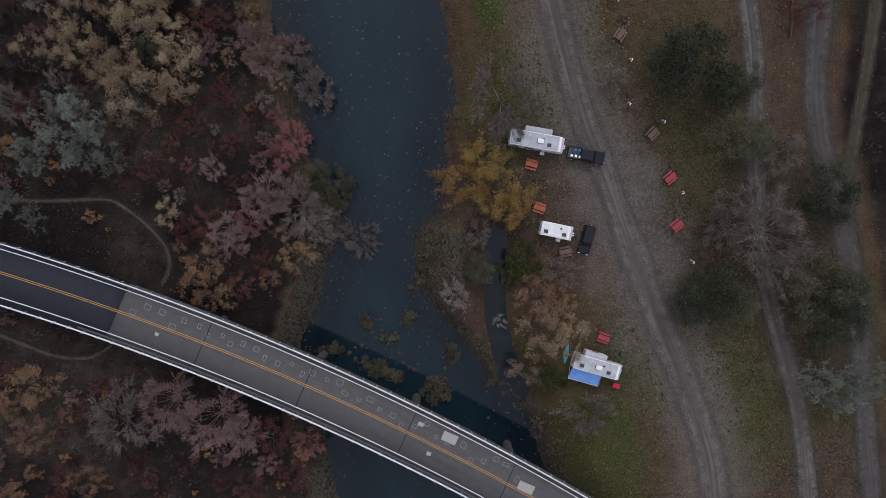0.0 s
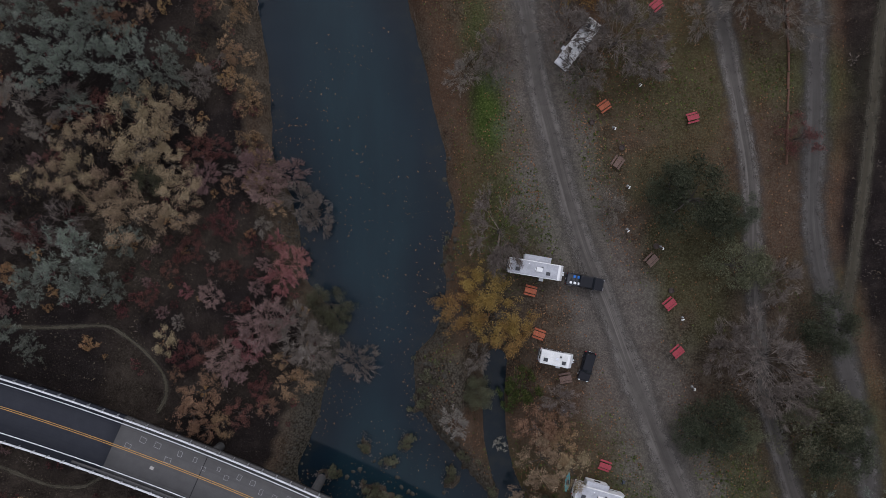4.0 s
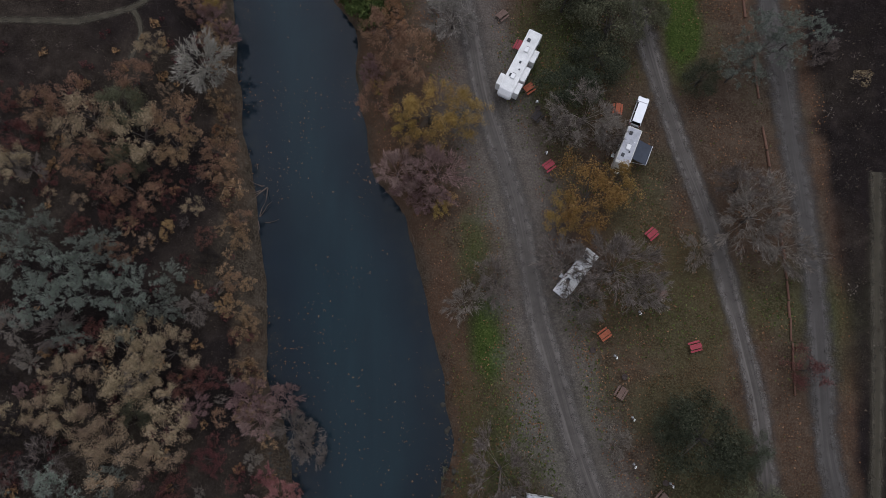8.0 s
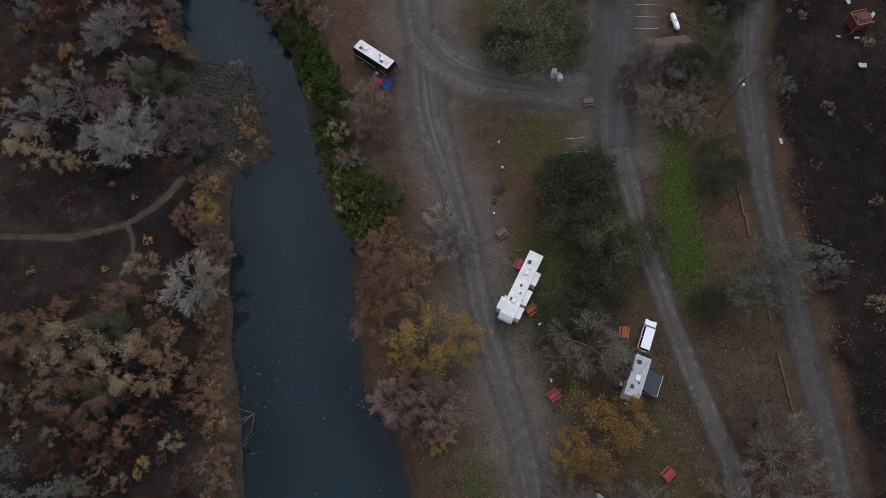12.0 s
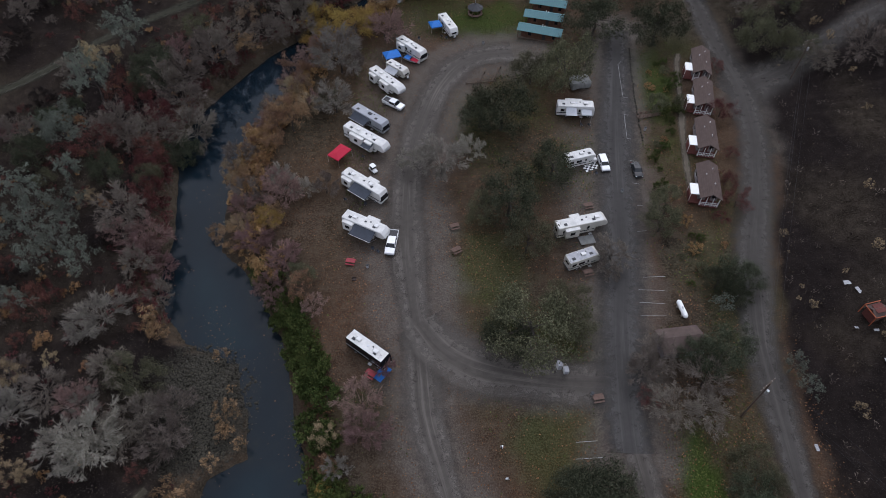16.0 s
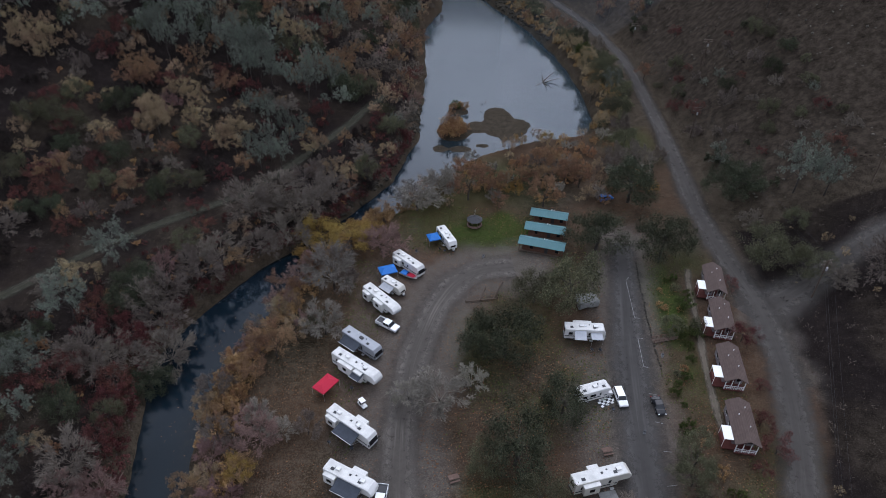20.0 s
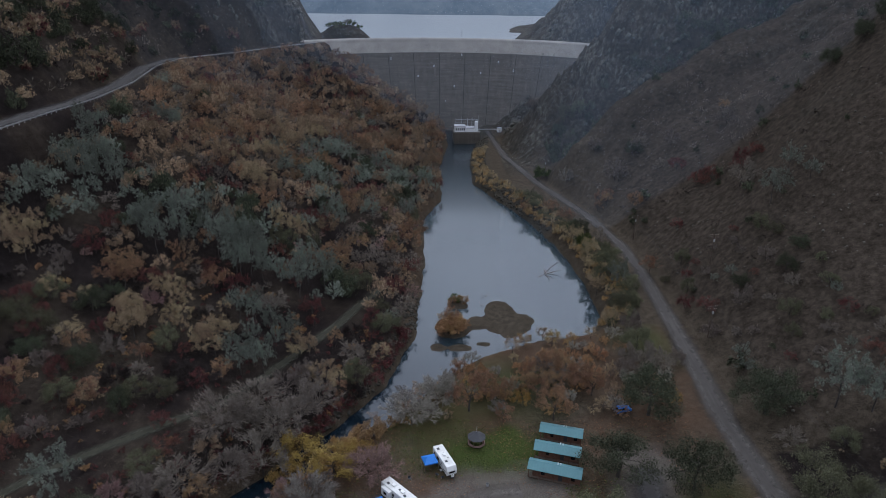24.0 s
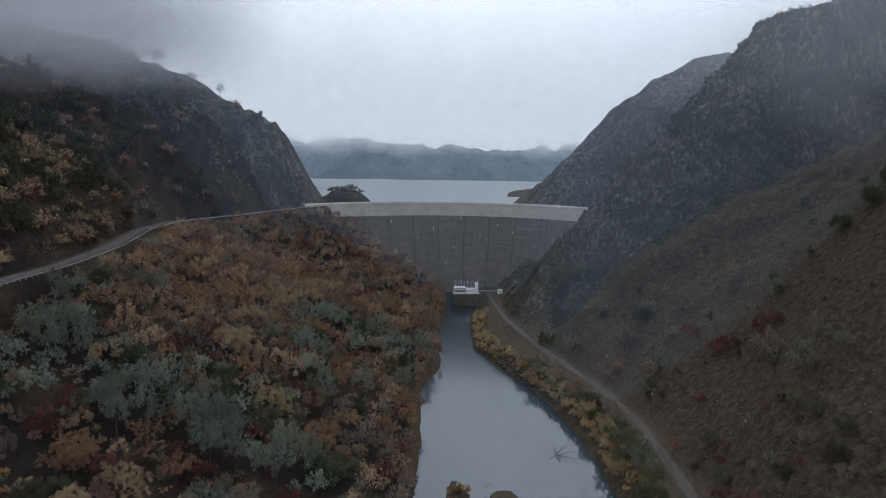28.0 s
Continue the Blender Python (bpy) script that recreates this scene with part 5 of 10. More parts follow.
WEST_TREES.setdefault('red', []).extend(RED_A)
RED_B = [(-102.4, 242.7, 3.1), (-66.0, 243.0, 2.9), (-110.2, 247.8, 3.7), (-106.9, 250.2, 3.3), (-96.4, 255.2, 3.9), (-110.1, 267.4, 3.9), (-63.2, 300.5, 4.2), (-109.3, 303.9, 4.8), (-107.5, 314.3, 4.6), (-55.0, 321.1, 4.1), (-14.7, 324.1, 5.1), (-48.6, 356.1, 5.5)]
WEST_TREES.setdefault('red', []).extend(RED_B)
BARE_A = [(-50.2, -31.0, 5.5), (-13.5, -2.3, 3.4), (-11.3, -0.6, 1.7), (-20.3, 0.6, 3.8), (-21.8, 3.4, 4.5), (-66.6, 19.6, 3.4), (-58.4, 20.5, 4.4), (-20.0, 22.3, 3.4), (-22.7, 24.9, 3.9), (-46.3, 33.5, 2.9), (-63.7, 35.9, 2.1), (-59.3, 40.8, 3.4), (-66.5, 40.9, 3.2), (-37.9, 44.3, 2.9), (-66.5, 67.0, 2.9), (-44.4, 114.1, 4.2), (-51.1, 114.6, 3.8), (-44.0, 116.5, 4.3), (-49.7, 118.2, 5.2), (-44.1, 120.3, 4.0), (-48.2, 120.6, 3.1), (-65.0, 122.5, 4.3), (-55.9, 126.4, 3.9), (-71.7, 126.7, 2.9), (-53.8, 144.9, 3.2), (-63.4, 161.9, 5.8), (-70.3, 185.3, 4.2), (-75.8, 187.7, 4.7), (-63.7, 189.1, 4.8), (-67.6, 189.4, 4.4)]
WEST_TREES.setdefault('bare', []).extend(BARE_A)
BARE_B = [(-73.9, 189.9, 4.9), (-57.7, 192.5, 6.7), (-61.6, 200.5, 6.2), (-66.7, 205.2, 5.2), (-90.1, 207.9, 3.9), (-62.6, 208.8, 5.9), (-57.1, 215.8, 6.1), (-54.9, 223.7, 5.7), (-46.0, 229.6, 5.9), (-39.2, 234.1, 6.4), (-50.8, 242.2, 7.4), (-38.5, 243.0, 6.8), (-46.7, 244.7, 5.7), (-33.1, 248.4, 7.4), (-44.3, 250.9, 7.6), (-30.1, 253.5, 6.1), (-35.9, 261.5, 7.6), (-23.2, 276.5, 5.1)]
WEST_TREES.setdefault('bare', []).extend(BARE_B)
PINE_A = [(-63.8, 1.5, 2.5), (-67.8, 3.8, 2.7), (-51.1, 10.1, 2.5), (-62.2, 11.7, 4.2), (-53.5, 12.4, 4.8), (-55.8, 15.1, 6.1), (-49.0, 18.2, 2.9), (-56.4, 39.8, 2.9), (-47.3, 41.5, 3.6), (-42.1, 44.2, 3.6), (-60.2, 45.0, 4.9), (-53.2, 45.8, 4.9), (-46.3, 46.8, 4.7), (-41.6, 48.9, 2.9), (-58.7, 49.5, 4.9), (-66.3, 51.4, 4.5), (-52.9, 52.3, 4.7), (-63.8, 56.8, 5.0), (-76.7, 139.3, 3.5), (-76.6, 148.3, 4.2), (-67.5, 148.7, 4.2), (-73.6, 153.4, 5.2), (-81.3, 156.4, 4.8), (-73.9, 161.7, 4.2), (-81.5, 163.8, 4.9), (-87.2, 167.8, 3.8), (-79.1, 173.4, 3.9), (-82.6, 183.4, 5.5), (-84.7, 187.0, 4.6), (-80.6, 199.5, 6.7)]
WEST_TREES.setdefault('pine', []).extend(PINE_A)
PINE_B = [(-50.6, 266.8, 6.9), (-52.7, 270.8, 6.7), (-45.2, 278.5, 6.5), (-56.0, 288.7, 6.6), (-40.9, 306.2, 9.7), (-59.8, 308.4, 7.7), (-89.8, 311.0, 8.8), (-62.7, 311.8, 9.0), (-67.9, 312.2, 8.9), (-96.5, 314.6, 6.2), (-132.8, 317.4, 6.1), (-82.6, 318.3, 9.0), (-70.9, 323.7, 7.3), (-122.0, 329.1, 10.8), (-114.3, 331.4, 8.4), (-129.1, 349.8, 6.3), (-41.2, 355.6, 7.3), (-27.9, 376.2, 6.0), (-111.6, 382.3, 6.6), (-13.6, 398.0, 5.9), (-30.9, 447.5, 7.2)]
WEST_TREES.setdefault('pine', []).extend(PINE_B)
MAUVE_A = [(-31.8, -33.7, 3.6), (-35.2, -30.1, 5.7), (-42.4, -27.6, 5.0), (-31.8, -2.0, 2.9), (-33.6, -0.2, 3.2), (-28.1, 3.6, 3.8), (-25.4, 5.4, 3.8), (-36.1, 9.2, 2.2), (-27.5, 26.4, 3.5), (-36.9, 28.2, 2.9), (-29.3, 29.7, 3.8), (-24.5, 29.7, 3.0), (-36.1, 77.6, 1.0), (-36.6, 93.1, 2.6), (-39.0, 95.3, 3.0), (-59.1, 120.0, 3.9), (-55.1, 152.0, 3.7), (-59.0, 154.4, 3.9), (-57.5, 157.4, 4.9), (-63.7, 157.8, 3.7)]
WEST_TREES.setdefault('mauve', []).extend(MAUVE_A)
ROSE_A = [(-21.6, -35.8, 2.8), (-30.3, 0.8, 2.4), (-40.4, 10.0, 1.2), (-25.5, 11.9, 2.6), (-23.8, 14.5, 3.0), (-22.2, 15.2, 1.3), (-26.1, 18.2, 1.6)]
WEST_TREES.setdefault('rose', []).extend(ROSE_A)
ORANGE_A = [(-64.9, -33.4, 3.1), (-67.7, -29.0, 2.5), (-64.1, -24.9, 3.9), (-36.7, -11.9, 2.2), (-34.2, -11.1, 2.0), (-38.9, -9.5, 2.9), (-36.9, -5.9, 3.2), (-22.3, -4.7, 3.0), (-41.6, -3.3, 1.3), (-25.0, -1.1, 1.6), (-33.3, 27.1, 1.5), (-28.4, 33.6, 1.0), (-31.4, 43.7, 2.0), (-32.4, 48.3, 2.0), (-49.9, 52.7, 2.4), (-53.3, 53.7, 2.0), (-31.8, 55.2, 1.7), (-49.9, 57.6, 1.7), (-32.1, 59.1, 2.1), (-46.3, 62.5, 2.5), (-50.5, 64.1, 3.6), (-34.8, 66.7, 2.5), (-37.3, 66.7, 2.0), (-57.3, 67.6, 3.6), (-36.0, 70.4, 2.9), (-42.4, 70.6, 3.6), (-54.4, 70.7, 3.1), (-41.9, 75.2, 3.9), (-65.2, 77.0, 3.3), (-60.6, 78.8, 4.1)]
WEST_TREES.setdefault('orange', []).extend(ORANGE_A)
ORANGE_B = [(-50.3, 82.9, 3.6), (-42.0, 97.2, 2.8), (-51.0, 223.0, 3.9), (-103.3, 247.3, 4.8), (-84.6, 247.4, 4.1), (-26.1, 261.2, 3.2), (-97.0, 293.7, 6.5), (-96.0, 297.4, 5.5), (-70.0, 298.0, 4.2), (-35.9, 328.5, 6.8), (-29.3, 343.5, 4.5), (-16.7, 355.4, 4.7), (-39.2, 389.7, 6.2), (-101.1, 390.4, 5.9), (-66.0, 402.5, 7.3), (-92.9, 421.3, 7.5), (-54.0, 421.9, 7.8)]
WEST_TREES.setdefault('orange', []).extend(ORANGE_B)
PALE_A = [(-39.1, 84.9, 5.5), (-54.4, 110.5, 4.1), (-58.8, 112.6, 4.6), (-53.5, 113.2, 5.4), (-70.0, 116.6, 5.2), (-57.8, 119.7, 3.2), (-63.2, 134.2, 3.4), (-60.5, 137.1, 5.1)]
WEST_TREES.setdefault('pale', []).extend(PALE_A)
YELLOW_A = [(-39.4, 99.7, 2.6)]
WEST_TREES.setdefault('yellow', []).extend(YELLOW_A)
OAK_A = [(-59.5, 185.1, 4.4), (-71.1, 203.6, 3.9), (-70.4, 211.1, 5.1)]
WEST_TREES.setdefault('oak', []).extend(OAK_A)
# trees of the camp and its river bank
CAMP_TREES = {}
CAMP_BARE_A = [(16.6, -34.1, 1.7), (23.7, -29.8, 4.1), (19.4, -7.4, 2.9), (54.3, -7.3, 4.4), (6.6, -0.9, 2.6), (51.0, -0.9, 7.4), (45.6, 0.7, 4.4), (53.6, 11.2, 3.7), (10.1, 19.5, 6.1), (27.9, 23.0, 2.5), (23.8, 44.6, 3.8), (4.8, 44.8, 3.4), (33.5, 46.1, 3.8), (10.0, 48.2, 3.9), (28.5, 49.5, 7.0), (21.3, 50.6, 5.1), (42.2, 52.9, 2.9), (55.2, 53.0, 4.9), (50.6, 58.0, 6.6), (49.7, 63.1, 4.1), (29.6, 72.6, 3.3), (21.7, 73.1, 3.7), (25.1, 75.2, 5.9), (64.8, 86.5, 2.7), (46.9, 123.5, 4.3), (37.1, 126.0, 3.5), (39.3, 128.4, 4.5), (34.9, 147.5, 2.5), (-22.9, 170.1, 3.1), (96.4, 209.7, 4.2)]
CAMP_TREES.setdefault('bare', []).extend(CAMP_BARE_A)
CAMP_BARE_B = [(105.4, 209.9, 6.3), (-21.2, 212.7, 3.8), (57.5, 272.6, 7.5), (68.4, 272.9, 6.8)]
CAMP_TREES.setdefault('bare', []).extend(CAMP_BARE_B)
CAMP_YELLOW_A = [(12.2, 3.2, 3.4), (9.4, 6.1, 4.2), (4.2, 7.0, 4.0), (7.7, 10.8, 3.4), (5.2, 12.1, 1.7), (21.1, 58.8, 3.3), (24.3, 61.2, 5.9), (29.6, 63.6, 3.8), (-0.5, 75.5, 5.3), (5.2, 76.0, 3.9), (-33.5, 160.1, 2.9), (-21.1, 228.4, 5.5), (-33.2, 231.2, 3.8), (-30.6, 237.4, 5.9)]
CAMP_TREES.setdefault('yellow', []).extend(CAMP_YELLOW_A)
CAMP_PALE_A = [(10.7, -16.2, 1.4), (3.0, -11.2, 2.6), (3.3, 93.1, 4.4), (1.4, 97.5, 2.9), (-14.7, 109.3, 2.4), (2.1, 176.0, 6.1), (-4.1, 178.1, 3.5), (8.7, 182.0, 3.5), (-23.5, 197.2, 5.7), (-23.7, 212.7, 7.4), (-4.6, 248.0, 6.9), (1.9, 255.7, 5.8)]
CAMP_TREES.setdefault('pale', []).extend(CAMP_PALE_A)
CAMP_OLIVE_A = [(17.3, -25.0, 1.9), (47.9, -13.0, 3.4), (58.0, -10.6, 5.8), (6.6, -7.0, 2.6), (50.7, 13.0, 3.2), (46.2, 14.0, 4.6), (29.6, 90.9, 6.4), (36.0, 93.1, 3.9), (22.7, 96.2, 4.3), (18.0, 132.8, 8.2), (26.6, 135.2, 3.9), (25.5, 141.0, 3.8), (19.5, 154.0, 5.2), (46.7, 158.4, 3.6), (11.3, 163.2, 4.1), (59.7, 196.6, 2.2), (54.2, 196.9, 3.0), (32.7, 207.2, 7.8), (24.7, 208.4, 5.4), (91.5, 214.9, 5.5), (82.9, 220.7, 6.8)]
CAMP_TREES.setdefault('olive', []).extend(CAMP_OLIVE_A)
CAMP_BUSH_A = [(19.3, -25.2, 2.0), (11.9, -8.1, 2.1), (14.3, -5.8, 3.1), (-10.6, 96.0, 2.6), (-11.4, 98.3, 4.1), (-15.5, 100.1, 1.4), (-7.5, 101.1, 3.3), (-12.6, 103.4, 3.0), (-14.2, 106.1, 2.3), (-17.5, 122.1, 2.7), (-20.1, 127.2, 3.3), (-21.5, 130.6, 2.8), (-23.4, 133.6, 3.4), (-24.9, 137.4, 2.6), (-26.8, 140.5, 3.1)]
CAMP_TREES.setdefault('bush', []).extend(CAMP_BUSH_A)
CAMP_ORANGE_A = [(19.4, -14.7, 2.9), (15.7, -11.7, 3.6), (19.1, -11.2, 2.4), (-9.4, 79.0, 3.5), (-6.2, 82.6, 3.4), (-3.4, 85.8, 4.5), (-7.3, 90.0, 4.4), (-10.5, 92.8, 2.6), (-16.1, 109.9, 1.8), (-41.8, 157.4, 2.9), (-32.7, 160.4, 2.8), (-46.0, 161.8, 2.2), (-36.4, 183.7, 3.3), (-42.1, 184.7, 2.3), (-32.9, 190.0, 4.7), (-35.9, 193.3, 3.5), (32.1, 249.8, 5.0), (10.4, 253.9, 6.1), (17.5, 259.7, 5.9), (42.0, 262.0, 5.9), (28.1, 263.2, 6.6), (37.4, 268.0, 6.7)]
CAMP_TREES.setdefault('orange', []).extend(CAMP_ORANGE_A)
CAMP_TAN_A = [(14.6, -23.2, 3.0), (21.2, -18.3, 3.1), (16.5, -16.4, 4.1), (-15.6, 101.7, 1.9), (-17.3, 115.0, 2.4), (-38.8, 159.8, 2.7), (-29.6, 195.3, 3.5)]
CAMP_TREES.setdefault('tan', []).extend(CAMP_TAN_A)
CAMP_OAK_A = [(62.0, -15.2, 4.9), (40.1, -12.9, 3.1), (42.9, -10.8, 4.8), (64.5, -10.1, 3.6), (60.5, 4.6, 4.7), (46.5, 21.8, 3.5), (39.3, 24.1, 6.2), (36.8, 26.1, 3.5), (22.9, 80.8, 4.3), (44.7, 81.8, 3.2), (27.7, 85.5, 4.9), (25.2, 100.0, 6.9), (49.4, 104.5, 3.7), (22.2, 105.2, 4.0), (50.7, 127.8, 4.9), (46.9, 128.6, 3.5), (13.7, 132.9, 4.4), (57.7, 140.8, 2.4), (54.7, 144.2, 2.9), (16.3, 163.8, 7.0), (26.4, 175.0, 5.3), (16.3, 191.0, 7.5), (11.3, 191.9, 5.0), (58.7, 223.4, 6.9), (43.2, 228.3, 7.0), (85.6, 248.8, 6.9), (56.6, 250.7, 7.6)]
CAMP_TREES.setdefault('oak', []).extend(CAMP_OAK_A)
CAMP_PINE_A = [(61.2, -24.9, 5.1), (66.3, -24.3, 4.3), (58.9, -23.8, 2.9), (49.9, 82.3, 4.1), (53.2, 85.4, 5.7), (59.5, 87.9, 4.5), (62.4, 125.6, 2.6), (54.1, 138.7, 2.4), (104.0, 237.9, 5.8), (98.4, 242.4, 7.2)]
CAMP_TREES.setdefault('pine', []).extend(CAMP_PINE_A)
CAMP_RED_A = [(57.5, 33.9, 3.5), (60.0, 160.7, 1.8), (63.6, 170.9, 2.4), (67.2, 180.0, 1.8), (68.3, 193.4, 3.4), (71.9, 211.0, 2.4)]
CAMP_TREES.setdefault('red', []).extend(CAMP_RED_A)
CAMP_MAUVE_A = [(-4.1, 64.1, 3.0), (0.8, 66.1, 4.9), (-6.1, 66.8, 4.3), (-10.9, 85.1, 2.4), (-10.0, 114.5, 4.1), (-11.2, 120.0, 4.2), (-7.6, 127.1, 2.3), (-29.1, 150.6, 3.8), (-35.4, 155.5, 3.8), (-39.6, 164.2, 4.0), (-31.3, 167.5, 4.5), (-34.0, 171.3, 3.8), (-13.3, 227.2, 6.4)]
CAMP_TREES.setdefault('mauve', []).extend(CAMP_MAUVE_A)
# trees of the eastern hill and of the strip between pond and road
SHED_TREES = {'pine': [(63.6, 121.6, 2.2)], 'oak': [(58.3, 144.9, 4.1), (26.1, 104.4, 5.2)], 'bare': [(40.8, 117.9, 4.4), (45.4, 117.9, 4.0)], 'red': [(37.4, 121.0, 2.2)], 'olive': [(50.7, 108.5, 3.7), (53.2, 105.9, 2.6)]}
SKYLINE_TREES = {'pine': [(-252.4, 689.5, 5.2), (-225.9, 657.2, 5.4), (-192.1, 636.3, 4.3), (-192.5, 703.1, 4.4), (-269.3, 666.7, 5.5), (-247.1, 657.0, 4.0)]}
KNOLL_TREES = {'bush': [(-92.0, 694.0, 4.2), (-84.0, 691.0, 4.0), (-76.0, 695.0, 4.2), (-97.0, 699.0, 3.4), (-70.0, 700.0, 3.0)], 'olive': [(-88.0, 688.0, 3.2), (-80.0, 701.0, 3.6)]}
HILL_TREES = {
    'bare': [(120.2, 356.8, 5.9), (66.9, 570.4, 5.5), (89.9, 426.7, 6.0), (136.7, 415.8, 4.7), (102.5, 435.1, 4.5), (114.2, 422.4, 4.3), (85.7, 457.2, 5.4), (62.3, 292.2, 4.2), (71.0, 374.6, 3.7), (83.1, 517.9, 5.6), (105.7, 410.7, 3.6)],
    'pine': [(118.6, 328.8, 5.9), (127.6, 338.2, 4.2), (129.0, 325.9, 3.3), (67.8, 327.7, 5.0)],
    'olive': [(85.8, 526.0, 9.3), (92.7, 334.3, 3.3), (69.1, 346.6, 5.0), (64.4, 309.8, 4.6), (62.9, 284.2, 4.3), (63.7, 337.0, 4.0)],
    'red': [(116.7, 382.5, 6.1), (111.9, 403.7, 4.5), (128.9, 372.0, 6.2), (99.3, 360.4, 3.0)],
    'pale': [(71.0, 453.7, 4.8)],
    'bush': [(61.6, 478.6, 5.1), (64.8, 372.5, 3.7)],
    'orange': [(91.6, 395.0, 4.2), (82.1, 414.9, 5.3), (83.9, 341.2, 3.6), (137.8, 424.9, 3.2), (61.4, 402.5, 4.6), (57.6, 417.8, 4.8), (45.5, 426.6, 3.3), (-1.8, 541.8, 5.3)],
    'tan': [(63.6, 357.7, 4.3), (62.6, 378.1, 3.8), (61.2, 330.5, 3.9), (58.1, 299.5, 3.3)],
    'oak': [(161.7, 386.0, 4.1), (172.7, 383.7, 6.3), (99.9, 435.2, 3.9), (64.9, 383.8, 4.1), (77.4, 526.2, 5.0)],
}
# willows, alders and brush round the pond's lower shore and along the camp's bank
SHORE_TREES = {
    'bare': [(-7.3, 263.9, 4.1), (-1.9, 251.3, 3.1), (-25.4, 218.8, 5.8), (35.3, 266.2, 4.4), (31.4, 271.3, 3.5)],
    'pale': [(0.9, 260.4, 3.9), (42.0, 270.6, 3.4), (5.0, 263.6, 3.0), (-32.9, 172.2, 3.5), (-27.9, 169.6, 3.0)],
    'brown': [(26.0, 273.1, 2.4), (29.8, 275.8, 2.5), (33.8, 279.6, 2.5), (37.3, 279.4, 2.9), (41.6, 278.6, 2.9), (45.5, 275.3, 2.5), (47.6, 270.5, 2.2), (44.5, 265.2, 2.2), (40.7, 262.7, 2.3), (35.2, 253.6, 2.5), (31.9, 252.8, 2.2), (34.5, 259.6, 2.1), (8.3, 259.7, 2.1), (11.5, 258.8, 2.1), (14.8, 260.2, 2.3), (18.1, 259.8, 2.3), (21.4, 259.2, 2.1), (25.8, 262.2, 2.2), (6.3, 303.4, 5.0), (3.6, 303.4, 3.6), (9.0, 304.6, 3.8)],
    'orange': [(27.5, 262.9, 2.7), (16.6, 261.8, 2.3), (-36.3, 189.6, 3.3), (-33.4, 195.4, 3.4), (-38.9, 185.7, 2.3)],
    'yellow': [(-32.1, 238.9, 3.6), (-20.3, 232.0, 4.0), (-33.7, 161.1, 2.7), (-20.9, 237.7, 2.9), (-15.4, 234.5, 3.2)],
    'mauve': [(-11.6, 231.6, 3.7), (-28.4, 153.2, 2.5), (-27.5, 199.7, 3.2)],
    'tan': [(-40.1, 161.0, 2.5), (-32.3, 204.4, 2.8)],
}
for lists, tall in ((WEST_TREES, 0.95), (CAMP_TREES, 0.95), (SHED_TREES, 0.95), (HILL_TREES, 1.1), (SKYLINE_TREES, 1.3), (KNOLL_TREES, 0.85), (SHORE_TREES, 0.9)):
    for kind, spots in lists.items():
        for x, y, r in spots:
            many = 4 if y > 255 and r > 4.5 and kind in ("tan", "orange", "red") else 3 if y > 255 and r > 6 else 1
            if many == 1:
                plant(kind, x, y, min(r, 8.5), tall=tall)
                continue
            turn = prng.uniform(0, 6.28)
            for k in range(many):
                a = turn + 6.283 * k / many + prng.uniform(-0.4, 0.4)
                d = r * prng.uniform(0.42, 0.62)
                plant(kind, x + d * math.cos(a), y + d * math.sin(a), r * prng.uniform(0.44, 0.62), tall=tall * (1.45 if kind == "pine" else 1.15))


def free(x, y, r, near):
    return all((x - a) ** 2 + (y - b) ** 2 > (near * (r + c)) ** 2 for a, b, c in planted)


def clear_of_roads(x, y, r):
    for pts, w in ((LANE_A, 6), (LANE_B, 4), (PAVED, 7), (ROAD_C, 4.5), (TRAIL_W, 3.5), (TRAIL_A, 2), (TRAIL_B, 2), (TRAIL_C, 3), (HILL_ROAD, 6)):
        if float(line_dist(np.array(x), np.array(y), pts)) < w + r * 0.5:
            return False
    s = (Vector((x, y, 0)) - BR0)
    return abs(s.x * -BRDIR.y + s.y * BRDIR.x) > 6.5 + r or s.dot(BRDIR) > 110


def thicket(x0, x1, y0, y1, tries, mix, rmin, rmax, near, keep=lambda x, y: True):
    """Fills a stretch of the west bank between the trees already standing."""
    n = 0
    for _ in range(tries):
        x, y, r = prng.uniform(x0, x1), prng.uniform(y0, y1), prng.uniform(rmin, rmax)
        if float(land(x, y)) < WATER + 0.8 or not keep(x, y) or not free(x, y, r, near) or not clear_of_roads(x, y, r):
            continue
        plant(prng.choice(mix), x, y, r)
        n += 1
    return n


west = lambda x, y: x < float(xs_of(LEFT_BANK, y)) - 1.5 and not (-54 < x < -28 and 108 < y < 138)
# low scrub between the standing trees: dense red brush near the bridge, bare burnt ground elsewhere
thicket(-80, -22, -60, 0, 260, ["red", "red", "mauve", "bare", "orange"], 1.2, 2.8, 0.75, west)
thicket(-80, -22, 0, 50, 420, ["red", "red", "red", "burnt", "bare", "mauve", "brown"], 0.8, 2.0, 0.75, west)
thicket(-95, -36, 50, 140, 360, ["red", "bare", "burnt", "brown", "red", "tan"], 0.8, 2.0, 0.8, lambda x, y: west(x, y) and not (-82 < x < -44 and 82 < y < 108))
thicket(-95, -55, -60, 140, 300, ["orange", "tan", "bare", "red"], 2.0, 3.6, 0.8, lambda x, y: west(x, y) and x < -64 and not (-82 < x < -44 and 82 < y < 108))
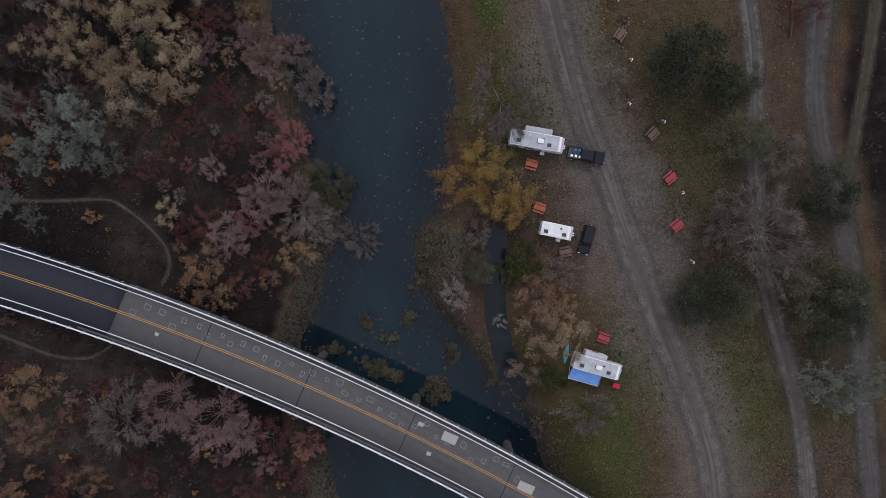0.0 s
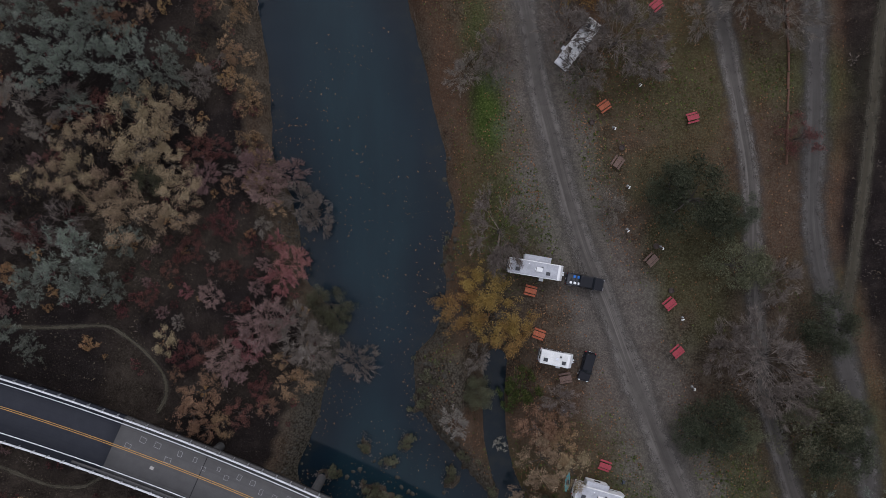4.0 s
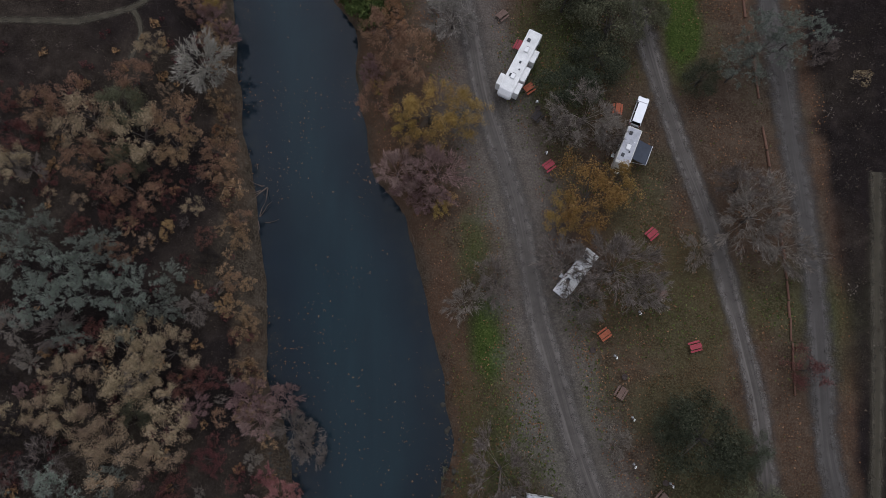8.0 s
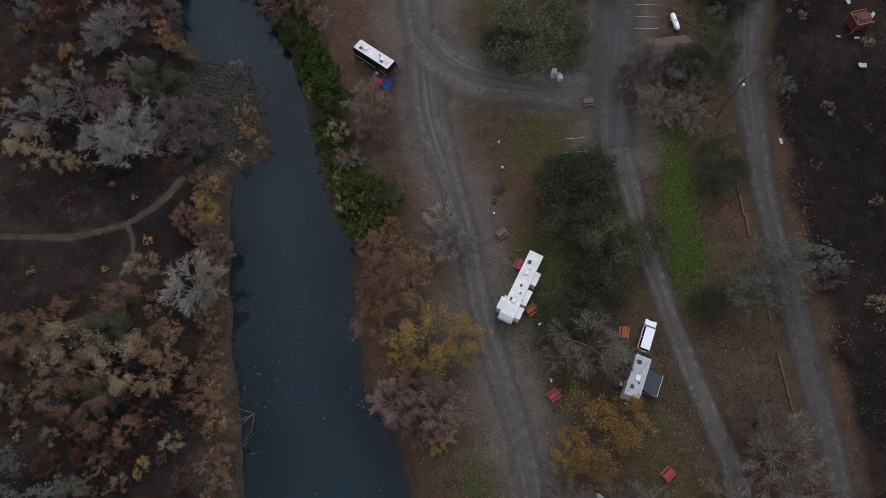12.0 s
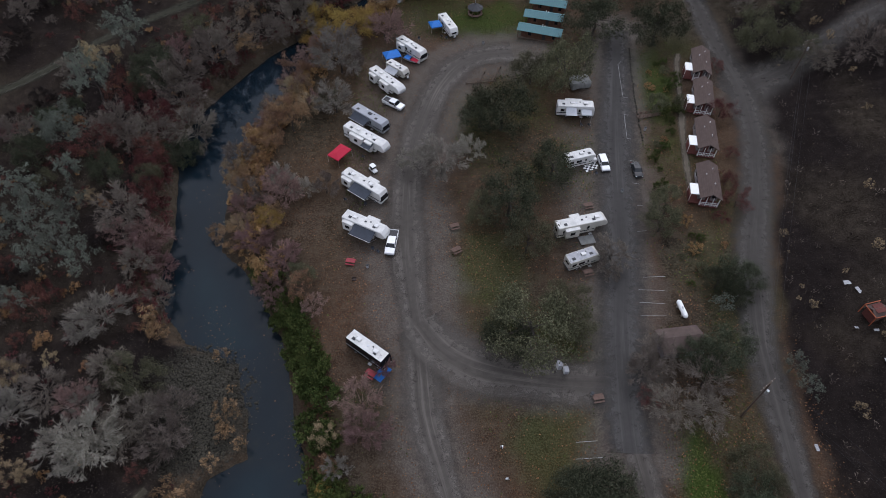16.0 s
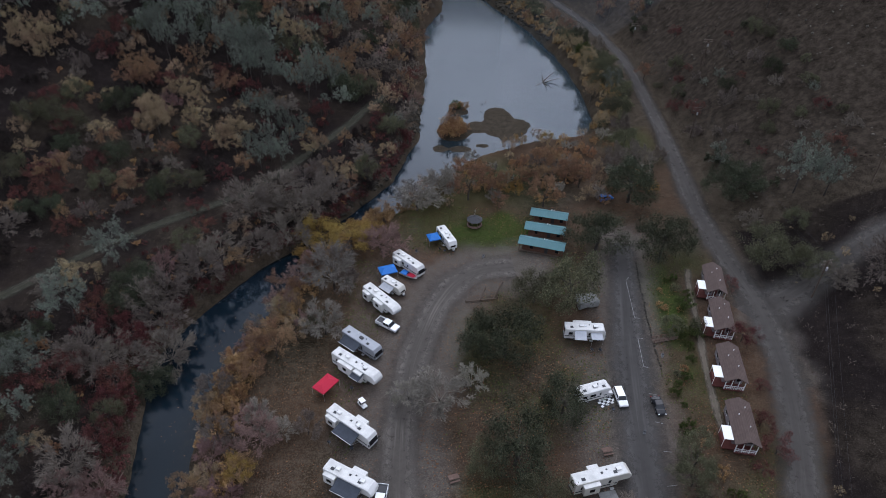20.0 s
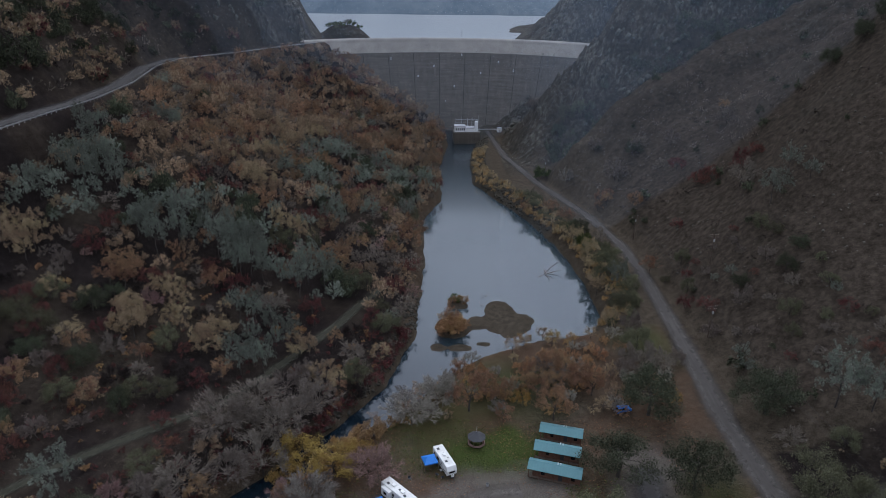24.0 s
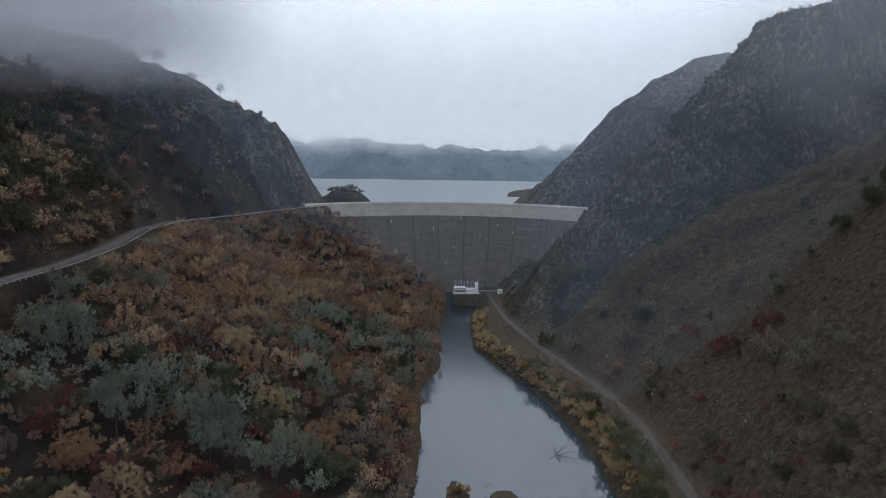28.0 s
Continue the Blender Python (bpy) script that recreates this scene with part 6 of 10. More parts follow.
# taller trees along both banks of the bend
for i in range(20):
    y = 150 + 6.2 * i + prng.uniform(-1.5, 1.5)
    x = float(xs_of(LEFT_BANK, y)) - prng.uniform(2.5, 5.0)
    if free(x, y, 3.0, 0.5):
        plant(prng.choice(["bare", "bare", "olive", "bare", "oak", "red"]), x, y, prng.uniform(2.8, 4.4), tall=1.15)
for i in range(26):
    y = 146 + 3.8 * i + prng.uniform(-1, 1)
    x = float(xs_of(RIGHT_BANK, y)) + prng.uniform(1.0, 6.0)
    if free(x, y, 3.0, 0.45):
        plant(prng.choice(["mauve", "pale", "bare", "tan", "mauve", "orange", "brown"]), x, y, prng.uniform(2.4, 4.2), tall=1.1)
far_trail = lambda x, y: west(x, y) and (float(line_dist(np.array(x), np.array(y), TRAIL_W)) > 9 or x > -60)
thicket(-125, -15, 135, 300, 520, ["bare", "bare", "oak", "orange", "red", "burnt", "tan", "olive", "red", "bare", "mauve"], 2.4, 4.6, 0.62, far_trail)
thicket(-125, -15, 135, 300, 700, ["red", "bare", "burnt", "red", "brown"], 0.9, 2.0, 0.62, far_trail)
# trees leaning over the water on the burnt bank
for y in np.arange(150, 252, 2.6):
    x, r = float(xs_of(LEFT_BANK, y)) - prng.uniform(1.4, 4.5), prng.uniform(2.2, 3.8)
    if free(x, y, r, 0.55):
        plant(prng.choice(["bare", "burnt", "tan", "oak", "bare", "olive", "red", "mauve"]), x, y, r, tall=1.35)

# growth along the camp bank, at the north end and beside the valley road
dr_of = lambda x, y: x - float(xs_of(RIGHT_BANK, y))
thicket(-48, -12, 138, 252, 700, ["mauve", "orange", "pale", "bare", "brown", "olive", "mauve", "tan"], 1.8, 3.4, 0.5, lambda x, y: 2.2 < dr_of(x, y) < (9.5 if y < 200 else 8.5))
thicket(-22, 3, 60, 110, 160, ["orange", "brown", "yellow", "mauve", "bush"], 1.4, 2.8, 0.5, lambda x, y: 0.6 < dr_of(x, y) < 8)
thicket(-8, 66, 247, 294, 170, ["orange", "brown", "pale", "pale", "tan", "brown", "tan", "yellow"], 1.5, 3.2, 0.55, lambda x, y: float(land(x, y)) > -3.6 and not (25 < x < 40 and y < 252))
thicket(80, 118, 215, 330, 160, ["bare", "oak", "olive", "bare", "red", "pine"], 1.6, 3.6, 0.9, lambda x, y: x > float(xs_of(ROAD_C, y)) + 5 and float(line_dist(np.array(x), np.array(y), SPUR_PAD)) > 10)
thicket(49, 62, 142, 222, 120, ["bush", "olive", "brown", "bush"], 0.7, 1.6, 0.8, lambda x, y: line_dist(np.array(x), np.array(y), [(69, 217), (58.5, 165)]) > 5.5)
for x, y, r, k in ((59.5, 205.2, 2.4, "bush"), (57.6, 196.0, 2.8, "bush"), (49.6, 170.1, 1.8, "bush"), (48.4, 162.2, 4.2, "olive"), (35.8, 151.4, 4.0, "bare"), (63.9, 164.5, 3.4, "red"), (-25.4, 198.3, 3.2, "olive"), (4.6, 305.0, 3.4, "brown"), (8.2, 305.5, 3.4, "brown"), (6.4, 308.5, 3.6, "orange"), (3.8, 309.5, 2.8, "brown"), (8.8, 309.5, 3.0, "brown"), (6.4, 302.8, 2.8, "brown"), (6.2, 312.0, 2.8, "pale"), (8.4, 327.0, 2.6, "bush"), (10.8, 326.0, 2.4, "brown"), (7.0, 325.0, 2.2, "brown")):
    plant(k, x, y, r)


# ---- far woods of the canyon, joined kind by kind ----
def woods(name, kind, spots, label, category="trees", detail=0.26):
    oname, mname, make, lab, hgt, rad = KINDS[kind]
    rng = np.random.RandomState(len(spots) + 3)
    forms = [make(900 + i, detail)[0] for i in range(4)]
    VV, FF, TT, base = [], [], [], 0
    grounds = land(np.array([s[0] for s in spots]), np.array([s[1] for s in spots])) if spots else []
    for i, (x, y, r) in enumerate(spots):
        z0 = float(grounds[i])
        V, F = forms[i % 4]
        a = rng.rand() * 6.283
        c, s = math.cos(a), math.sin(a)
        P = V * np.array([r, r, r * (1.15 + 0.45 * rng.rand())])
        P = np.stack([P[:, 0] * c - P[:, 1] * s + x, P[:, 0] * s + P[:, 1] * c + y, P[:, 2] + z0], 1)
        VV.append(P)
        FF.append(F + base)
        TT.append(np.full(len(P), rng.rand() ** 1.6 * 0.75 - 0.25))
        base += len(P)
    if VV:
        ob = new(name, mesh_from(name, np.concatenate(VV), np.concatenate(FF), M[mname]))
        set_attr(ob.data, "tone", np.concatenate(TT))
        tagged(ob, label, category, kind="stuff")


def scatter(x0, x1, y0, y1, n, rmin, rmax, gap, keep, seed, store, beside=()):
    rng = random.Random(seed)
    cells = {}
    for x, y, r in beside:
        cells.setdefault((int(x // 8), int(y // 8)), []).append((x, y, r))
    for _ in range(n):
        x, y, r = rng.uniform(x0, x1), rng.uniform(y0, y1), rng.uniform(rmin, rmax)
        if not keep(x, y):
            continue
        key = (int(x // 8), int(y // 8))
        if any((x - a) ** 2 + (y - b) ** 2 < (gap * (r + c)) ** 2 for i in (-1, 0, 1) for j in (-1, 0, 1) for a, b, c in cells.get((key[0] + i, key[1] + j), ())):
            continue
        cells.setdefault(key, []).append((x, y, r))
        store.append((x, y, r))
    return store


def on_slope(x, y):
    xl = float(xs_of(LEFT_BANK, y))
    xr = float(xs_of(HILL_ROAD, min(max(y, 290), 628)))
    return xr + 13 < x < xl - 1.5 and float(line_dist(np.array(x), np.array(y), TRAIL_W)) > 4.5


slope_spots = scatter(-165, 8, 298, 640, 20000, 1.8, 5.2, 0.60, on_slope, 5, [], planted)
slope_spots = scatter(-260, -100, 200, 300, 700, 2.0, 4.0, 0.8, lambda x, y: x < -110 and float(line_dist(np.array(x), np.array(y), TRAIL_W)) > 8, 6, slope_spots, planted)
pools = {k: [] for k in ("orange", "tan", "pine", "bare", "mauve", "red", "oak", "olive", "pale")}
wrng = random.Random(11)
for x, y, r in slope_spots:
    up = (float(xs_of(LEFT_BANK, y)) - x) / 130
    k1 = float(fbm(x, y, 0.022, 61, 3))
    k2 = float(fbm(x, y, 0.03, 62, 3))
    if k2 > 0.16 and y < 450:
        kind = wrng.choice(["pine", "pine", "pine", "oak", "tan", "bare"])
    elif up > 0.3 or y > 420:
        kind = wrng.choice(["orange", "tan", "tan", "tan", "orange", "red", "bare", "bare"] if k1 > -0.25 else ["bare", "mauve", "bare", "tan", "red", "oak", "pine"])
    else:
        kind = wrng.choice(["bare", "mauve", "orange", "tan", "olive", "red", "tan", "bare"])
    pools[kind].append((x, y, r * (1.3 if kind == "pine" else 1.0)))
for kind, word in (("orange", "rust-brown autumn woods"), ("tan", "tan dry-leaved oak woods"), ("pine", "grey-green pines"), ("bare", "leafless grey trees"), ("mauve", "mauve leafless brush trees"), ("red", "dark red autumn brush"), ("oak", "dark live oaks"), ("olive", "olive green oaks"), ("pale", "pale bare trees")):
    woods("woods_" + kind, kind, pools[kind], word + " covering the canyon slope")

# thinner growth on the crags over the hill road
crag_spots = scatter(-330, -95, 320, 680, 9000, 1.8, 4.8, 0.6, lambda x, y: x < float(xs_of(HILL_ROAD, min(max(y, 290), 690))) - 7 and float(fbm(x, y, 0.03, 79, 3)) + (575 - y) / 160 > -0.05, 15, [])
woods("crag_brush", "bare", crag_spots[0::3], "sparse bare brush on the dark crags", detail=0.06)
woods("crag_oaks", "oak", crag_spots[1::3], "dark oaks clinging to the crags", detail=0.16)
woods("crag_burnt", "burnt", crag_spots[1::2], "scorched dark brush covering the crags", detail=0.1)
woods("crag_red", "red", crag_spots[2::9], "dark red scrub on the crags", detail=0.1)
woods("crag_rust", "tan", [s for i, s in enumerate(crag_spots[2::3]) if s[1] < 480 or i % 3 == 0], "rust-brown trees on the crags", detail=0.16)
gully = scatter(60, 330, 380, 690, 7000, 1.0, 3.0, 0.75, lambda x, y: x > float(xs_of(ROAD_C, min(y, 620))) + 7 and float(fbm(x + y * 0.6, y * 0.5 - x * 0.2, 0.045, 13, 4)) ** 2 > 0.03 and float(fbm(x, y, 0.02, 88, 3)) > -0.25, 26, [])
woods("gully_brush", "bare", gully[0::3], "grey brush filling the rocky gullies", "shrubs", detail=0.06)
woods("gully_oaks", "bare", gully[1::6], "grey scrub filling the rocky gullies", "shrubs", detail=0.06)
woods("gully_rust", "burnt", gully[2::3], "scorched dark scrub filling the rocky gullies", "shrubs", detail=0.06)
# dry eastern hill
east_spots = scatter(86, 330, 235, 640, 1500, 0.8, 2.6, 1.3, lambda x, y: x > float(xs_of(ROAD_C, min(y, 620))) + 9, 16, [])
woods("hill_brush", "burnt", east_spots[0::2], "scattered dark brush on the dry hillside", "shrubs", detail=0.06)
woods("hill_oaks", "oak", east_spots[1::6], "scattered scrub oaks on the dry hillside", "shrubs", detail=0.06)
burn_spots = scatter(66, 150, -60, 235, 4200, 0.3, 1.5, 1.0, lambda x, y: clear_of_roads(x, y, 1), 17, [])
woods("field_weeds", "tan", burn_spots[1::14], "pale dry weeds on the burnt field", "weeds", detail=0.06)
woods("ash_brush", "bare", burn_spots[1::2], "grey scorched twigs on the blackened ground", "shrubs", detail=0.06)
woods("burnt_brush", "burnt", burn_spots[::2], "burnt low brush on the blackened ground", "shrubs", detail=0.06)
# low growth on the west bank and along the water
brush = scatter(-95, -16, -60, 300, 6500, 0.4, 1.1, 0.8, lambda x, y: west(x, y) and clear_of_roads(x, y, 0.3), 18, [])
woods("brush_red", "red", brush[0::3], "low dark red brush under the trees", "shrubs", detail=0.06)
woods("brush_grey", "bare", brush[1::3], "low burnt grey brush under the trees", "shrubs", detail=0.06)
woods("brush_brown", "brown", brush[2::9], "dry brown weeds under the trees", "shrubs", detail=0.06)


weed_rng = random.Random(52)
weed = []
for mx, my, rx, ry in BARS:
    for _ in range(int(10 * rx * ry ** 0.5) + 4):
        x, y = weed_rng.gauss(mx, rx * 0.42), weed_rng.gauss(my, ry * 0.42)
        if float(land(x, y)) > WATER - 0.25:
            weed.append((x, y, weed_rng.uniform(0.25, 0.75)))
woods("river_weed", "bare", weed[0::2], "grey-brown weeds on the bars of the river", "weeds", detail=0.1)
woods("river_brush", "burnt", weed[1::4], "dark rotten stalks on the bars of the river", "weeds", detail=0.1)
woods("river_stalks", "olive", weed[3::4], "olive water weeds on the bars of the river", "weeds", detail=0.1)


def along(pts, n, off0, off1, rmin, rmax, seed, y0, y1, sign):
    rng = random.Random(seed)
    out = []
    for _ in range(n):
        y = rng.uniform(y0, y1)
        out.append((float(xs_of(pts, y)) + sign * rng.uniform(off0, off1), y, rng.uniform(rmin, rmax)))
    return out


woods("bank_reeds_tan", "tan", along(RIGHT_BANK, 200, 0.6, 9, 0.8, 2.0, 29, 298, 560, 1), "tan dry reeds along the pond", "shrubs", detail=0.14)
woods("bank_reeds", "brown", along(RIGHT_BANK, 150, 0.6, 8, 0.8, 2.2, 19, 298, 560, 1), "dry yellow reeds and shrubs along the pond", "shrubs", detail=0.14)
woods("bank_scrub", "olive", along(RIGHT_BANK, 110, 4, 13, 1.0, 2.6, 20, 298, 450, 1), "green-brown scrub between pond and road", "shrubs", detail=0.14)
woods("bank_willows", "orange", along(LEFT_BANK, 70, 0.5, 4, 0.9, 1.8, 21, 20, 140, -1), "orange willow scrub at the water's edge", "shrubs", detail=0.14)
woods("bank_thicket", "bush", along(RIGHT_BANK, 110, 0.3, 5, 1.0, 2.0, 22, 95, 152, 1), "green bramble thicket along the river bank", "shrubs", detail=0.14)
woods("bank_brown", "brown", along(RIGHT_BANK, 120, 0.5, 9, 1.0, 2.4, 23, 150, 250, 1), "orange-brown brush on the river bank", "shrubs", detail=0.14)
woods("bend_reeds", "red", along(LEFT_BANK, 170, -0.4, 3.5, 0.8, 1.9, 24, 136, 300, -1), "dark red brush at the foot of the western bank", "shrubs", detail=0.1)
woods("bend_brush", "bare", along(LEFT_BANK, 170, -0.4, 4.5, 0.9, 2.1, 25, 136, 300, -1), "grey brush at the foot of the western bank", "shrubs", detail=0.1)
spur_gully = scatter(70, 280, 488, 560, 1600, 1.6, 4.0, 0.7, lambda x, y: 14 < y - 470 - 0.12 * (x - 104) < 62 and x > float(xs_of(ROAD_C, y)) + 8, 27, [])
woods("spur_oaks", "oak", spur_gully[0::2], "dark oaks along the gully behind the bare spur", "shrubs", detail=0.1)
woods("spur_brush", "bare", spur_gully[1::2], "grey brush along the gully behind the bare spur", "shrubs", detail=0.1)


def strew(name, mat, label, spots, size, stand=0.3, lift=0.05, category="ground cover"):
    """Loose leaves or short tufts lying on the ground, joined."""
    rng = np.random.RandomState(len(spots))
    xy = np.array(spots)
    n = len(xy)
    z = land(xy[:, 0], xy[:, 1]) + lift
    c = np.column_stack([xy, z])
    t = rng.rand(n) * 6.283
    s = size * (0.5 + rng.rand(n))
    a = np.column_stack([np.cos(t), np.sin(t), (rng.rand(n) - 0.3) * stand]) * s[:, None]
    b = np.column_stack([-np.sin(t), np.cos(t), rng.rand(n) * stand]) * (s * 0.7)[:, None]
    up = np.array([0, 0, 1]) * (s * stand)[:, None]
    V = np.stack([c - a * 0.6 - b * 0.5, c + a * 0.6 - b * 0.4, c + b * 0.8 + up], 1).reshape(-1, 3)
    ob = new(name, mesh_from(name, V, np.arange(3 * n).reshape(n, 3), mat))
    tagged(ob, label, category, kind="stuff")


def sow(x0, x1, y0, y1, n, seed, weight):
    rng = np.random.RandomState(seed)
    x, y = rng.uniform(x0, x1, n), rng.uniform(y0, y1, n)
    keep = rng.rand(n) < weight(x, y)
    return np.column_stack([x, y])[keep]


def off_roads(x, y):
    ok = np.ones(len(x), bool)
    for pts, w in ((LANE_A, 3.6), (LANE_B, 2.6), (PAVED, 5.2), (ROAD_C, 3.4), (LINK, 4.0)):
        ok &= line_dist(x, y, pts) > w
    return ok & (x - xs_of(RIGHT_BANK, y) > 0.8)


strew("fallen_leaves", M["litter"], "orange-brown fallen leaves strewn over the camp", sow(-45, 66, -55, 250, 120000, 81, lambda x, y: off_roads(x, y) * np.clip(fbm(x, y, 0.07, 82, 3) * 1.1 + 0.36 + 0.4 * (1 - sstep(2, 9, x - xs_of(RIGHT_BANK, y))), 0.06, 0.9)), 0.22, 0.12, 0.04)
strew("short_grass", M["blade"], "short green and yellow grass of the camp", sow(-20, 64, -55, 250, 120000, 83, lambda x, y: off_roads(x, y) * ((line_dist(x, y, LANE_A) > 9) | (y < 118)) * np.clip(0.14 + fbm(x, y, 0.045, 43, 3) * 1.3 + 0.9 * (np.hypot((x - 43.2) / 3.2, (y - 98) / 15) < 1) + 0.9 * (np.hypot((x - 8.6) / 3.4, (y - 39) / 7) < 1) + 0.6 * (np.hypot((x - 18) / 13, (y - 238) / 9) < 1) + 0.6 * (np.hypot((x - 55) / 4, (y - 208) / 14) < 1), 0.02, 0.95)), 0.26, 0.5, 0.02)
strew("dry_tufts", M["tuft"], "dry brown grass tufts on the eastern hillside", sow(66, 270, -50, 500, 130000, 84, lambda x, y: (x > xs_of(ROAD_C, np.clip(y, -60, 620)) + 4) * np.clip(0.45 + fbm(x, y, 0.05, 85, 3), 0.05, 1)), 0.26, 0.6, 0.02)
strew("slope_litter", M["tuft"], "scorched stalks and leaves on the western bank", sow(-110, -16, -60, 300, 60000, 86, lambda x, y: (xs_of(LEFT_BANK, y) - x > 1.5) * np.clip(0.4 + fbm(x, y, 0.06, 87, 3), 0.05, 1)), 0.2, 0.4, 0.02)


def drifting(n, seed):
    """Leaves adrift on the river, thickest in the slack water by the banks."""
    rng = np.random.RandomState(seed)
    y = rng.uniform(-50, 210, n)
    xl, xr = xs_of(LEFT_BANK, y), xs_of(RIGHT_BANK, y)
    u = rng.beta(0.5, 0.5, n)
    x = xl + (xr - xl) * u
    keep = (rng.rand(n) < np.clip(0.25 + fbm(x, y, 0.12, 95, 3) * 1.6 + 0.35 * (y < 40) - 0.5 * (y > 100), 0.02, 1)) & (land(x, y) < WATER - 0.1)
    return np.column_stack([x, y])[keep]


def float_leaves(name, spots, label):
    rng = np.random.RandomState(96)
    n = len(spots)
    c = np.column_stack([spots, np.full(n, WATER + 0.015)])
    t, s = rng.rand(n) * 6.283, 0.05 + 0.16 * rng.rand(n) ** 2
    a = np.column_stack([np.cos(t), np.sin(t), 0 * t]) * s[:, None]
    b = np.column_stack([-np.sin(t), np.cos(t), 0 * t]) * (s * 0.6)[:, None]
    V = np.stack([c - a - b, c + a - b * 0.6, c + b], 1).reshape(-1, 3)
    tagged(new(name, mesh_from(name, V, np.arange(3 * n).reshape(n, 3), M["litter"])), label, "leaves", kind="stuff")


float_leaves("floating_leaves", drifting(9000, 94), "brown leaves adrift in the slack water by the banks")


# ---- caravans, motorhomes, cars ----
M["rv_white"] = plain("caravan_white", (0.60, 0.59, 0.57), 0.45, 0.4, vary=0.10, scale=0.8, grime=0.16)
M["rv_roof"] = plain("caravan_roof", (0.55, 0.54, 0.51), 0.6, 0.3, vary=0.2, scale=0.6, grime=0.4)
M["rv_grey"] = plain("caravan_grey", (0.27, 0.28, 0.30), 0.5, 0.4, vary=0.1, scale=0.8, grime=0.15)
M["rv_old"] = plain("weathered_roof", (0.33, 0.33, 0.34), 0.7, 0.2, vary=0.25, scale=0.9, grime=0.45)
M["rv_cream"] = plain("caravan_cream", (0.48, 0.46, 0.41), 0.5, 0.4, vary=0.1, scale=0.8, grime=0.2)
M["black"] = plain("black_paint", (0.007, 0.007, 0.009), 0.25, 0.18, vary=0.2)
M["dark_trim"] = plain("dark_plastic", (0.035, 0.035, 0.038), 0.6, 0.3, vary=0.2)
M["tyre"] = plain("tyre_rubber", (0.018, 0.018, 0.018), 0.9, 0.2)
M["glass"] = plain("tinted_glass", (0.010, 0.012, 0.015), 0.06, 0.4, vary=0.05)
M["silver"] = plain("silver_paint", (0.30, 0.31, 0.34), 0.3, 0.5, 0.3, vary=0.08)
M["car_white"] = plain("car_white", (0.64, 0.64, 0.64), 0.25, 0.5, vary=0.04)
M["awning_dark"] = plain("charcoal_awning", (0.040, 0.045, 0.056), 0.8, 0.2, vary=0.2, scale=1.5)
M["awning_grey"] = plain("grey_awning", (0.33, 0.34, 0.36), 0.8, 0.2, vary=0.15, scale=1.5)
M["awning_blue"] = plain("blue_awning", (0.10, 0.20, 0.42), 0.7, 0.2, vary=0.25, scale=0.8)
M["tarp_blue"] = plain("blue_tarp", (0.02, 0.13, 0.42), 0.6, 0.3, vary=0.2)
M["red_cloth"] = plain("red_canopy_cloth", (0.36, 0.018, 0.04), 0.8, 0.2, vary=0.15)
M["red_lamp"] = plain("tail_lamp_red", (0.30, 0.015, 0.012), 0.2, 0.5)
M["lamp_glass"] = plain("headlamp_glass", (0.55, 0.56, 0.58), 0.1, 0.6)


def P(name, mat, parent, *specs, bev=0.0, label=""):
    return part(name, boxes(*specs, bev=bev), M[mat], parent, label)


def profile_body(pts, half, bev=0.12):
    """A side profile (x, z) drawn out across the width and rounded."""
    bm = bmesh.new()
    a = [bm.verts.new((x, -half, z)) for x, z in pts]
    b = [bm.verts.new((x, half, z)) for x, z in pts]
    bm.faces.new(a[::-1])
    bm.faces.new(b)
    n = len(pts)
    for i in range(n):
        j = (i + 1) % n
        bm.faces.new((a[i], a[j], b[j], b[i]))
    bmesh.ops.recalc_face_normals(bm, faces=bm.faces[:])
    bmesh.ops.bevel(bm, geom=bm.edges[:], offset=bev, segments=2, affect="EDGES", profile=0.6)
    return bm


def wheel(parent, x, y, r=0.36, w=0.25):
    bm = tube(bmesh.new(), (x, y - w / 2, r), (x, y + w / 2, r), r, r, 14)
    bmesh.ops.bevel(bm, geom=bm.edges[:], offset=0.03, segments=1, affect="EDGES")
    tyre = part("tyre", bm, M["tyre"], parent)
    s = 1 if y > 0 else -1
    part("rim", tube(bmesh.new(), (x, y + s * w * 0.3, r), (x, y + s * (w / 2 + 0.02), r), r * 0.6, r * 0.52, 10), M["steel"], tyre)


RV_SHAPES = {
    "trailer": lambda L, h: [(0, 0.55), (L - 0.3, 0.55), (L, 0.95), (L, h * 0.66), (L - 0.55, h - 0.05), (L - 0.9, h), (0, h)],
    "fifth": lambda L, h: [(0, 0.65), (L - 2.7, 0.65), (L - 2.5, 1.75), (L - 0.4, 1.75), (L, 2.25), (L - 0.1, 2.8), (L - 0.8, h), (0, h)],
    "motor": lambda L, h: [(0, 0.5), (L - 0.1, 0.5), (L, 1.3), (L - 0.12, h * 0.78), (L - 0.5, h), (0, h)],
    "cabover": lambda L, h: [(0, 0.5), (L, 0.5), (L, 1.1), (L - 0.95, 1.35), (L - 1.45, 2.0), (L - 0.75, 2.2), (L - 0.7, 2.65), (L - 1.3, h), (0, h)],
}


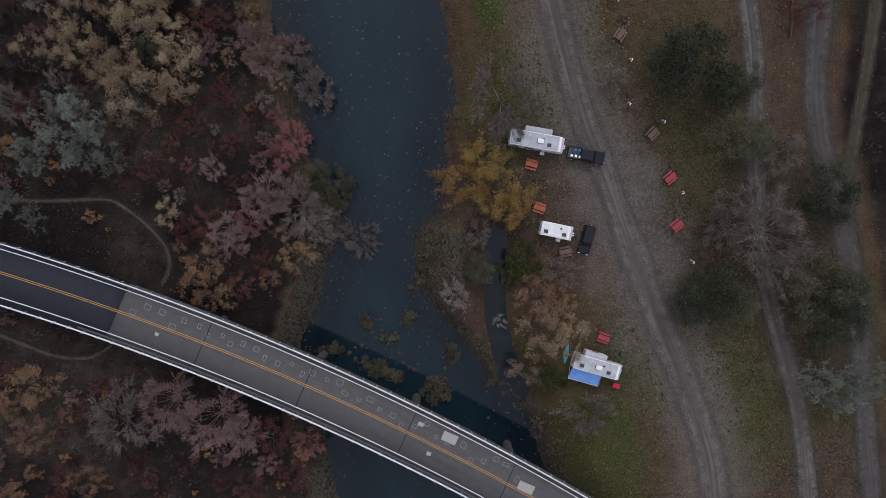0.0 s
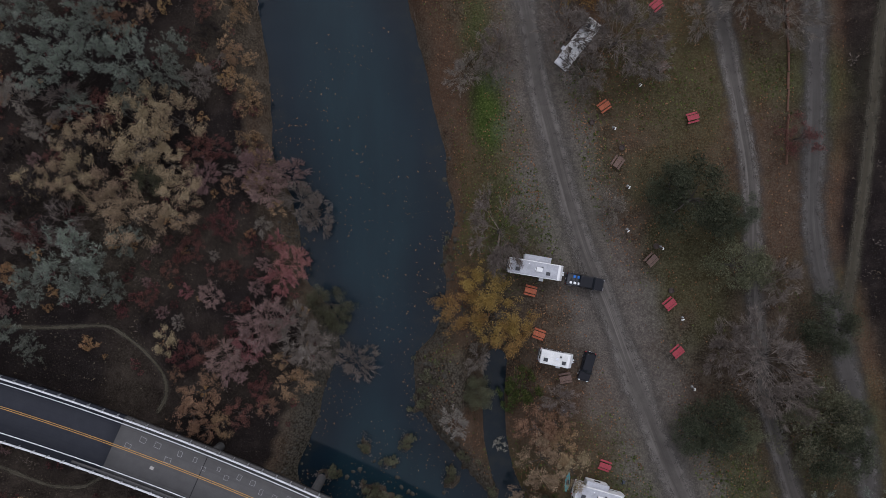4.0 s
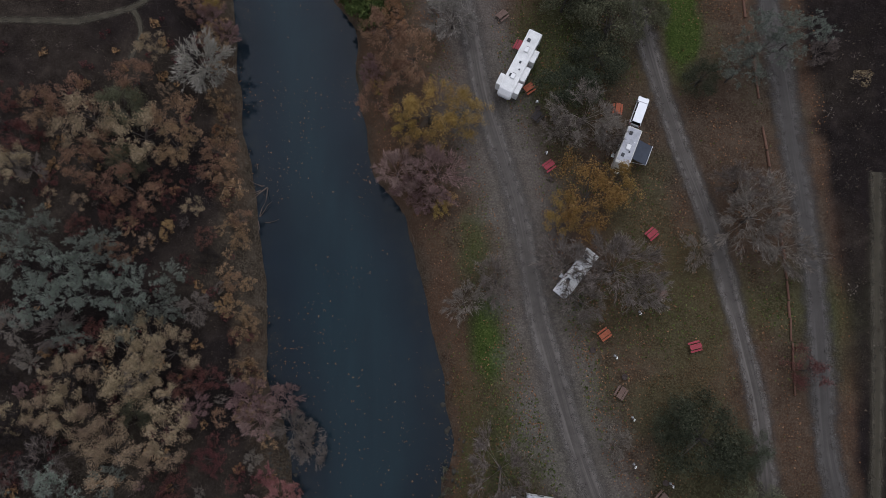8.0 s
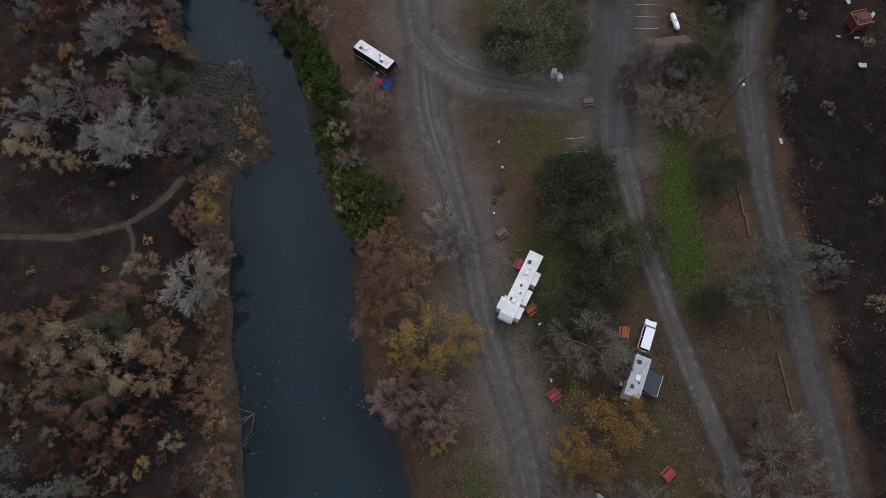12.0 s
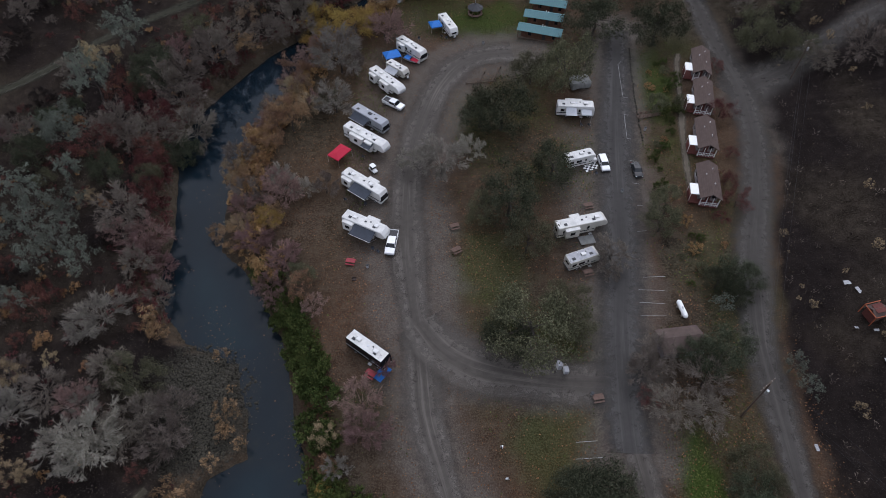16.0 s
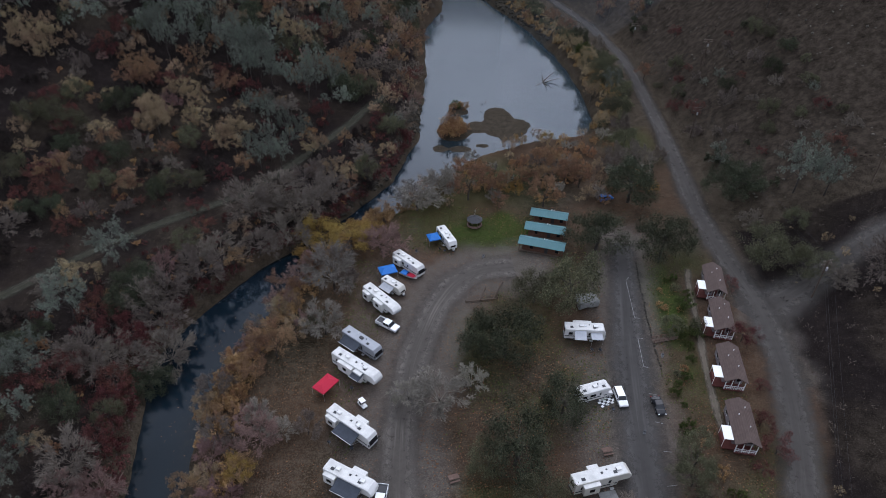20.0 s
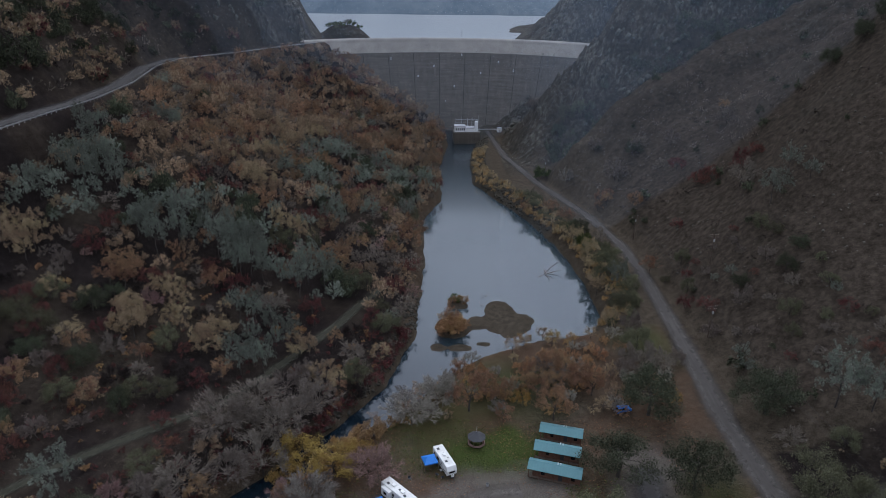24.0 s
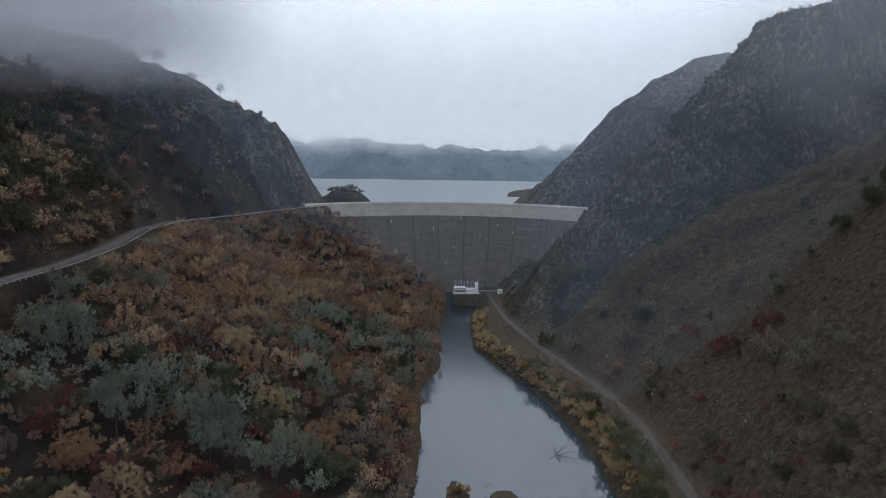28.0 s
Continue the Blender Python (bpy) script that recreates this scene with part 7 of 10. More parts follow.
def caravan(x, y, heading, L, kind, label, h=3.1, body="rv_white", roof="rv_roof", slides=(), awning=None, acs=(0.35,), stripe="dark_trim", half=1.22, name="caravan", nose=None):
    """Origin at the middle of the floor plan; +x is forward. slides: (side, x0, x1); awning: (side, x0, x1, reach, material)."""
    th = thing(name, pose(x, y, float(land(x, y)) + 0.02, 0, 0, heading), label, "caravan", "caravans on the camp pitches")
    o = L / 2
    pts = [(px - o, pz) for px, pz in RV_SHAPES[kind](L, h)]
    part("body", profile_body(pts, half), M[body], th)
    tail = {"trailer": 0.95, "fifth": 0.9, "motor": 0.55, "cabover": 1.4}[kind]
    P("roof_skin", roof, th, (-o + 0.12, o - tail, -half + 0.12, half - 0.12, h - 0.02, h + 0.03), bev=0.02)
    for f in acs:
        ac = P("air_conditioner", "rv_white" if body != "rv_grey" else "dark_trim", th, (-o + L * f - 0.5, -o + L * f + 0.5, -0.36, 0.36, h + 0.02, h + 0.3), bev=0.09)
        P("grille", "dark_trim", ac, (-o + L * f - 0.56, -o + L * f - 0.49, -0.25, 0.25, h + 0.08, h + 0.24))
    for i, (f, s) in enumerate(((0.16, 0.34), (0.5, 0.22), (0.6, 0.15), (0.72, 0.32))):
        off = 0.42 * (i % 3 - 1)
        P("roof_vent", "dark_trim" if i != 1 or L > 9 else "lamp_glass", th, (-o + L * f - s, -o + L * f + s, off - s * 0.85, off + s * 0.85, h + 0.02, h + 0.13), bev=0.03)
    P("roof_ladder", "steel", th, (-o - 0.06, -o + 0.5, -half + 0.25, -half + 0.28, h - 0.02, h + 0.06), (-o - 0.06, -o + 0.5, -half + 0.6, -half + 0.63, h - 0.02, h + 0.06))
    part("flue", tube(bmesh.new(), (-o + L * 0.35, 0.7, h), (-o + L * 0.35, 0.7, h + 0.2), 0.06, 0.06, 8), M["white"], th)
    for side in (-1, 1):
        y0 = side * half
        for f, wd in ((0.14, 0.9), (0.38, 1.3), (0.62, 0.8)):
            cx = -o + L * f
            P("window", "glass", th, (cx - wd / 2, cx + wd / 2, min(y0, y0 + side * 0.03), max(y0, y0 + side * 0.03), h * 0.52, h * 0.74), bev=0.01)
        P("stripe", stripe, th, (-o + 0.1, o - tail - (1.9 if kind == "fifth" else 0.1), min(y0, y0 + side * 0.015), max(y0, y0 + side * 0.015), h * 0.36, h * 0.44))
        for wx in ((-0.12 * L, -0.12 * L - 0.85) if kind in ("trailer", "fifth") else (-0.25 * L, 0.34 * L)):
            wheel(th, wx, side * (half - 0.12))
    dx = 0.16 * L
    door = P("door", body, th, (dx - 0.33, dx + 0.33, -half - 0.04, -half, 0.75, h * 0.87), bev=0.015)
    P("handle", "dark_trim", door, (dx + 0.22, dx + 0.27, -half - 0.08, -half - 0.04, h * 0.45, h * 0.5))
    P("entry_step", "steel", th, (dx - 0.35, dx + 0.35, -half - 0.55, -half - 0.05, 0.36, 0.42))
    P("rear_window", "glass", th, (-o - 0.03, -o, -0.6, 0.6, h * 0.55, h * 0.76), bev=0.01)
    P("bumper", "dark_trim", th, (-o - 0.16, -o - 0.02, -half + 0.1, half - 0.1, 0.5, 0.68))
    for s in (-1, 1):
        P("tail_lamp", "red_lamp", th, (-o - 0.04, -o, s * 1.0 - 0.1, s * 1.0 + 0.1, 0.95, 1.2))
    if kind == "trailer":
        part("drawbar", tube(tube(bmesh.new(), (o - 0.1, 0.7, 0.5), (o + 1.0, 0, 0.48), 0.06, 0.06, 6), (o - 0.1, -0.7, 0.5), (o + 1.0, 0, 0.48), 0.06, 0.06, 6), M["dark_trim"], th)
        for s in (-1, 1):
            part("gas_bottle", tube(bmesh.new(), (o + 0.3, s * 0.18, 0.5), (o + 0.3, s * 0.18, 1.05), 0.15, 0.13, 10), M["white"], th)
        P("front_window", "glass", th, (o - 0.02, o + 0.03, -0.7, 0.7, h * 0.46, h * 0.62), bev=0.01)
    if kind == "fifth":
        P("front_leg", "dark_trim", th, (o - 2.55, o - 2.4, -0.75, -0.6, 0.02, 1.75), (o - 2.55, o - 2.4, 0.6, 0.75, 0.02, 1.75))
        P("nose_cap", nose or "silver", th, (o - 0.05, o + 0.02, -0.9, 0.9, 1.95, 2.3), bev=0.03)
    if kind == "motor":
        part("windshield", profile_body([(o - 0.02, 1.35), (o + 0.03, 1.35), (o - 0.1, h * 0.76), (o - 0.2, h * 0.76)], half - 0.12, 0.01), M["glass"], th)
        for s in (-1, 1):
            P("headlamp", "lamp_glass", th, (o - 0.05, o + 0.03, s * 0.85 - 0.16, s * 0.85 + 0.16, 0.85, 1.02), bev=0.02)
            P("mirror", "dark_trim", th, (o - 0.1, o + 0.12, s * (half + 0.2) - 0.12, s * (half + 0.2) + 0.12, 1.6, 2.0), bev=0.03)
    if kind == "cabover":
        part("windshield", profile_body([(o - 0.98, 1.36), (o - 0.94, 1.38), (o - 1.4, 2.02), (o - 1.48, 2.0)], half - 0.25, 0.01), M["glass"], th)
        for s in (-1, 1):
            P("headlamp", "lamp_glass", th, (o - 0.03, o + 0.03, s * 0.8 - 0.15, s * 0.8 + 0.15, 0.75, 0.95), bev=0.02)
    for side, x0, x1 in slides:
        ya, yb = sorted((side * (half - 0.05), side * (half + 0.85)))
        so = P("slide_out", body, th, (x0 - o, x1 - o, ya, yb, 0.95, h - 0.35), bev=0.05)
        P("topper", roof, so, (x0 - o - 0.05, x1 - o + 0.05, ya, yb + 0.05 * side, h - 0.34, h - 0.29))
        P("slide_window", "glass", so, ((x0 + x1) / 2 - o - 0.5, (x0 + x1) / 2 - o + 0.5, *sorted((side * (half + 0.86), side * (half + 0.88))), h * 0.5, h * 0.72))
    if awning:
        side, x0, x1, reach, mat = awning
        bm = bmesh.new()
        z0, z1 = h - 0.3, h - 0.95
        cols = 6
        rows = []
        for i in range(cols + 1):
            u = i / cols
            rows.append([bm.verts.new((xx - o, side * (half + 0.04 + reach * u), z0 + (z1 - z0) * u - 0.12 * math.sin(math.pi * u) + dz)) for xx in (x0, x1) for dz in (0, -0.03)])
        for a, b in zip(rows[:-1], rows[1:]):
            bm.faces.new((a[0], a[2], b[2], b[0]))
            bm.faces.new((a[1], b[1], b[3], a[3]))
        bmesh.ops.recalc_face_normals(bm, faces=bm.faces[:])
        aw = part("awning", bm, M[mat], th)
        yy = side * (half + reach)
        part("roller", tube(bmesh.new(), (x0 - o - 0.05, yy, z1), (x1 - o + 0.05, yy, z1), 0.05, 0.05, 6), M["steel"], aw)
        for xx in (x0, x1):
            part("arm", tube(bmesh.new(), (xx - o, side * half, 1.0), (xx - o, yy, z1), 0.03, 0.03, 5), M["steel"], aw)
    return th


def car(x, y, heading, L, kind, paint, label, name="car", roofmat=None):
    th = thing(name, pose(x, y, float(land(x, y)) + 0.03, 0, 0, heading), label, "car" if kind != "pickup" else "pickup truck")
    o, half = L / 2, 0.94 if kind != "pickup" else 1.0
    hood = 0.86 if kind == "sedan" else 1.08
    roof = {"sedan": 1.42, "suv": 1.72, "pickup": 1.85, "van": 2.0}[kind]
    if kind == "pickup":
        low = [(-o, 0.45), (o - 0.1, 0.45), (o, 0.75), (o - 0.08, hood), (o - 1.35, hood + 0.06), (-o, hood + 0.06)]
    else:
        low = [(-o, 0.4), (o - 0.08, 0.4), (o, 0.62), (o - 0.12, hood * 0.86), (o - 1.1, hood), (-o + 0.1, hood + 0.02), (-o, hood * 0.8)]
    part("body", profile_body(low, half, 0.1), M[paint], th)
    c0, c1 = {"sedan": (-o + 0.75, o - 1.2), "suv": (-o + 0.12, o - 1.25), "pickup": (-o + 2.05, o - 1.4), "van": (-o + 0.1, o - 1.0)}[kind]
    rear_in = {"sedan": 0.7, "suv": 0.25, "pickup": 0.12, "van": 0.1}[kind]
    cab = bmesh.new()
    zl = hood - 0.03
    lo = [(c0, -half + 0.06), (c1, -half + 0.06), (c1, half - 0.06), (c0, half - 0.06)]
    hi = [(c0 + rear_in, -half + 0.22), (c1 - 0.68, -half + 0.22), (c1 - 0.68, half - 0.22), (c0 + rear_in, half - 0.22)]
    va = [cab.verts.new((px, py, zl)) for px, py in lo]
    vb = [cab.verts.new((px, py, roof - 0.05)) for px, py in hi]
    for i in range(4):
        j = (i + 1) % 4
        cab.faces.new((va[i], va[j], vb[j], vb[i]))
    cab.faces.new(vb)
    cab.faces.new(va[::-1])
    bmesh.ops.recalc_face_normals(cab, faces=cab.faces[:])
    part("glasshouse", cab, M["glass"], th, "dark tinted windows")
    P("roof", roofmat or paint, th, (c0 + rear_in - 0.05, c1 - 0.62, -half + 0.19, half - 0.19, roof - 0.07, roof), bev=0.03)
    for s in (-1, 1):
        for f in (0.0, 0.5, 1.0):
            xa, xb = c0 + 0.04 + f * (c1 - c0 - 0.2), c0 + rear_in + f * (c1 - 0.68 - c0 - rear_in)
            part("pillar", tube(bmesh.new(), (xa, s * (half - 0.06), zl), (xb, s * (half - 0.22), roof - 0.04), 0.045, 0.045, 5), M[paint], th)
        P("headlamp", "lamp_glass", th, (o - 0.1, o + 0.01, s * 0.68 - 0.17, s * 0.68 + 0.17, hood * 0.68, hood * 0.82), bev=0.02)
        P("tail_lamp", "red_lamp", th, (-o - 0.01, -o + 0.1, s * 0.8 - 0.12, s * 0.8 + 0.12, hood * 0.7, hood * 0.95), bev=0.02)
        P("mirror", "dark_trim", th, (c1 - 0.35, c1 - 0.15, s * (half + 0.1) - 0.1, s * (half + 0.1) + 0.1, hood, hood + 0.18), bev=0.03)
        for wx in (-o + 0.95, o - 0.95):
            wheel(th, wx, s * (half - 0.1), 0.36)
    P("bumper", "dark_trim", th, (o - 0.05, o + 0.06, -half + 0.15, half - 0.15, 0.42, 0.6), (-o - 0.07, -o + 0.04, -half + 0.15, half - 0.15, 0.42, 0.62))
    P("number_plate", "white", th, (-o - 0.09, -o - 0.07, -0.2, 0.2, 0.62, 0.74))
    if kind == "pickup":
        P("cargo_bed", "dark_trim", th, (-o + 0.1, c0 - 0.08, -half + 0.12, half - 0.12, hood + 0.05, hood + 0.09))
        P("bed_rail", paint, th, (-o, c0 - 0.02, -half + 0.01, -half + 0.12, hood + 0.04, hood + 0.3), (-o, c0 - 0.02, half - 0.12, half - 0.01, hood + 0.04, hood + 0.3), (-o, -o + 0.08, -half + 0.1, half - 0.1, hood + 0.04, hood + 0.3), bev=0.02)
    return th


def build_vehicles():
    W = "white travel trailer with slide-outs on a gravel pitch"
    caravan(15.8, 13.4, -10, 8.7, "trailer", "white travel trailer with a worn roof under branches", roof="rv_old", slides=((1, 2.2, 6.4),), acs=(0.55,))
    t = car(23.9, 11.3, -11, 6.1, "pickup", "black", "black crew cab pickup with a loaded bed, hitched to a trailer", "pickup_truck")
    for i in range(9):
        bx, by = -2.5 + 0.22 * i, (-0.5, 0.1, 0.5)[i % 3]
        P("bed_cargo", ("white", "dark_trim", "tarp_blue")[i % 3], t, (bx, bx + 0.35, by - 0.2, by + 0.2, 1.18, 1.4 + 0.1 * (i % 2)), bev=0.05)
    caravan(19.0, -0.8, -12, 5.2, "trailer", "small white travel trailer parked beside a dark car", h=2.7, acs=(), half=1.1)
    car(24.1, -2.3, -106, 4.7, "suv", "black", "black sport utility car parked beside a small trailer", "car")
    caravan(25.6, -22.6, -16, 7.9, "trailer", "old white trailer with a blue striped awning", roof="rv_old", slides=((1, 1.4, 4.9),), awning=(-1, 0.0, 4.9, 1.9, "awning_blue"), acs=(0.5,))
    caravan(14.6, 84.9, -117, 12.6, "fifth", "long white fifth-wheel trailer with four slide-outs", h=3.6, slides=((1, 3.0, 5.2), (1, 6.4, 9.0), (1, 9.6, 11.5), (-1, 9.3, 11.3)), acs=(0.3, 0.72))
    caravan(32.0, 70.0, -113, 7.2, "trailer", "grey-roofed trailer shaded by an oak with a dark awning", roof="rv_old", body="rv_cream", awning=(1, 1.5, 5.0, 2.6, "awning_dark"), acs=(0.5,))
    car(34.9, 77.1, 68, 5.4, "van", "car_white", "white van parked in front of a trailer", "van")
    caravan(22.8, 49.3, -129, 8.5, "cabover", "white motorhome standing under a bare tree", name="motorhome", roof="rv_roof", acs=(0.4,), h=3.0)
    caravan(-10.8, 130.3, -37, 8.8, "motor", "black and white coach motorhome with a blue mat", name="motorhome", body="black", acs=(0.25, 0.7), h=3.2, stripe="silver")
    caravan(-13.3, 158.8, -28, 10.2, "fifth", "white fifth-wheel with a charcoal awning and a pickup", h=3.5, slides=((1, 4.6, 7.4), (-1, 0.6, 3.0)), awning=(-1, 3.2, 8.2, 2.5, "awning_dark"), acs=(0.25, 0.75), nose="rv_white")
    car(-8.0, 155.6, -97, 6.1, "pickup", "car_white", "white crew cab pickup parked beside a fifth-wheel", "pickup_truck")
    caravan(-14.5, 170.6, -37, 11.2, "motor", "white coach motorhome with a charcoal awning out", name="motorhome", h=3.4, slides=((1, 5.5, 8.2), (-1, 0.6, 3.2)), awning=(-1, 3.8, 8.8, 2.4, "awning_dark"), acs=(0.22, 0.66))
    caravan(-15.1, 185.4, -37, 12.3, "fifth", "white fifth-wheel with an open slide-out and dark awning", h=3.6, slides=((-1, 2.5, 6.5), (-1, 7.0, 9.0)), awning=(-1, 6.8, 9.4, 2.0, "awning_dark"), acs=(0.3, 0.7))
    caravan(-14.8, 192.9, -39, 10.2, "motor", "silver-grey motorhome with a dark side awning", name="motorhome", body="rv_grey", roof="rv_grey", h=3.2, awning=(-1, 1.2, 6.0, 2.2, "awning_dark"), acs=(0.5,))
    car(-9.7, 199.7, -34, 5.8, "pickup", "car_white", "white pickup parked between two pitches", "pickup_truck")
    caravan(-11.5, 206.6, -47, 11.6, "fifth", "white fifth-wheel with a slide-out and steps", h=3.4, slides=((-1, 1.0, 3.2), (-1, 5.0, 8.0)), acs=(0.3,))
    caravan(-9.2, 212.6, -41, 6.4, "trailer", "small cream trailer beside a blue canopy", h=2.6, body="rv_cream", awning=(-1, 1.0, 4.6, 1.8, "awning_grey"), acs=(0.5,), half=1.1)
    caravan(-5.8, 221.0, -45, 9.6, "motor", "white motorhome with dark cab and side slide-out", name="motorhome", slides=((-1, 1.0, 3.6),), acs=(0.3, 0.6), h=3.2)
    caravan(3.9, 232.5, -66, 8.4, "trailer", "white travel trailer near a blue canopy", acs=(0.45,), h=2.9)
    caravan(34.5, 196.3, -3, 9.0, "motor", "white motorhome with two pale awnings and a slide-out", name="motorhome", slides=((1, 2.0, 6.0),), awning=(-1, 2.0, 4.6, 2.2, "awning_grey"), acs=(0.4, 0.75), h=3.3)
    caravan(33.5, 179.3, 18, 7.6, "cabover", "white motorhome half under an oak with camp gear", name="motorhome", acs=(0.5,), h=3.0)
    car(38.7, 178.3, -84, 4.8, "suv", "car_white", "white sport utility car on the asphalt lane")
    car(45.7, 176.0, -86, 4.5, "sedan", "black", "black car parked on the lane edge")
    caravan(30.8, 159.3, 15, 10.9, "fifth", "cream fifth-wheel with slide-outs and a porch deck", h=3.5, body="rv_cream", slides=((-1, 1.4, 4.4), (1, 3.5, 5.5)), acs=(0.8,))
    caravan(30.1, 151.0, 22, 6.9, "trailer", "grey-roofed toy hauler with an open rear ramp", roof="rv_old", body="rv_cream", h=2.9, acs=(0.5,))
    car(50.6, 252.5, 20, 4.4, "suv", "tarp_blue", "blue car parked under trees by the pond")


build_vehicles()


# ---- cabins, bath houses, tables and other camp things ----
M["shingle"] = plain("brown_shingle", (0.085, 0.062, 0.054), 0.9, 0.15, vary=0.25, scale=1.2, relief=0.4)
M["cabin_wall"] = plain("mauve_siding", (0.20, 0.175, 0.175), 0.8, 0.2, vary=0.15)
M["porch_red"] = plain("red_brown_stain", (0.095, 0.032, 0.026), 0.8, 0.2, vary=0.25)
M["teal_roof"] = plain("teal_metal_roof", (0.065, 0.155, 0.165), 0.5, 0.4, vary=0.1, scale=0.5)
M["log"] = plain("brown_log", (0.10, 0.052, 0.034), 0.85, 0.2, vary=0.3)
M["tab_red"] = plain("red_table_paint", (0.25, 0.035, 0.045), 0.7, 0.3, vary=0.2)
M["tab_orange"] = plain("orange_table_stain", (0.28, 0.075, 0.032), 0.7, 0.3, vary=0.2)
M["tab_brown"] = plain("weathered_table_wood", (0.12, 0.078, 0.062), 0.85, 0.2, vary=0.3)
M["tab_dark"] = plain("dark_table_wood", (0.035, 0.03, 0.029), 0.85, 0.2, vary=0.3)
M["iron"] = plain("rusty_iron", (0.05, 0.036, 0.03), 0.85, 0.3, vary=0.4)
M["teal"] = plain("teal_plastic", (0.04, 0.24, 0.25), 0.5, 0.4, vary=0.15)
M["canvas"] = plain("grey_tarpaulin", (0.18, 0.18, 0.17), 0.8, 0.2, vary=0.35, scale=1.5)


def picnic_table(x, y, rot, colour, label, s=1.0):
    th = thing("picnic_table", pose(x, y, float(land(x, y)) + 0.02, 0, 0, rot) @ Matrix.Scale(s, 4), label, "table", "picnic tables in the camp")
    for i in range(5):
        P("top_board", colour, th, (-0.95, 0.95, -0.38 + 0.155 * i, -0.24 + 0.155 * i, 0.72, 0.765))
    for sgn in (-1, 1):
        for i in range(2):
            y0 = sgn * 0.68 + (i - 1) * 0.15
            P("bench_board", colour, th, (-0.95, 0.95, y0, y0 + 0.135, 0.42, 0.46))
        bm = bmesh.new()
        for a, b in (((sgn * 0.65, -0.32, 0.72), (sgn * 0.65, -0.72, 0.0)), ((sgn * 0.65, 0.32, 0.72), (sgn * 0.65, 0.72, 0.0)), ((sgn * 0.65, -0.78, 0.4), (sgn * 0.65, 0.78, 0.4))):
            tube(bm, a, b, 0.05, 0.05, 4)
        part("trestle", bm, M["wood"], th)


def fire_ring(x, y):
    th = thing("fire_ring", pose(x, y, float(land(x, y)) + 0.02), "rusty iron fire ring on the ground", "fire ring", "fire rings")
    bm = bmesh.new()
    n = 14
    rings = [[bm.verts.new((r * math.cos(6.2832 * i / n), r * math.sin(6.2832 * i / n), z)) for i in range(n)] for r, z in ((0.45, 0), (0.45, 0.3), (0.4, 0.3), (0.4, 0.05), (0.02, 0.05))]
    for a, b in zip(rings[:-1], rings[1:]):
        for i in range(n):
            bm.faces.new((a[i], a[(i + 1) % n], b[(i + 1) % n], b[i]))
    part("ring", bm, M["iron"], th)


def hookup_post(x, y):
    th = thing("hookup_post", pose(x, y, float(land(x, y)), 0, 0, (x * 37) % 90), "pale utility hookup post beside a pitch", "utility post", "hookup posts")
    P("post", "wood", th, (-0.08, 0.08, -0.08, 0.08, 0, 1.1))
    P("meter_box", "white", th, (-0.2, 0.2, -0.24, -0.08, 0.55, 1.1), bev=0.03)
    P("water_tap", "steel", th, (0.25, 0.35, -0.05, 0.05, 0, 0.6))
    P("tap_base", "canvas", th, (0.12, 0.5, -0.2, 0.2, 0.0, 0.12), bev=0.03)


def gable(bm, x0, x1, half, z0, z1, over=0.35, thick=0.12):
    """Two roof slabs of a gable running along x."""
    for s in (-1, 1):
        a, b = (half + over) * s, 0.0
        dz = (z1 - z0) / half * over
        v = [bm.verts.new(p) for p in ((x0 - over, a, z0 - dz), (x1 + over, a, z0 - dz), (x1 + over, b, z1), (x0 - over, b, z1), (x0 - over, a, z0 - dz + thick), (x1 + over, a, z0 - dz + thick), (x1 + over, b, z1 + thick), (x0 - over, b, z1 + thick))]
        for q in ((0, 1, 2, 3), (4, 7, 6, 5), (0, 4, 5, 1), (1, 5, 6, 2), (2, 6, 7, 3), (3, 7, 4, 0)):
            bm.faces.new([v[i] for i in q])
    bmesh.ops.recalc_face_normals(bm, faces=bm.faces[:])
    return bm


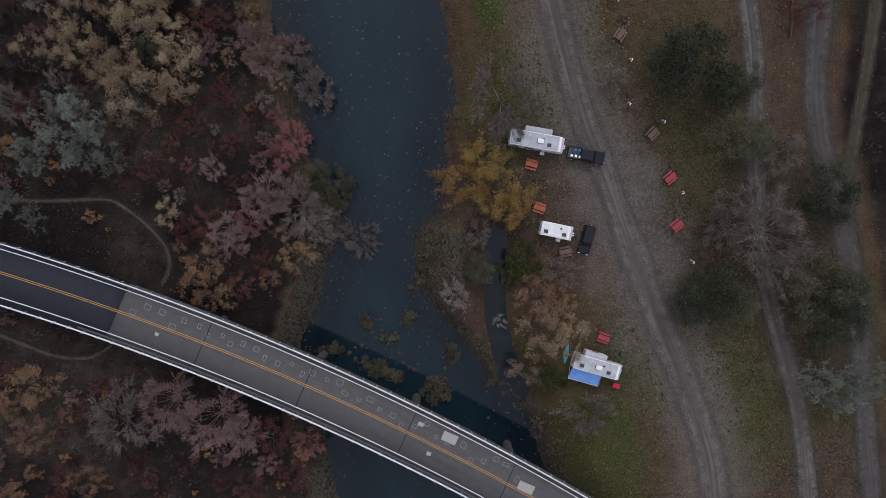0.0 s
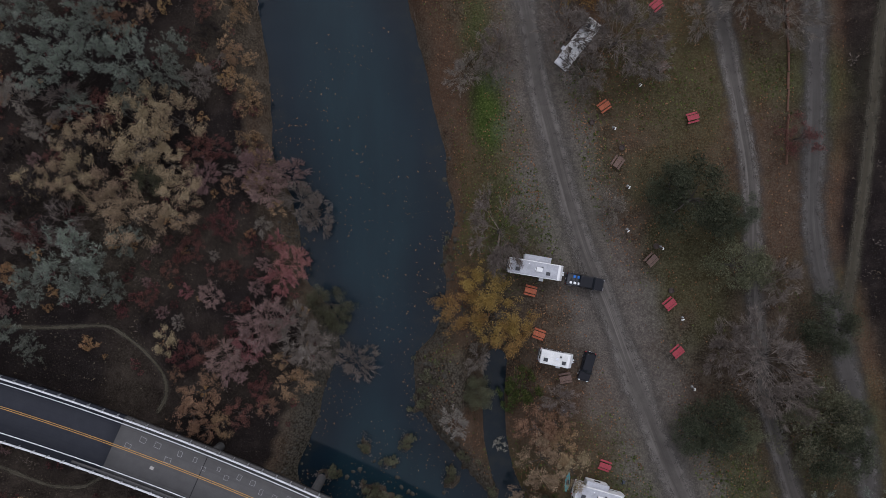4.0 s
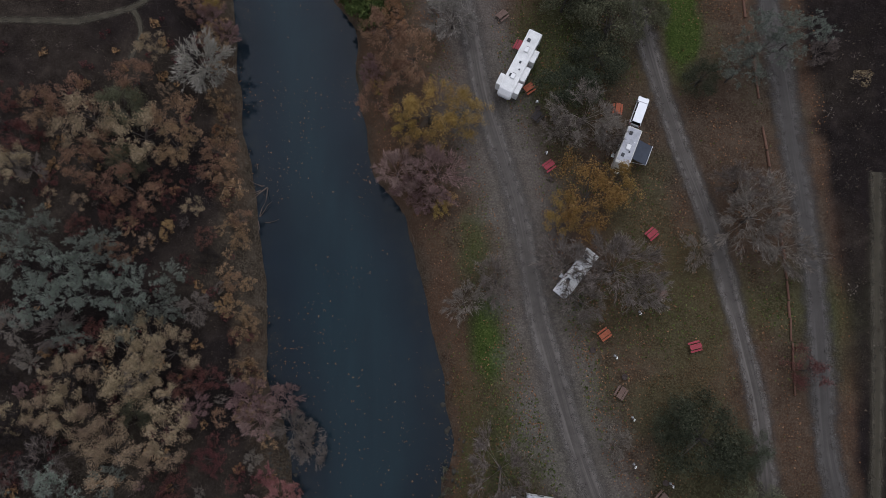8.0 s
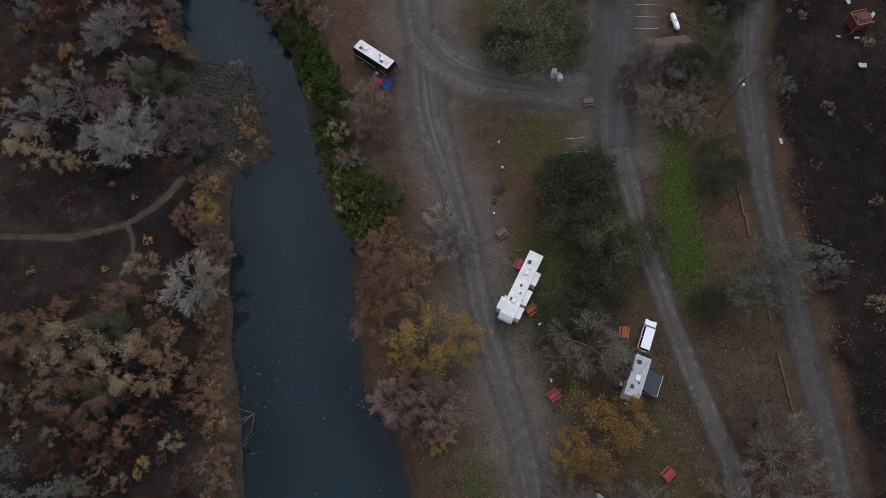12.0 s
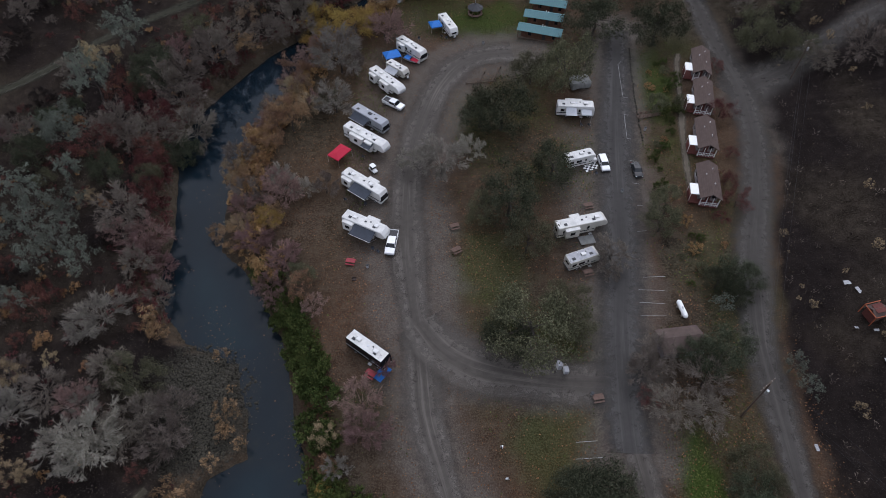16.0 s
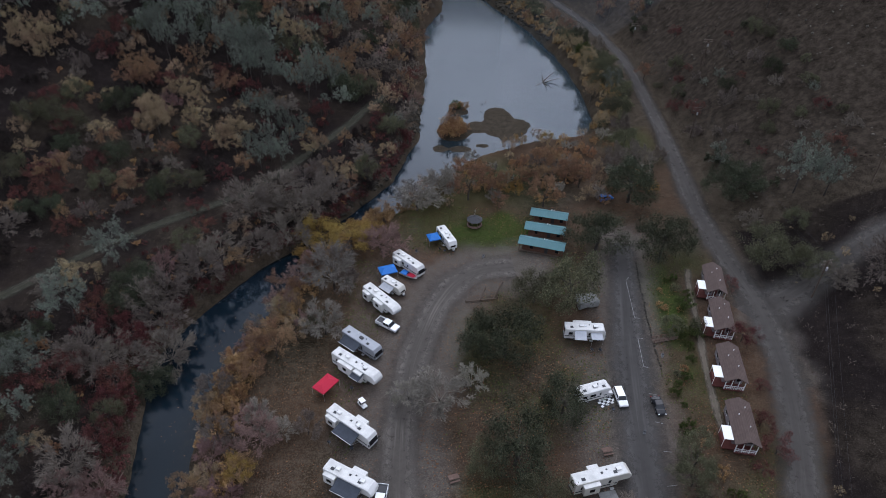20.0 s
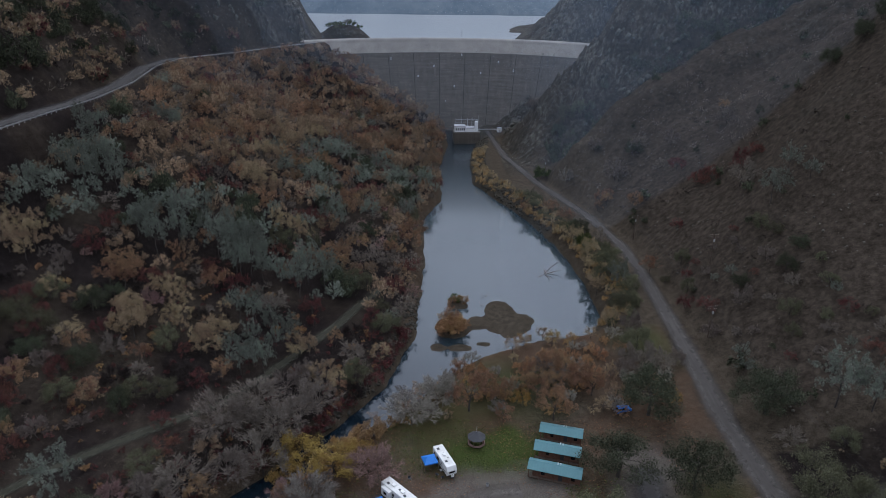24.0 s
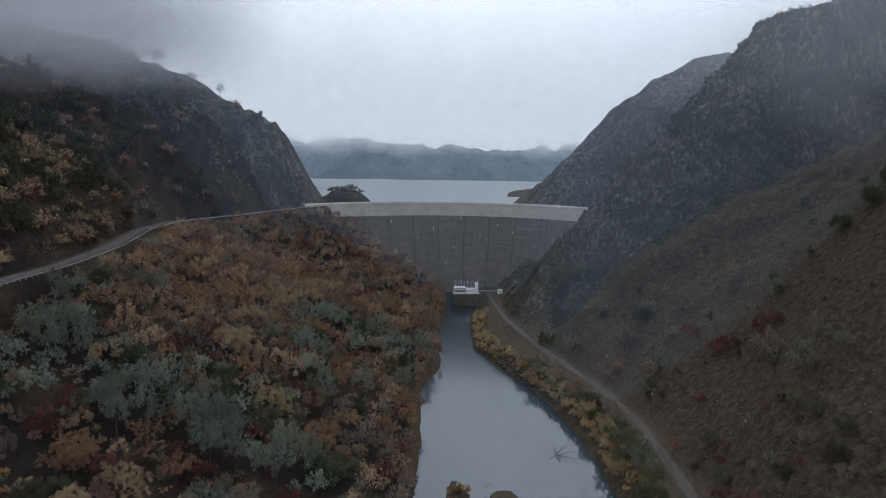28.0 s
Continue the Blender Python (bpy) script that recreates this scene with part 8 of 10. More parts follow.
def cabin(x, y, heading):
    """A small park cabin: gable roof, end porch to the front and a white awning over the side door. +x is the porch end."""
    z = float(land(x, y))
    th = thing("cabin", pose(x, y, z, 0, 0, heading), "small park cabin with brown shingle roof and white awning", "cabin", "row of park cabins")
    L, half, h = 4.9, 1.95, 2.9
    bm = boxes((-L, L - 1.7, -half, half, 0.25, h))
    for xa in (-L, L - 1.7):
        v = [bm.verts.new((xa, -half, h)), bm.verts.new((xa, half, h)), bm.verts.new((xa, 0, h + 1.15))]
        bm.faces.new(v)
    part("wall", bm, M["cabin_wall"], th)
    part("roof", gable(bmesh.new(), -L, L, half, h, h + 1.15), M["shingle"], th)
    for row in range(6):
        for s in (-1, 1):
            t0 = row / 6.0
            yy, zz = s * (half + 0.35) * (1 - t0), h + 1.15 * t0 - 0.2 * (1 - t0) + 0.13
            P("shingle_course", "shingle", th, (-L - 0.35, L + 0.35, yy - 0.03, yy + 0.03, zz - 0.02, zz + 0.03))
    P("porch_floor", "porch_red", th, (L - 1.7, L + 0.2, -half, half, 0.25, 0.45))
    for yy in (-half + 0.08, -0.65, 0.65, half - 0.08):
        P("porch_post", "white", th, (L - 0.05, L + 0.07, yy - 0.06, yy + 0.06, 0.45, h + 0.05))
    for zz in (0.85, 1.35):
        P("porch_rail", "white", th, (L - 0.02, L + 0.05, -half, half, zz, zz + 0.09))
    for i in range(11):
        yy = -half + 0.2 + i * 0.35
        P("baluster", "white", th, (L - 0.01, L + 0.04, yy, yy + 0.06, 0.45, 1.35))
    P("door", "porch_red", th, (L - 1.7, L - 1.64, -0.45, 0.45, 0.45, 2.4))
    for s in (-1, 1):
        P("window", "glass", th, (L - 1.7, L - 1.65, s * 1.15 - 0.4, s * 1.15 + 0.4, 1.2, 2.2))
        for wx in (-3.2, -0.6):
            w = P("window", "glass", th, (wx - 0.5, wx + 0.5, *sorted((s * half, s * (half + 0.04))), 1.3, 2.3))
            P("frame", "white", w, (wx - 0.56, wx + 0.56, *sorted((s * half, s * (half + 0.07))), 1.22, 1.3), (wx - 0.56, wx + 0.56, *sorted((s * half, s * (half + 0.07))), 2.3, 2.38))
    # side deck with a flat white awning
    P("side_deck", "porch_red", th, (0.6, 4.4, -half - 2.0, -half, 0.2, 0.42))
    P("side_awning", "white", th, (0.9, 4.1, -half - 2.1, -half + 0.05, 2.65, 2.75), bev=0.02)
    for xx in (1.0, 4.0):
        P("awning_post", "white", th, (xx - 0.04, xx + 0.04, -half - 2.05, -half - 1.97, 0.42, 2.65))
    for xx in np.linspace(0.65, 4.35, 10):
        P("deck_baluster", "porch_red", th, (xx - 0.04, xx + 0.04, -half - 2.0, -half - 1.94, 0.42, 1.3))
    P("deck_rail", "porch_red", th, (0.6, 4.4, -half - 2.02, -half - 1.92, 1.3, 1.38))
    for vx, vy in ((-3.0, 0.7), (-1.2, -0.7), (1.5, 0.8)):
        part("roof_pipe", tube(bmesh.new(), (vx, vy, h + 0.5), (vx, vy, h + 1.15), 0.09, 0.09, 8), M["white"], th)


def bunkhouse(x, y, heading, L):
    """A long log bunkhouse with a teal metal roof."""
    z = float(land(x, y))
    th = thing("bunkhouse", pose(x, y, z, 0, 0, heading), "long brown log bunkhouse with a teal metal roof", "cabin", "three teal-roofed bunkhouses")
    o, half, h = L / 2, 1.75, 2.5
    part("wall", boxes((-o + 0.9, o, -half + 0.5, half, 0.2, h)), M["log"], th)
    for i in range(9):
        zz = 0.25 + i * 0.25
        part("log", tube(bmesh.new(), (-o + 0.9, -half + 0.47, zz + 0.1), (o, -half + 0.47, zz + 0.1), 0.12, 0.12, 6), M["log"], th)
    part("roof", gable(bmesh.new(), -o, o, half, h, h + 0.85, 0.3, 0.07), M["teal_roof"], th)
    for i in range(int(L / 0.6) + 1):
        xx = -o - 0.28 + i * (L + 0.56) / int(L / 0.6)
        bm = bmesh.new()
        for s in (-1, 1):
            tube(bm, (xx, 0, h + 0.94), (xx, s * (half + 0.3), h - 0.06), 0.03, 0.03, 4)
        part("roof_seam", bm, M["teal_roof"], th)
    for f in (-0.22, 0.12, 0.36):
        P("door" if f == 0.12 else "window", "dark_trim" if f == 0.12 else "glass", th, (f * L - 0.42, f * L + 0.42, -half + 0.33, -half + 0.38, 0.3 if f == 0.12 else 1.0, 2.2))
    P("porch_floor", "wood", th, (-o, o, -half - 0.2, -half + 0.5, 0.08, 0.22))
    for xx in (-o + 0.1, -o + 2.6, 0.0, o - 2.4, o - 0.1):
        P("porch_post", "log", th, (xx - 0.07, xx + 0.07, -half - 0.12, -half + 0.02, 0.2, h))
    P("vent_pipe", "white", th, (0.4, 0.6, 0.4, 0.6, h + 0.5, h + 1.2), (1.0, 1.2, 0.4, 0.6, h + 0.5, h + 1.1))


def canopy(x, y, rot, w, d, mat, label, h=2.2, peak=0.8):
    th = thing("canopy", pose(x, y, float(land(x, y)), 0, 0, rot), label, "canopy")
    bm = bmesh.new()
    c = [bm.verts.new((sx * w / 2, sy * d / 2, h)) for sx, sy in ((-1, -1), (1, -1), (1, 1), (-1, 1))]
    v = [bm.verts.new((sx * w / 2, sy * d / 2, h - 0.25)) for sx, sy in ((-1, -1), (1, -1), (1, 1), (-1, 1))]
    r = [bm.verts.new((-w * 0.2, 0, h + peak)), bm.verts.new((w * 0.2, 0, h + peak))]
    for q in ((c[0], c[1], r[1], r[0]), (c[2], c[3], r[0], r[1])):
        bm.faces.new(q)
    bm.faces.new((c[1], c[2], r[1]))
    bm.faces.new((c[3], c[0], r[0]))
    for i in range(4):
        bm.faces.new((c[i], v[i], v[(i + 1) % 4], c[(i + 1) % 4]))
    part("cloth", bm, M[mat], th)
    for sx in (-1, 1):
        for sy in (-1, 1):
            part("pole", tube(bmesh.new(), (sx * w / 2, sy * d / 2, 0), (sx * w / 2, sy * d / 2, h), 0.03, 0.03, 6), M["steel"], th)


def utility_pole(x, y, height, rot, arms=2):
    z = float(land(x, y))
    th = thing("utility_pole", pose(x, y, z, 0, 0, rot), "tall dark wooden utility pole with crossarms", "utility pole", "power line poles")
    part("pole", tube(bmesh.new(), (0, 0, -0.5), (0, 0, height), 0.19, 0.12, 10), M["wood"], th)
    for k in range(arms):
        zz = height - 0.35 - 0.9 * k
        arm = P("crossarm", "wood", th, (-1.5, 1.5, 0.1, 0.24, zz, zz + 0.14))
        for xx in (-1.4, -0.7, 0.7, 1.4):
            part("insulator", tube(bmesh.new(), (xx, 0.17, zz + 0.14), (xx, 0.17, zz + 0.36), 0.06, 0.045, 6), M["pale_concrete"], arm)
    part("transformer", tube(bmesh.new(), (0, -0.42, height - 2.6), (0, -0.42, height - 1.7), 0.24, 0.24, 10), M["steel"], th)
    m = pose(x, y, z, 0, 0, rot)
    return [m @ Vector((xx, 0.17, height - 0.0)) for xx in (-1.4, -0.7, 1.4)]


def wire(a, b, sag=1.2):
    th_pts = []
    for i in range(17):
        u = i / 16
        p = a.lerp(b, u)
        p.z -= sag * 4 * u * (1 - u)
        th_pts.append(p)
    bm = bmesh.new()
    rings = [[bm.verts.new(p + Vector((0.013 * c, 0, 0.013 * s))) for c, s in ((1, 0), (0, 1), (-1, 0), (0, -1))] for p in th_pts]
    for a1, b1 in zip(rings[:-1], rings[1:]):
        for k in range(4):
            bm.faces.new((a1[k], a1[(k + 1) % 4], b1[(k + 1) % 4], b1[k]))
    me = bpy.data.meshes.new("power_line")
    bm.to_mesh(me)
    bm.free()
    me.materials.append(M["dark_trim"])
    tagged(new("power_line", me), "thin overhead wire strung between utility poles", "wire", "overhead wires")


def build_camp():
    for x, y, hd in ((67.9, 211.4, -101), (65.4, 198.8, -101), (62.4, 184.4, -99), (59.1, 169.4, -99)):
        cabin(x, y, hd)
    for x, y, hd, L in ((32.7, 242.4, -15, 9.9), (30.7, 235.7, -15, 10.4), (29.0, 228.9, -17, 11.6)):
        bunkhouse(x, y, hd, L)
    red, brown = "red-painted wooden picnic table with two benches", "weathered brown picnic table with two benches"
    for x, y, rot in ((37.6, 7.7, 40), (38.8, 0, 40), (27.0, -18.3, -20), (41.5, 37.7, 15), (19.4, 67.8, 35), (14.9, 89.6, 62), (-10.3, 126.2, -30), (35.8, 56.0, 40), (-16, 151.0, -10)):
        picnic_table(x, y, rot, "tab_red", red)
    for x, y, rot in ((15.2, 9.9, -15), (16.5, 2.9, -20), (27.3, 39.7, 35), (16.5, 81.7, 35), (31.4, 77.8, 80)):
        picnic_table(x, y, rot, "tab_orange", "bright orange-red picnic table with two benches")
    for x, y, rot in ((29.4, 30.6, 55), (34.7, 14.8, 45), (36.6, 46.1, 35), (12.1, 95.3, 40), (20.7, -4.2, 10), (31.1, 148.3, 15), (33.6, 165.9, 12), (5.2, 154.0, 30), (4.9, 160.3, 20), (29.1, 121.6, 10)):
        picnic_table(x, y, rot, "tab_brown", brown)
    for x, y, rot in ((17.7, 76.6, 50), (11.9, 103.9, 30)):
        picnic_table(x, y, rot, "tab_dark", "black-stained picnic table with two benches")
    for x, y in ((31.0, 26.5), (36.3, 16.6), (39.5, 5.3), (17.6, 79.3), (18.9, 70.0), (10.7, 99.0), (28.8, 36.0), (12.5, 108.0), (12.0, 113.0), (41.2, -6.0), (30.8, 19.5), (33.0, 43.0)):
        hookup_post(x, y)
    for x, y in ((35.6, 17.0), (38.0, 9.8), (17.9, 78.2), (19.6, 65.6), (25.4, 37.2), (11.0, 101.5), (30.2, 33.0), (-15.0, 147.0)):
        fire_ring(x, y)
    canopy(-21.0, 180.9, 55, 4.6, 3.2, "red_cloth", "red pop-up canopy tent behind a pitch", peak=0.5)
    canopy(0.4, 232.1, 18, 3.2, 3.2, "tarp_blue", "blue pop-up canopy beside a trailer")
    canopy(-10.9, 217.9, 21, 4.2, 3.4, "tarp_blue", "blue tarpaulin canopy between two pitches")
    # propane tank on saddles
    th = thing("propane_tank", pose(47.1, 138.9, float(land(47.1, 138.9)), 0, 0, 100), "long white propane tank on saddles", "propane tank")
    bm = tube(bmesh.new(), (-1.6, 0, 0.85), (1.6, 0, 0.85), 0.5, 0.5, 16)
    for s in (-1, 1):
        tube(bm, (s * 1.6, 0, 0.85), (s * 1.95, 0, 0.85), 0.5, 0.22, 16)
    part("tank", bm, M["white"], th)
    for s in (-1, 1):
        P("saddle", "pale_concrete", th, (s * 1.0 - 0.12, s * 1.0 + 0.12, -0.45, 0.45, 0, 0.5))
    P("valve_cover", "steel", th, (-0.2, 0.2, -0.15, 0.15, 1.32, 1.5), bev=0.03)
    # office shed under the trees
    th = thing("shed", pose(44.6, 131.5, float(land(44.6, 131.5)), 0, 0, 8), "low tan shed with a pale shingle roof under trees", "shed")
    part("wall", boxes((-3.6, 3.6, -2.2, 2.2, 0, 2.5)), M["cabin_wall"], th)
    part("roof", gable(bmesh.new(), -3.6, 3.6, 2.2, 2.5, 3.5), M["shingle"], th)
    P("door", "porch_red", th, (-0.5, 0.5, -2.25, -2.2, 0, 2.1))
    P("window", "glass", th, (1.4, 2.6, -2.24, -2.2, 1.0, 2.0))
    # small hut on the burnt ground
    th = thing("pump_house", pose(79.4, 135.4, float(land(79.4, 135.4)), 0, 0, 15), "small red-brown hut on burnt ground", "hut")
    part("wall", boxes((-1.2, 1.2, -1.1, 1.1, 0, 2.2)), M["porch_red"], th)
    part("roof", gable(bmesh.new(), -1.2, 1.2, 1.1, 2.2, 2.8, 0.25), M["shingle"], th)
    P("door", "wood", th, (-0.4, 0.4, -1.14, -1.1, 0, 1.9))
    for sx in (-1.7, 1.5):
        for sy in (-1.6, 1.4):
            P("frame_post", "tab_orange", th, (sx, sx + 0.14, sy, sy + 0.14, 0, 2.4))
    P("frame_beam", "tab_orange", th, (-1.7, 1.64, -1.6, -1.46, 2.4, 2.52), (-1.7, 1.64, 1.4, 1.54, 2.4, 2.52), (-1.7, -1.56, -1.6, 1.54, 2.4, 2.52))
    P("roof_sheet", "porch_red", th, (-1.0, 1.0, -0.9, 0.9, 2.84, 2.9), bev=0.02)
    # covered trailer, teal kayak, red coolers, cart
    th = thing("covered_trailer", pose(37.0, 207.0, float(land(37.0, 207.0)), 0, 0, 14) @ Matrix.Diagonal((1.05, 1.7, 1.25, 1)), "pop-up trailer under a rumpled grey tarpaulin", "tarpaulin")
    bm = boxes((-2.4, 2.4, -1.1, 1.1, 0.3, 1.9), bev=0.4)
    bmesh.ops.subdivide_edges(bm, edges=bm.edges[:], cuts=2, use_grid_fill=True)
    for v in bm.verts:
        v.co += Vector((noise.noise(v.co * 1.3), noise.noise(v.co * 1.3 + Vector((5, 0, 0))), noise.noise(v.co * 1.1))) * 0.3
    part("cover", bm, M["canvas"], th)
    th = thing("kayak", pose(21.0, -20.9, float(land(21, -20.9)), 0, 0, 80), "teal plastic kayak lying behind a trailer", "kayak")
    bm = bmesh.new()
    rings = []
    for i in range(11):
        u = i / 10 * 2 - 1
        w = 0.38 * (1 - abs(u) ** 2.2) + 0.01
        rings.append([bm.verts.new((u * 1.7, w * math.cos(t), 0.24 + w * 0.55 * math.sin(t) + 0.12 * u * u)) for t in (6.2832 * k / 10 for k in range(10))])
    for a, b in zip(rings[:-1], rings[1:]):
        for k in range(10):
            bm.faces.new((a[k], a[(k + 1) % 10], b[(k + 1) % 10], b[k]))
    part("hull", bm, M["teal"], th)
    P("seat_well", "dark_trim", th, (-0.5, 0.4, -0.22, 0.22, 0.36, 0.46), bev=0.05)
    for x, y, rot in ((25.9, -25.6, -15), (29.1, -26.2, -18)):
        th = thing("cool_box", pose(x, y, float(land(x, y)), 0, 0, rot), "red plastic storage box on the ground", "box")
        P("tub", "red_cloth", th, (-0.55, 0.55, -0.35, 0.35, 0, 0.5), bev=0.06)
        P("lid", "red_cloth", th, (-0.6, 0.6, -0.4, 0.4, 0.5, 0.6), bev=0.04)
    th = thing("golf_cart", pose(-13.2, 177.0, float(land(-13.2, 177.0)), 0, 0, -50), "small white golf cart with a flat roof", "golf cart")
    P("body", "car_white", th, (-1.1, 1.1, -0.55, 0.55, 0.3, 0.7), bev=0.1)
    P("roof", "car_white", th, (-0.75, 0.6, -0.55, 0.55, 1.75, 1.82), bev=0.03)
    P("seat", "dark_trim", th, (-0.5, 0.1, -0.5, 0.5, 0.7, 0.95), (-0.55, -0.4, -0.5, 0.5, 0.9, 1.3), bev=0.04)
    for sx in (-0.7, 0.55):
        for sy in (-0.5, 0.5):
            P("roof_post", "steel", th, (sx - 0.02, sx + 0.02, sy - 0.02, sy + 0.02, 0.6, 1.76))
    for wx in (-0.75, 0.75):
        for wy in (-0.5, 0.5):
            wheel(th, wx, wy, 0.22, 0.18)
    th = thing("porch_deck", pose(32.0, 156.6, float(land(32, 156.6)), 0, 0, 12), "grey wooden porch deck beside a fifth-wheel", "deck")
    for i in range(12):
        P("board", "canvas", th, (-1.6, 1.6, -1.1 + i * 0.185, -1.1 + i * 0.185 + 0.165, 0.3, 0.36))
    P("joist", "wood", th, (-1.5, -1.35, -1.1, 1.1, 0.0, 0.3), (1.35, 1.5, -1.1, 1.1, 0.0, 0.3))
    # foot bridge over the garden ditch
    th = thing("foot_bridge", pose(52.0, 194.6, float(land(52, 194.6)) + 0.2, 0, 0, 14), "small wooden foot bridge with rails", "foot bridge")
    for i in range(18):
        P("plank", "wood", th, (-2.9 + i * 0.32, -2.9 + i * 0.32 + 0.29, -0.6, 0.6, 0.05, 0.11))
    for s in (-1, 1):
        P("rail", "tab_brown", th, (-2.9, 2.9, s * 0.6 - 0.04, s * 0.6 + 0.04, 0.85, 0.95), (-2.9, 2.9, s * 0.6 - 0.03, s * 0.6 + 0.03, 0.5, 0.57))
        for i in range(6):
            xx = -2.85 + i * 1.14
            P("rail_post", "tab_brown", th, (xx - 0.05, xx + 0.05, s * 0.6 - 0.05, s * 0.6 + 0.05, 0.0, 0.95))
    # pole line
    tops = [utility_pole(*p) for p in ((52.2, 117.9, 12.0, 35), (90.1, 207.4, 11.0, 20), (85.8, 287.5, 11.0, 10), (86.6, 375, 11.0, 0), (80, 420, 11.0, -20), (63, 478, 11, -20), (104, 50, 11, 10), (114.4, 237.1, 12, 10), (98, 322, 11, 0))]
    for i, j in ((0, 1), (1, 2), (2, 3), (3, 4), (4, 5), (6, 0)):
        for a, b in zip(tops[i], tops[j]):
            wire(a, b)
    # painted bay lines on the asphalt
    for ax, ay, bx, by in ((40.2, 144, 45.0, 143.6), (39.8, 141.1, 44.5, 140.6), (39.4, 138.1, 44.1, 137.9), (41.6, 146.9, 45.9, 146.9), (48.2, 215.2, 47.2, 201.9), (47.2, 201.9, 48.4, 201.5), (48.2, 215.2, 49.2, 216.4), (47.4, 195.0, 46.3, 195.2), (46.3, 195.2, 45.5, 186.7), (45.5, 186.7, 46.4, 186.4), (44.7, 179.5, 46.3, 179.0), (44.1, 172.4, 45.6, 171.9), (43.9, 165.6, 45.4, 165.4), (42.6, 158.4, 44.5, 158.6), (24.1, 111.2, 28.4, 111.4), (24.4, 114.0, 27.9, 114.2)):
        d = Vector((bx - ax, by - ay, 0))
        zz = max(float(land(ax, ay)), float(land(bx, by))) + 0.27
        th = thing("bay_line", look((0, 0, 0), (0, 0, -1)) @ Matrix(), "faded white parking line painted on the asphalt", "road marking", "parking bay lines")
        n = d.normalized().cross(Vector((0, 0, 1))) * 0.045
        bm = bmesh.new()
        va = [bm.verts.new((Vector((px, py, float(land(px, py)) + 0.22)) + s * n)) for px, py in ((ax, ay), (ax + d.x * 0.33, ay + d.y * 0.33), (ax + d.x * 0.67, ay + d.y * 0.67), (bx, by)) for s in (-1, 1)]
        for k in range(3):
            bm.faces.new((va[2 * k], va[2 * k + 1], va[2 * k + 3], va[2 * k + 2]))
        ret = bmesh.ops.extrude_face_region(bm, geom=bm.faces[:])
        for v in ret["geom"]:
            if isinstance(v, bmesh.types.BMVert):
                v.co.z += 0.006
        part("stripe", bm, M["bay_paint"], th)


build_camp()


def log_edging():
    """Old logs laid end to end along the valley road."""
    th = thing("log_edging", pose(0, 0, 0), "weathered grey logs laid along the valley road", "log edging")
    rng = random.Random(64)
    y = 30.0
    while y < 112:
        ln = rng.uniform(2.6, 4.6)
        if rng.random() < 0.82:
            p = [Vector((float(xs_of(ROAD_C, v)) - 4.3 + rng.uniform(-0.15, 0.15), v, 0)) for v in (y, y + ln)]
            for q in p:
                q.z = float(land(q.x, q.y)) + 0.16
            bm = tube(bmesh.new(), p[0], p[1], rng.uniform(0.17, 0.25), rng.uniform(0.15, 0.22), 8)
            part("log", bm, M["log"], th)
        y += ln + rng.uniform(0.05, 0.5)


log_edging()


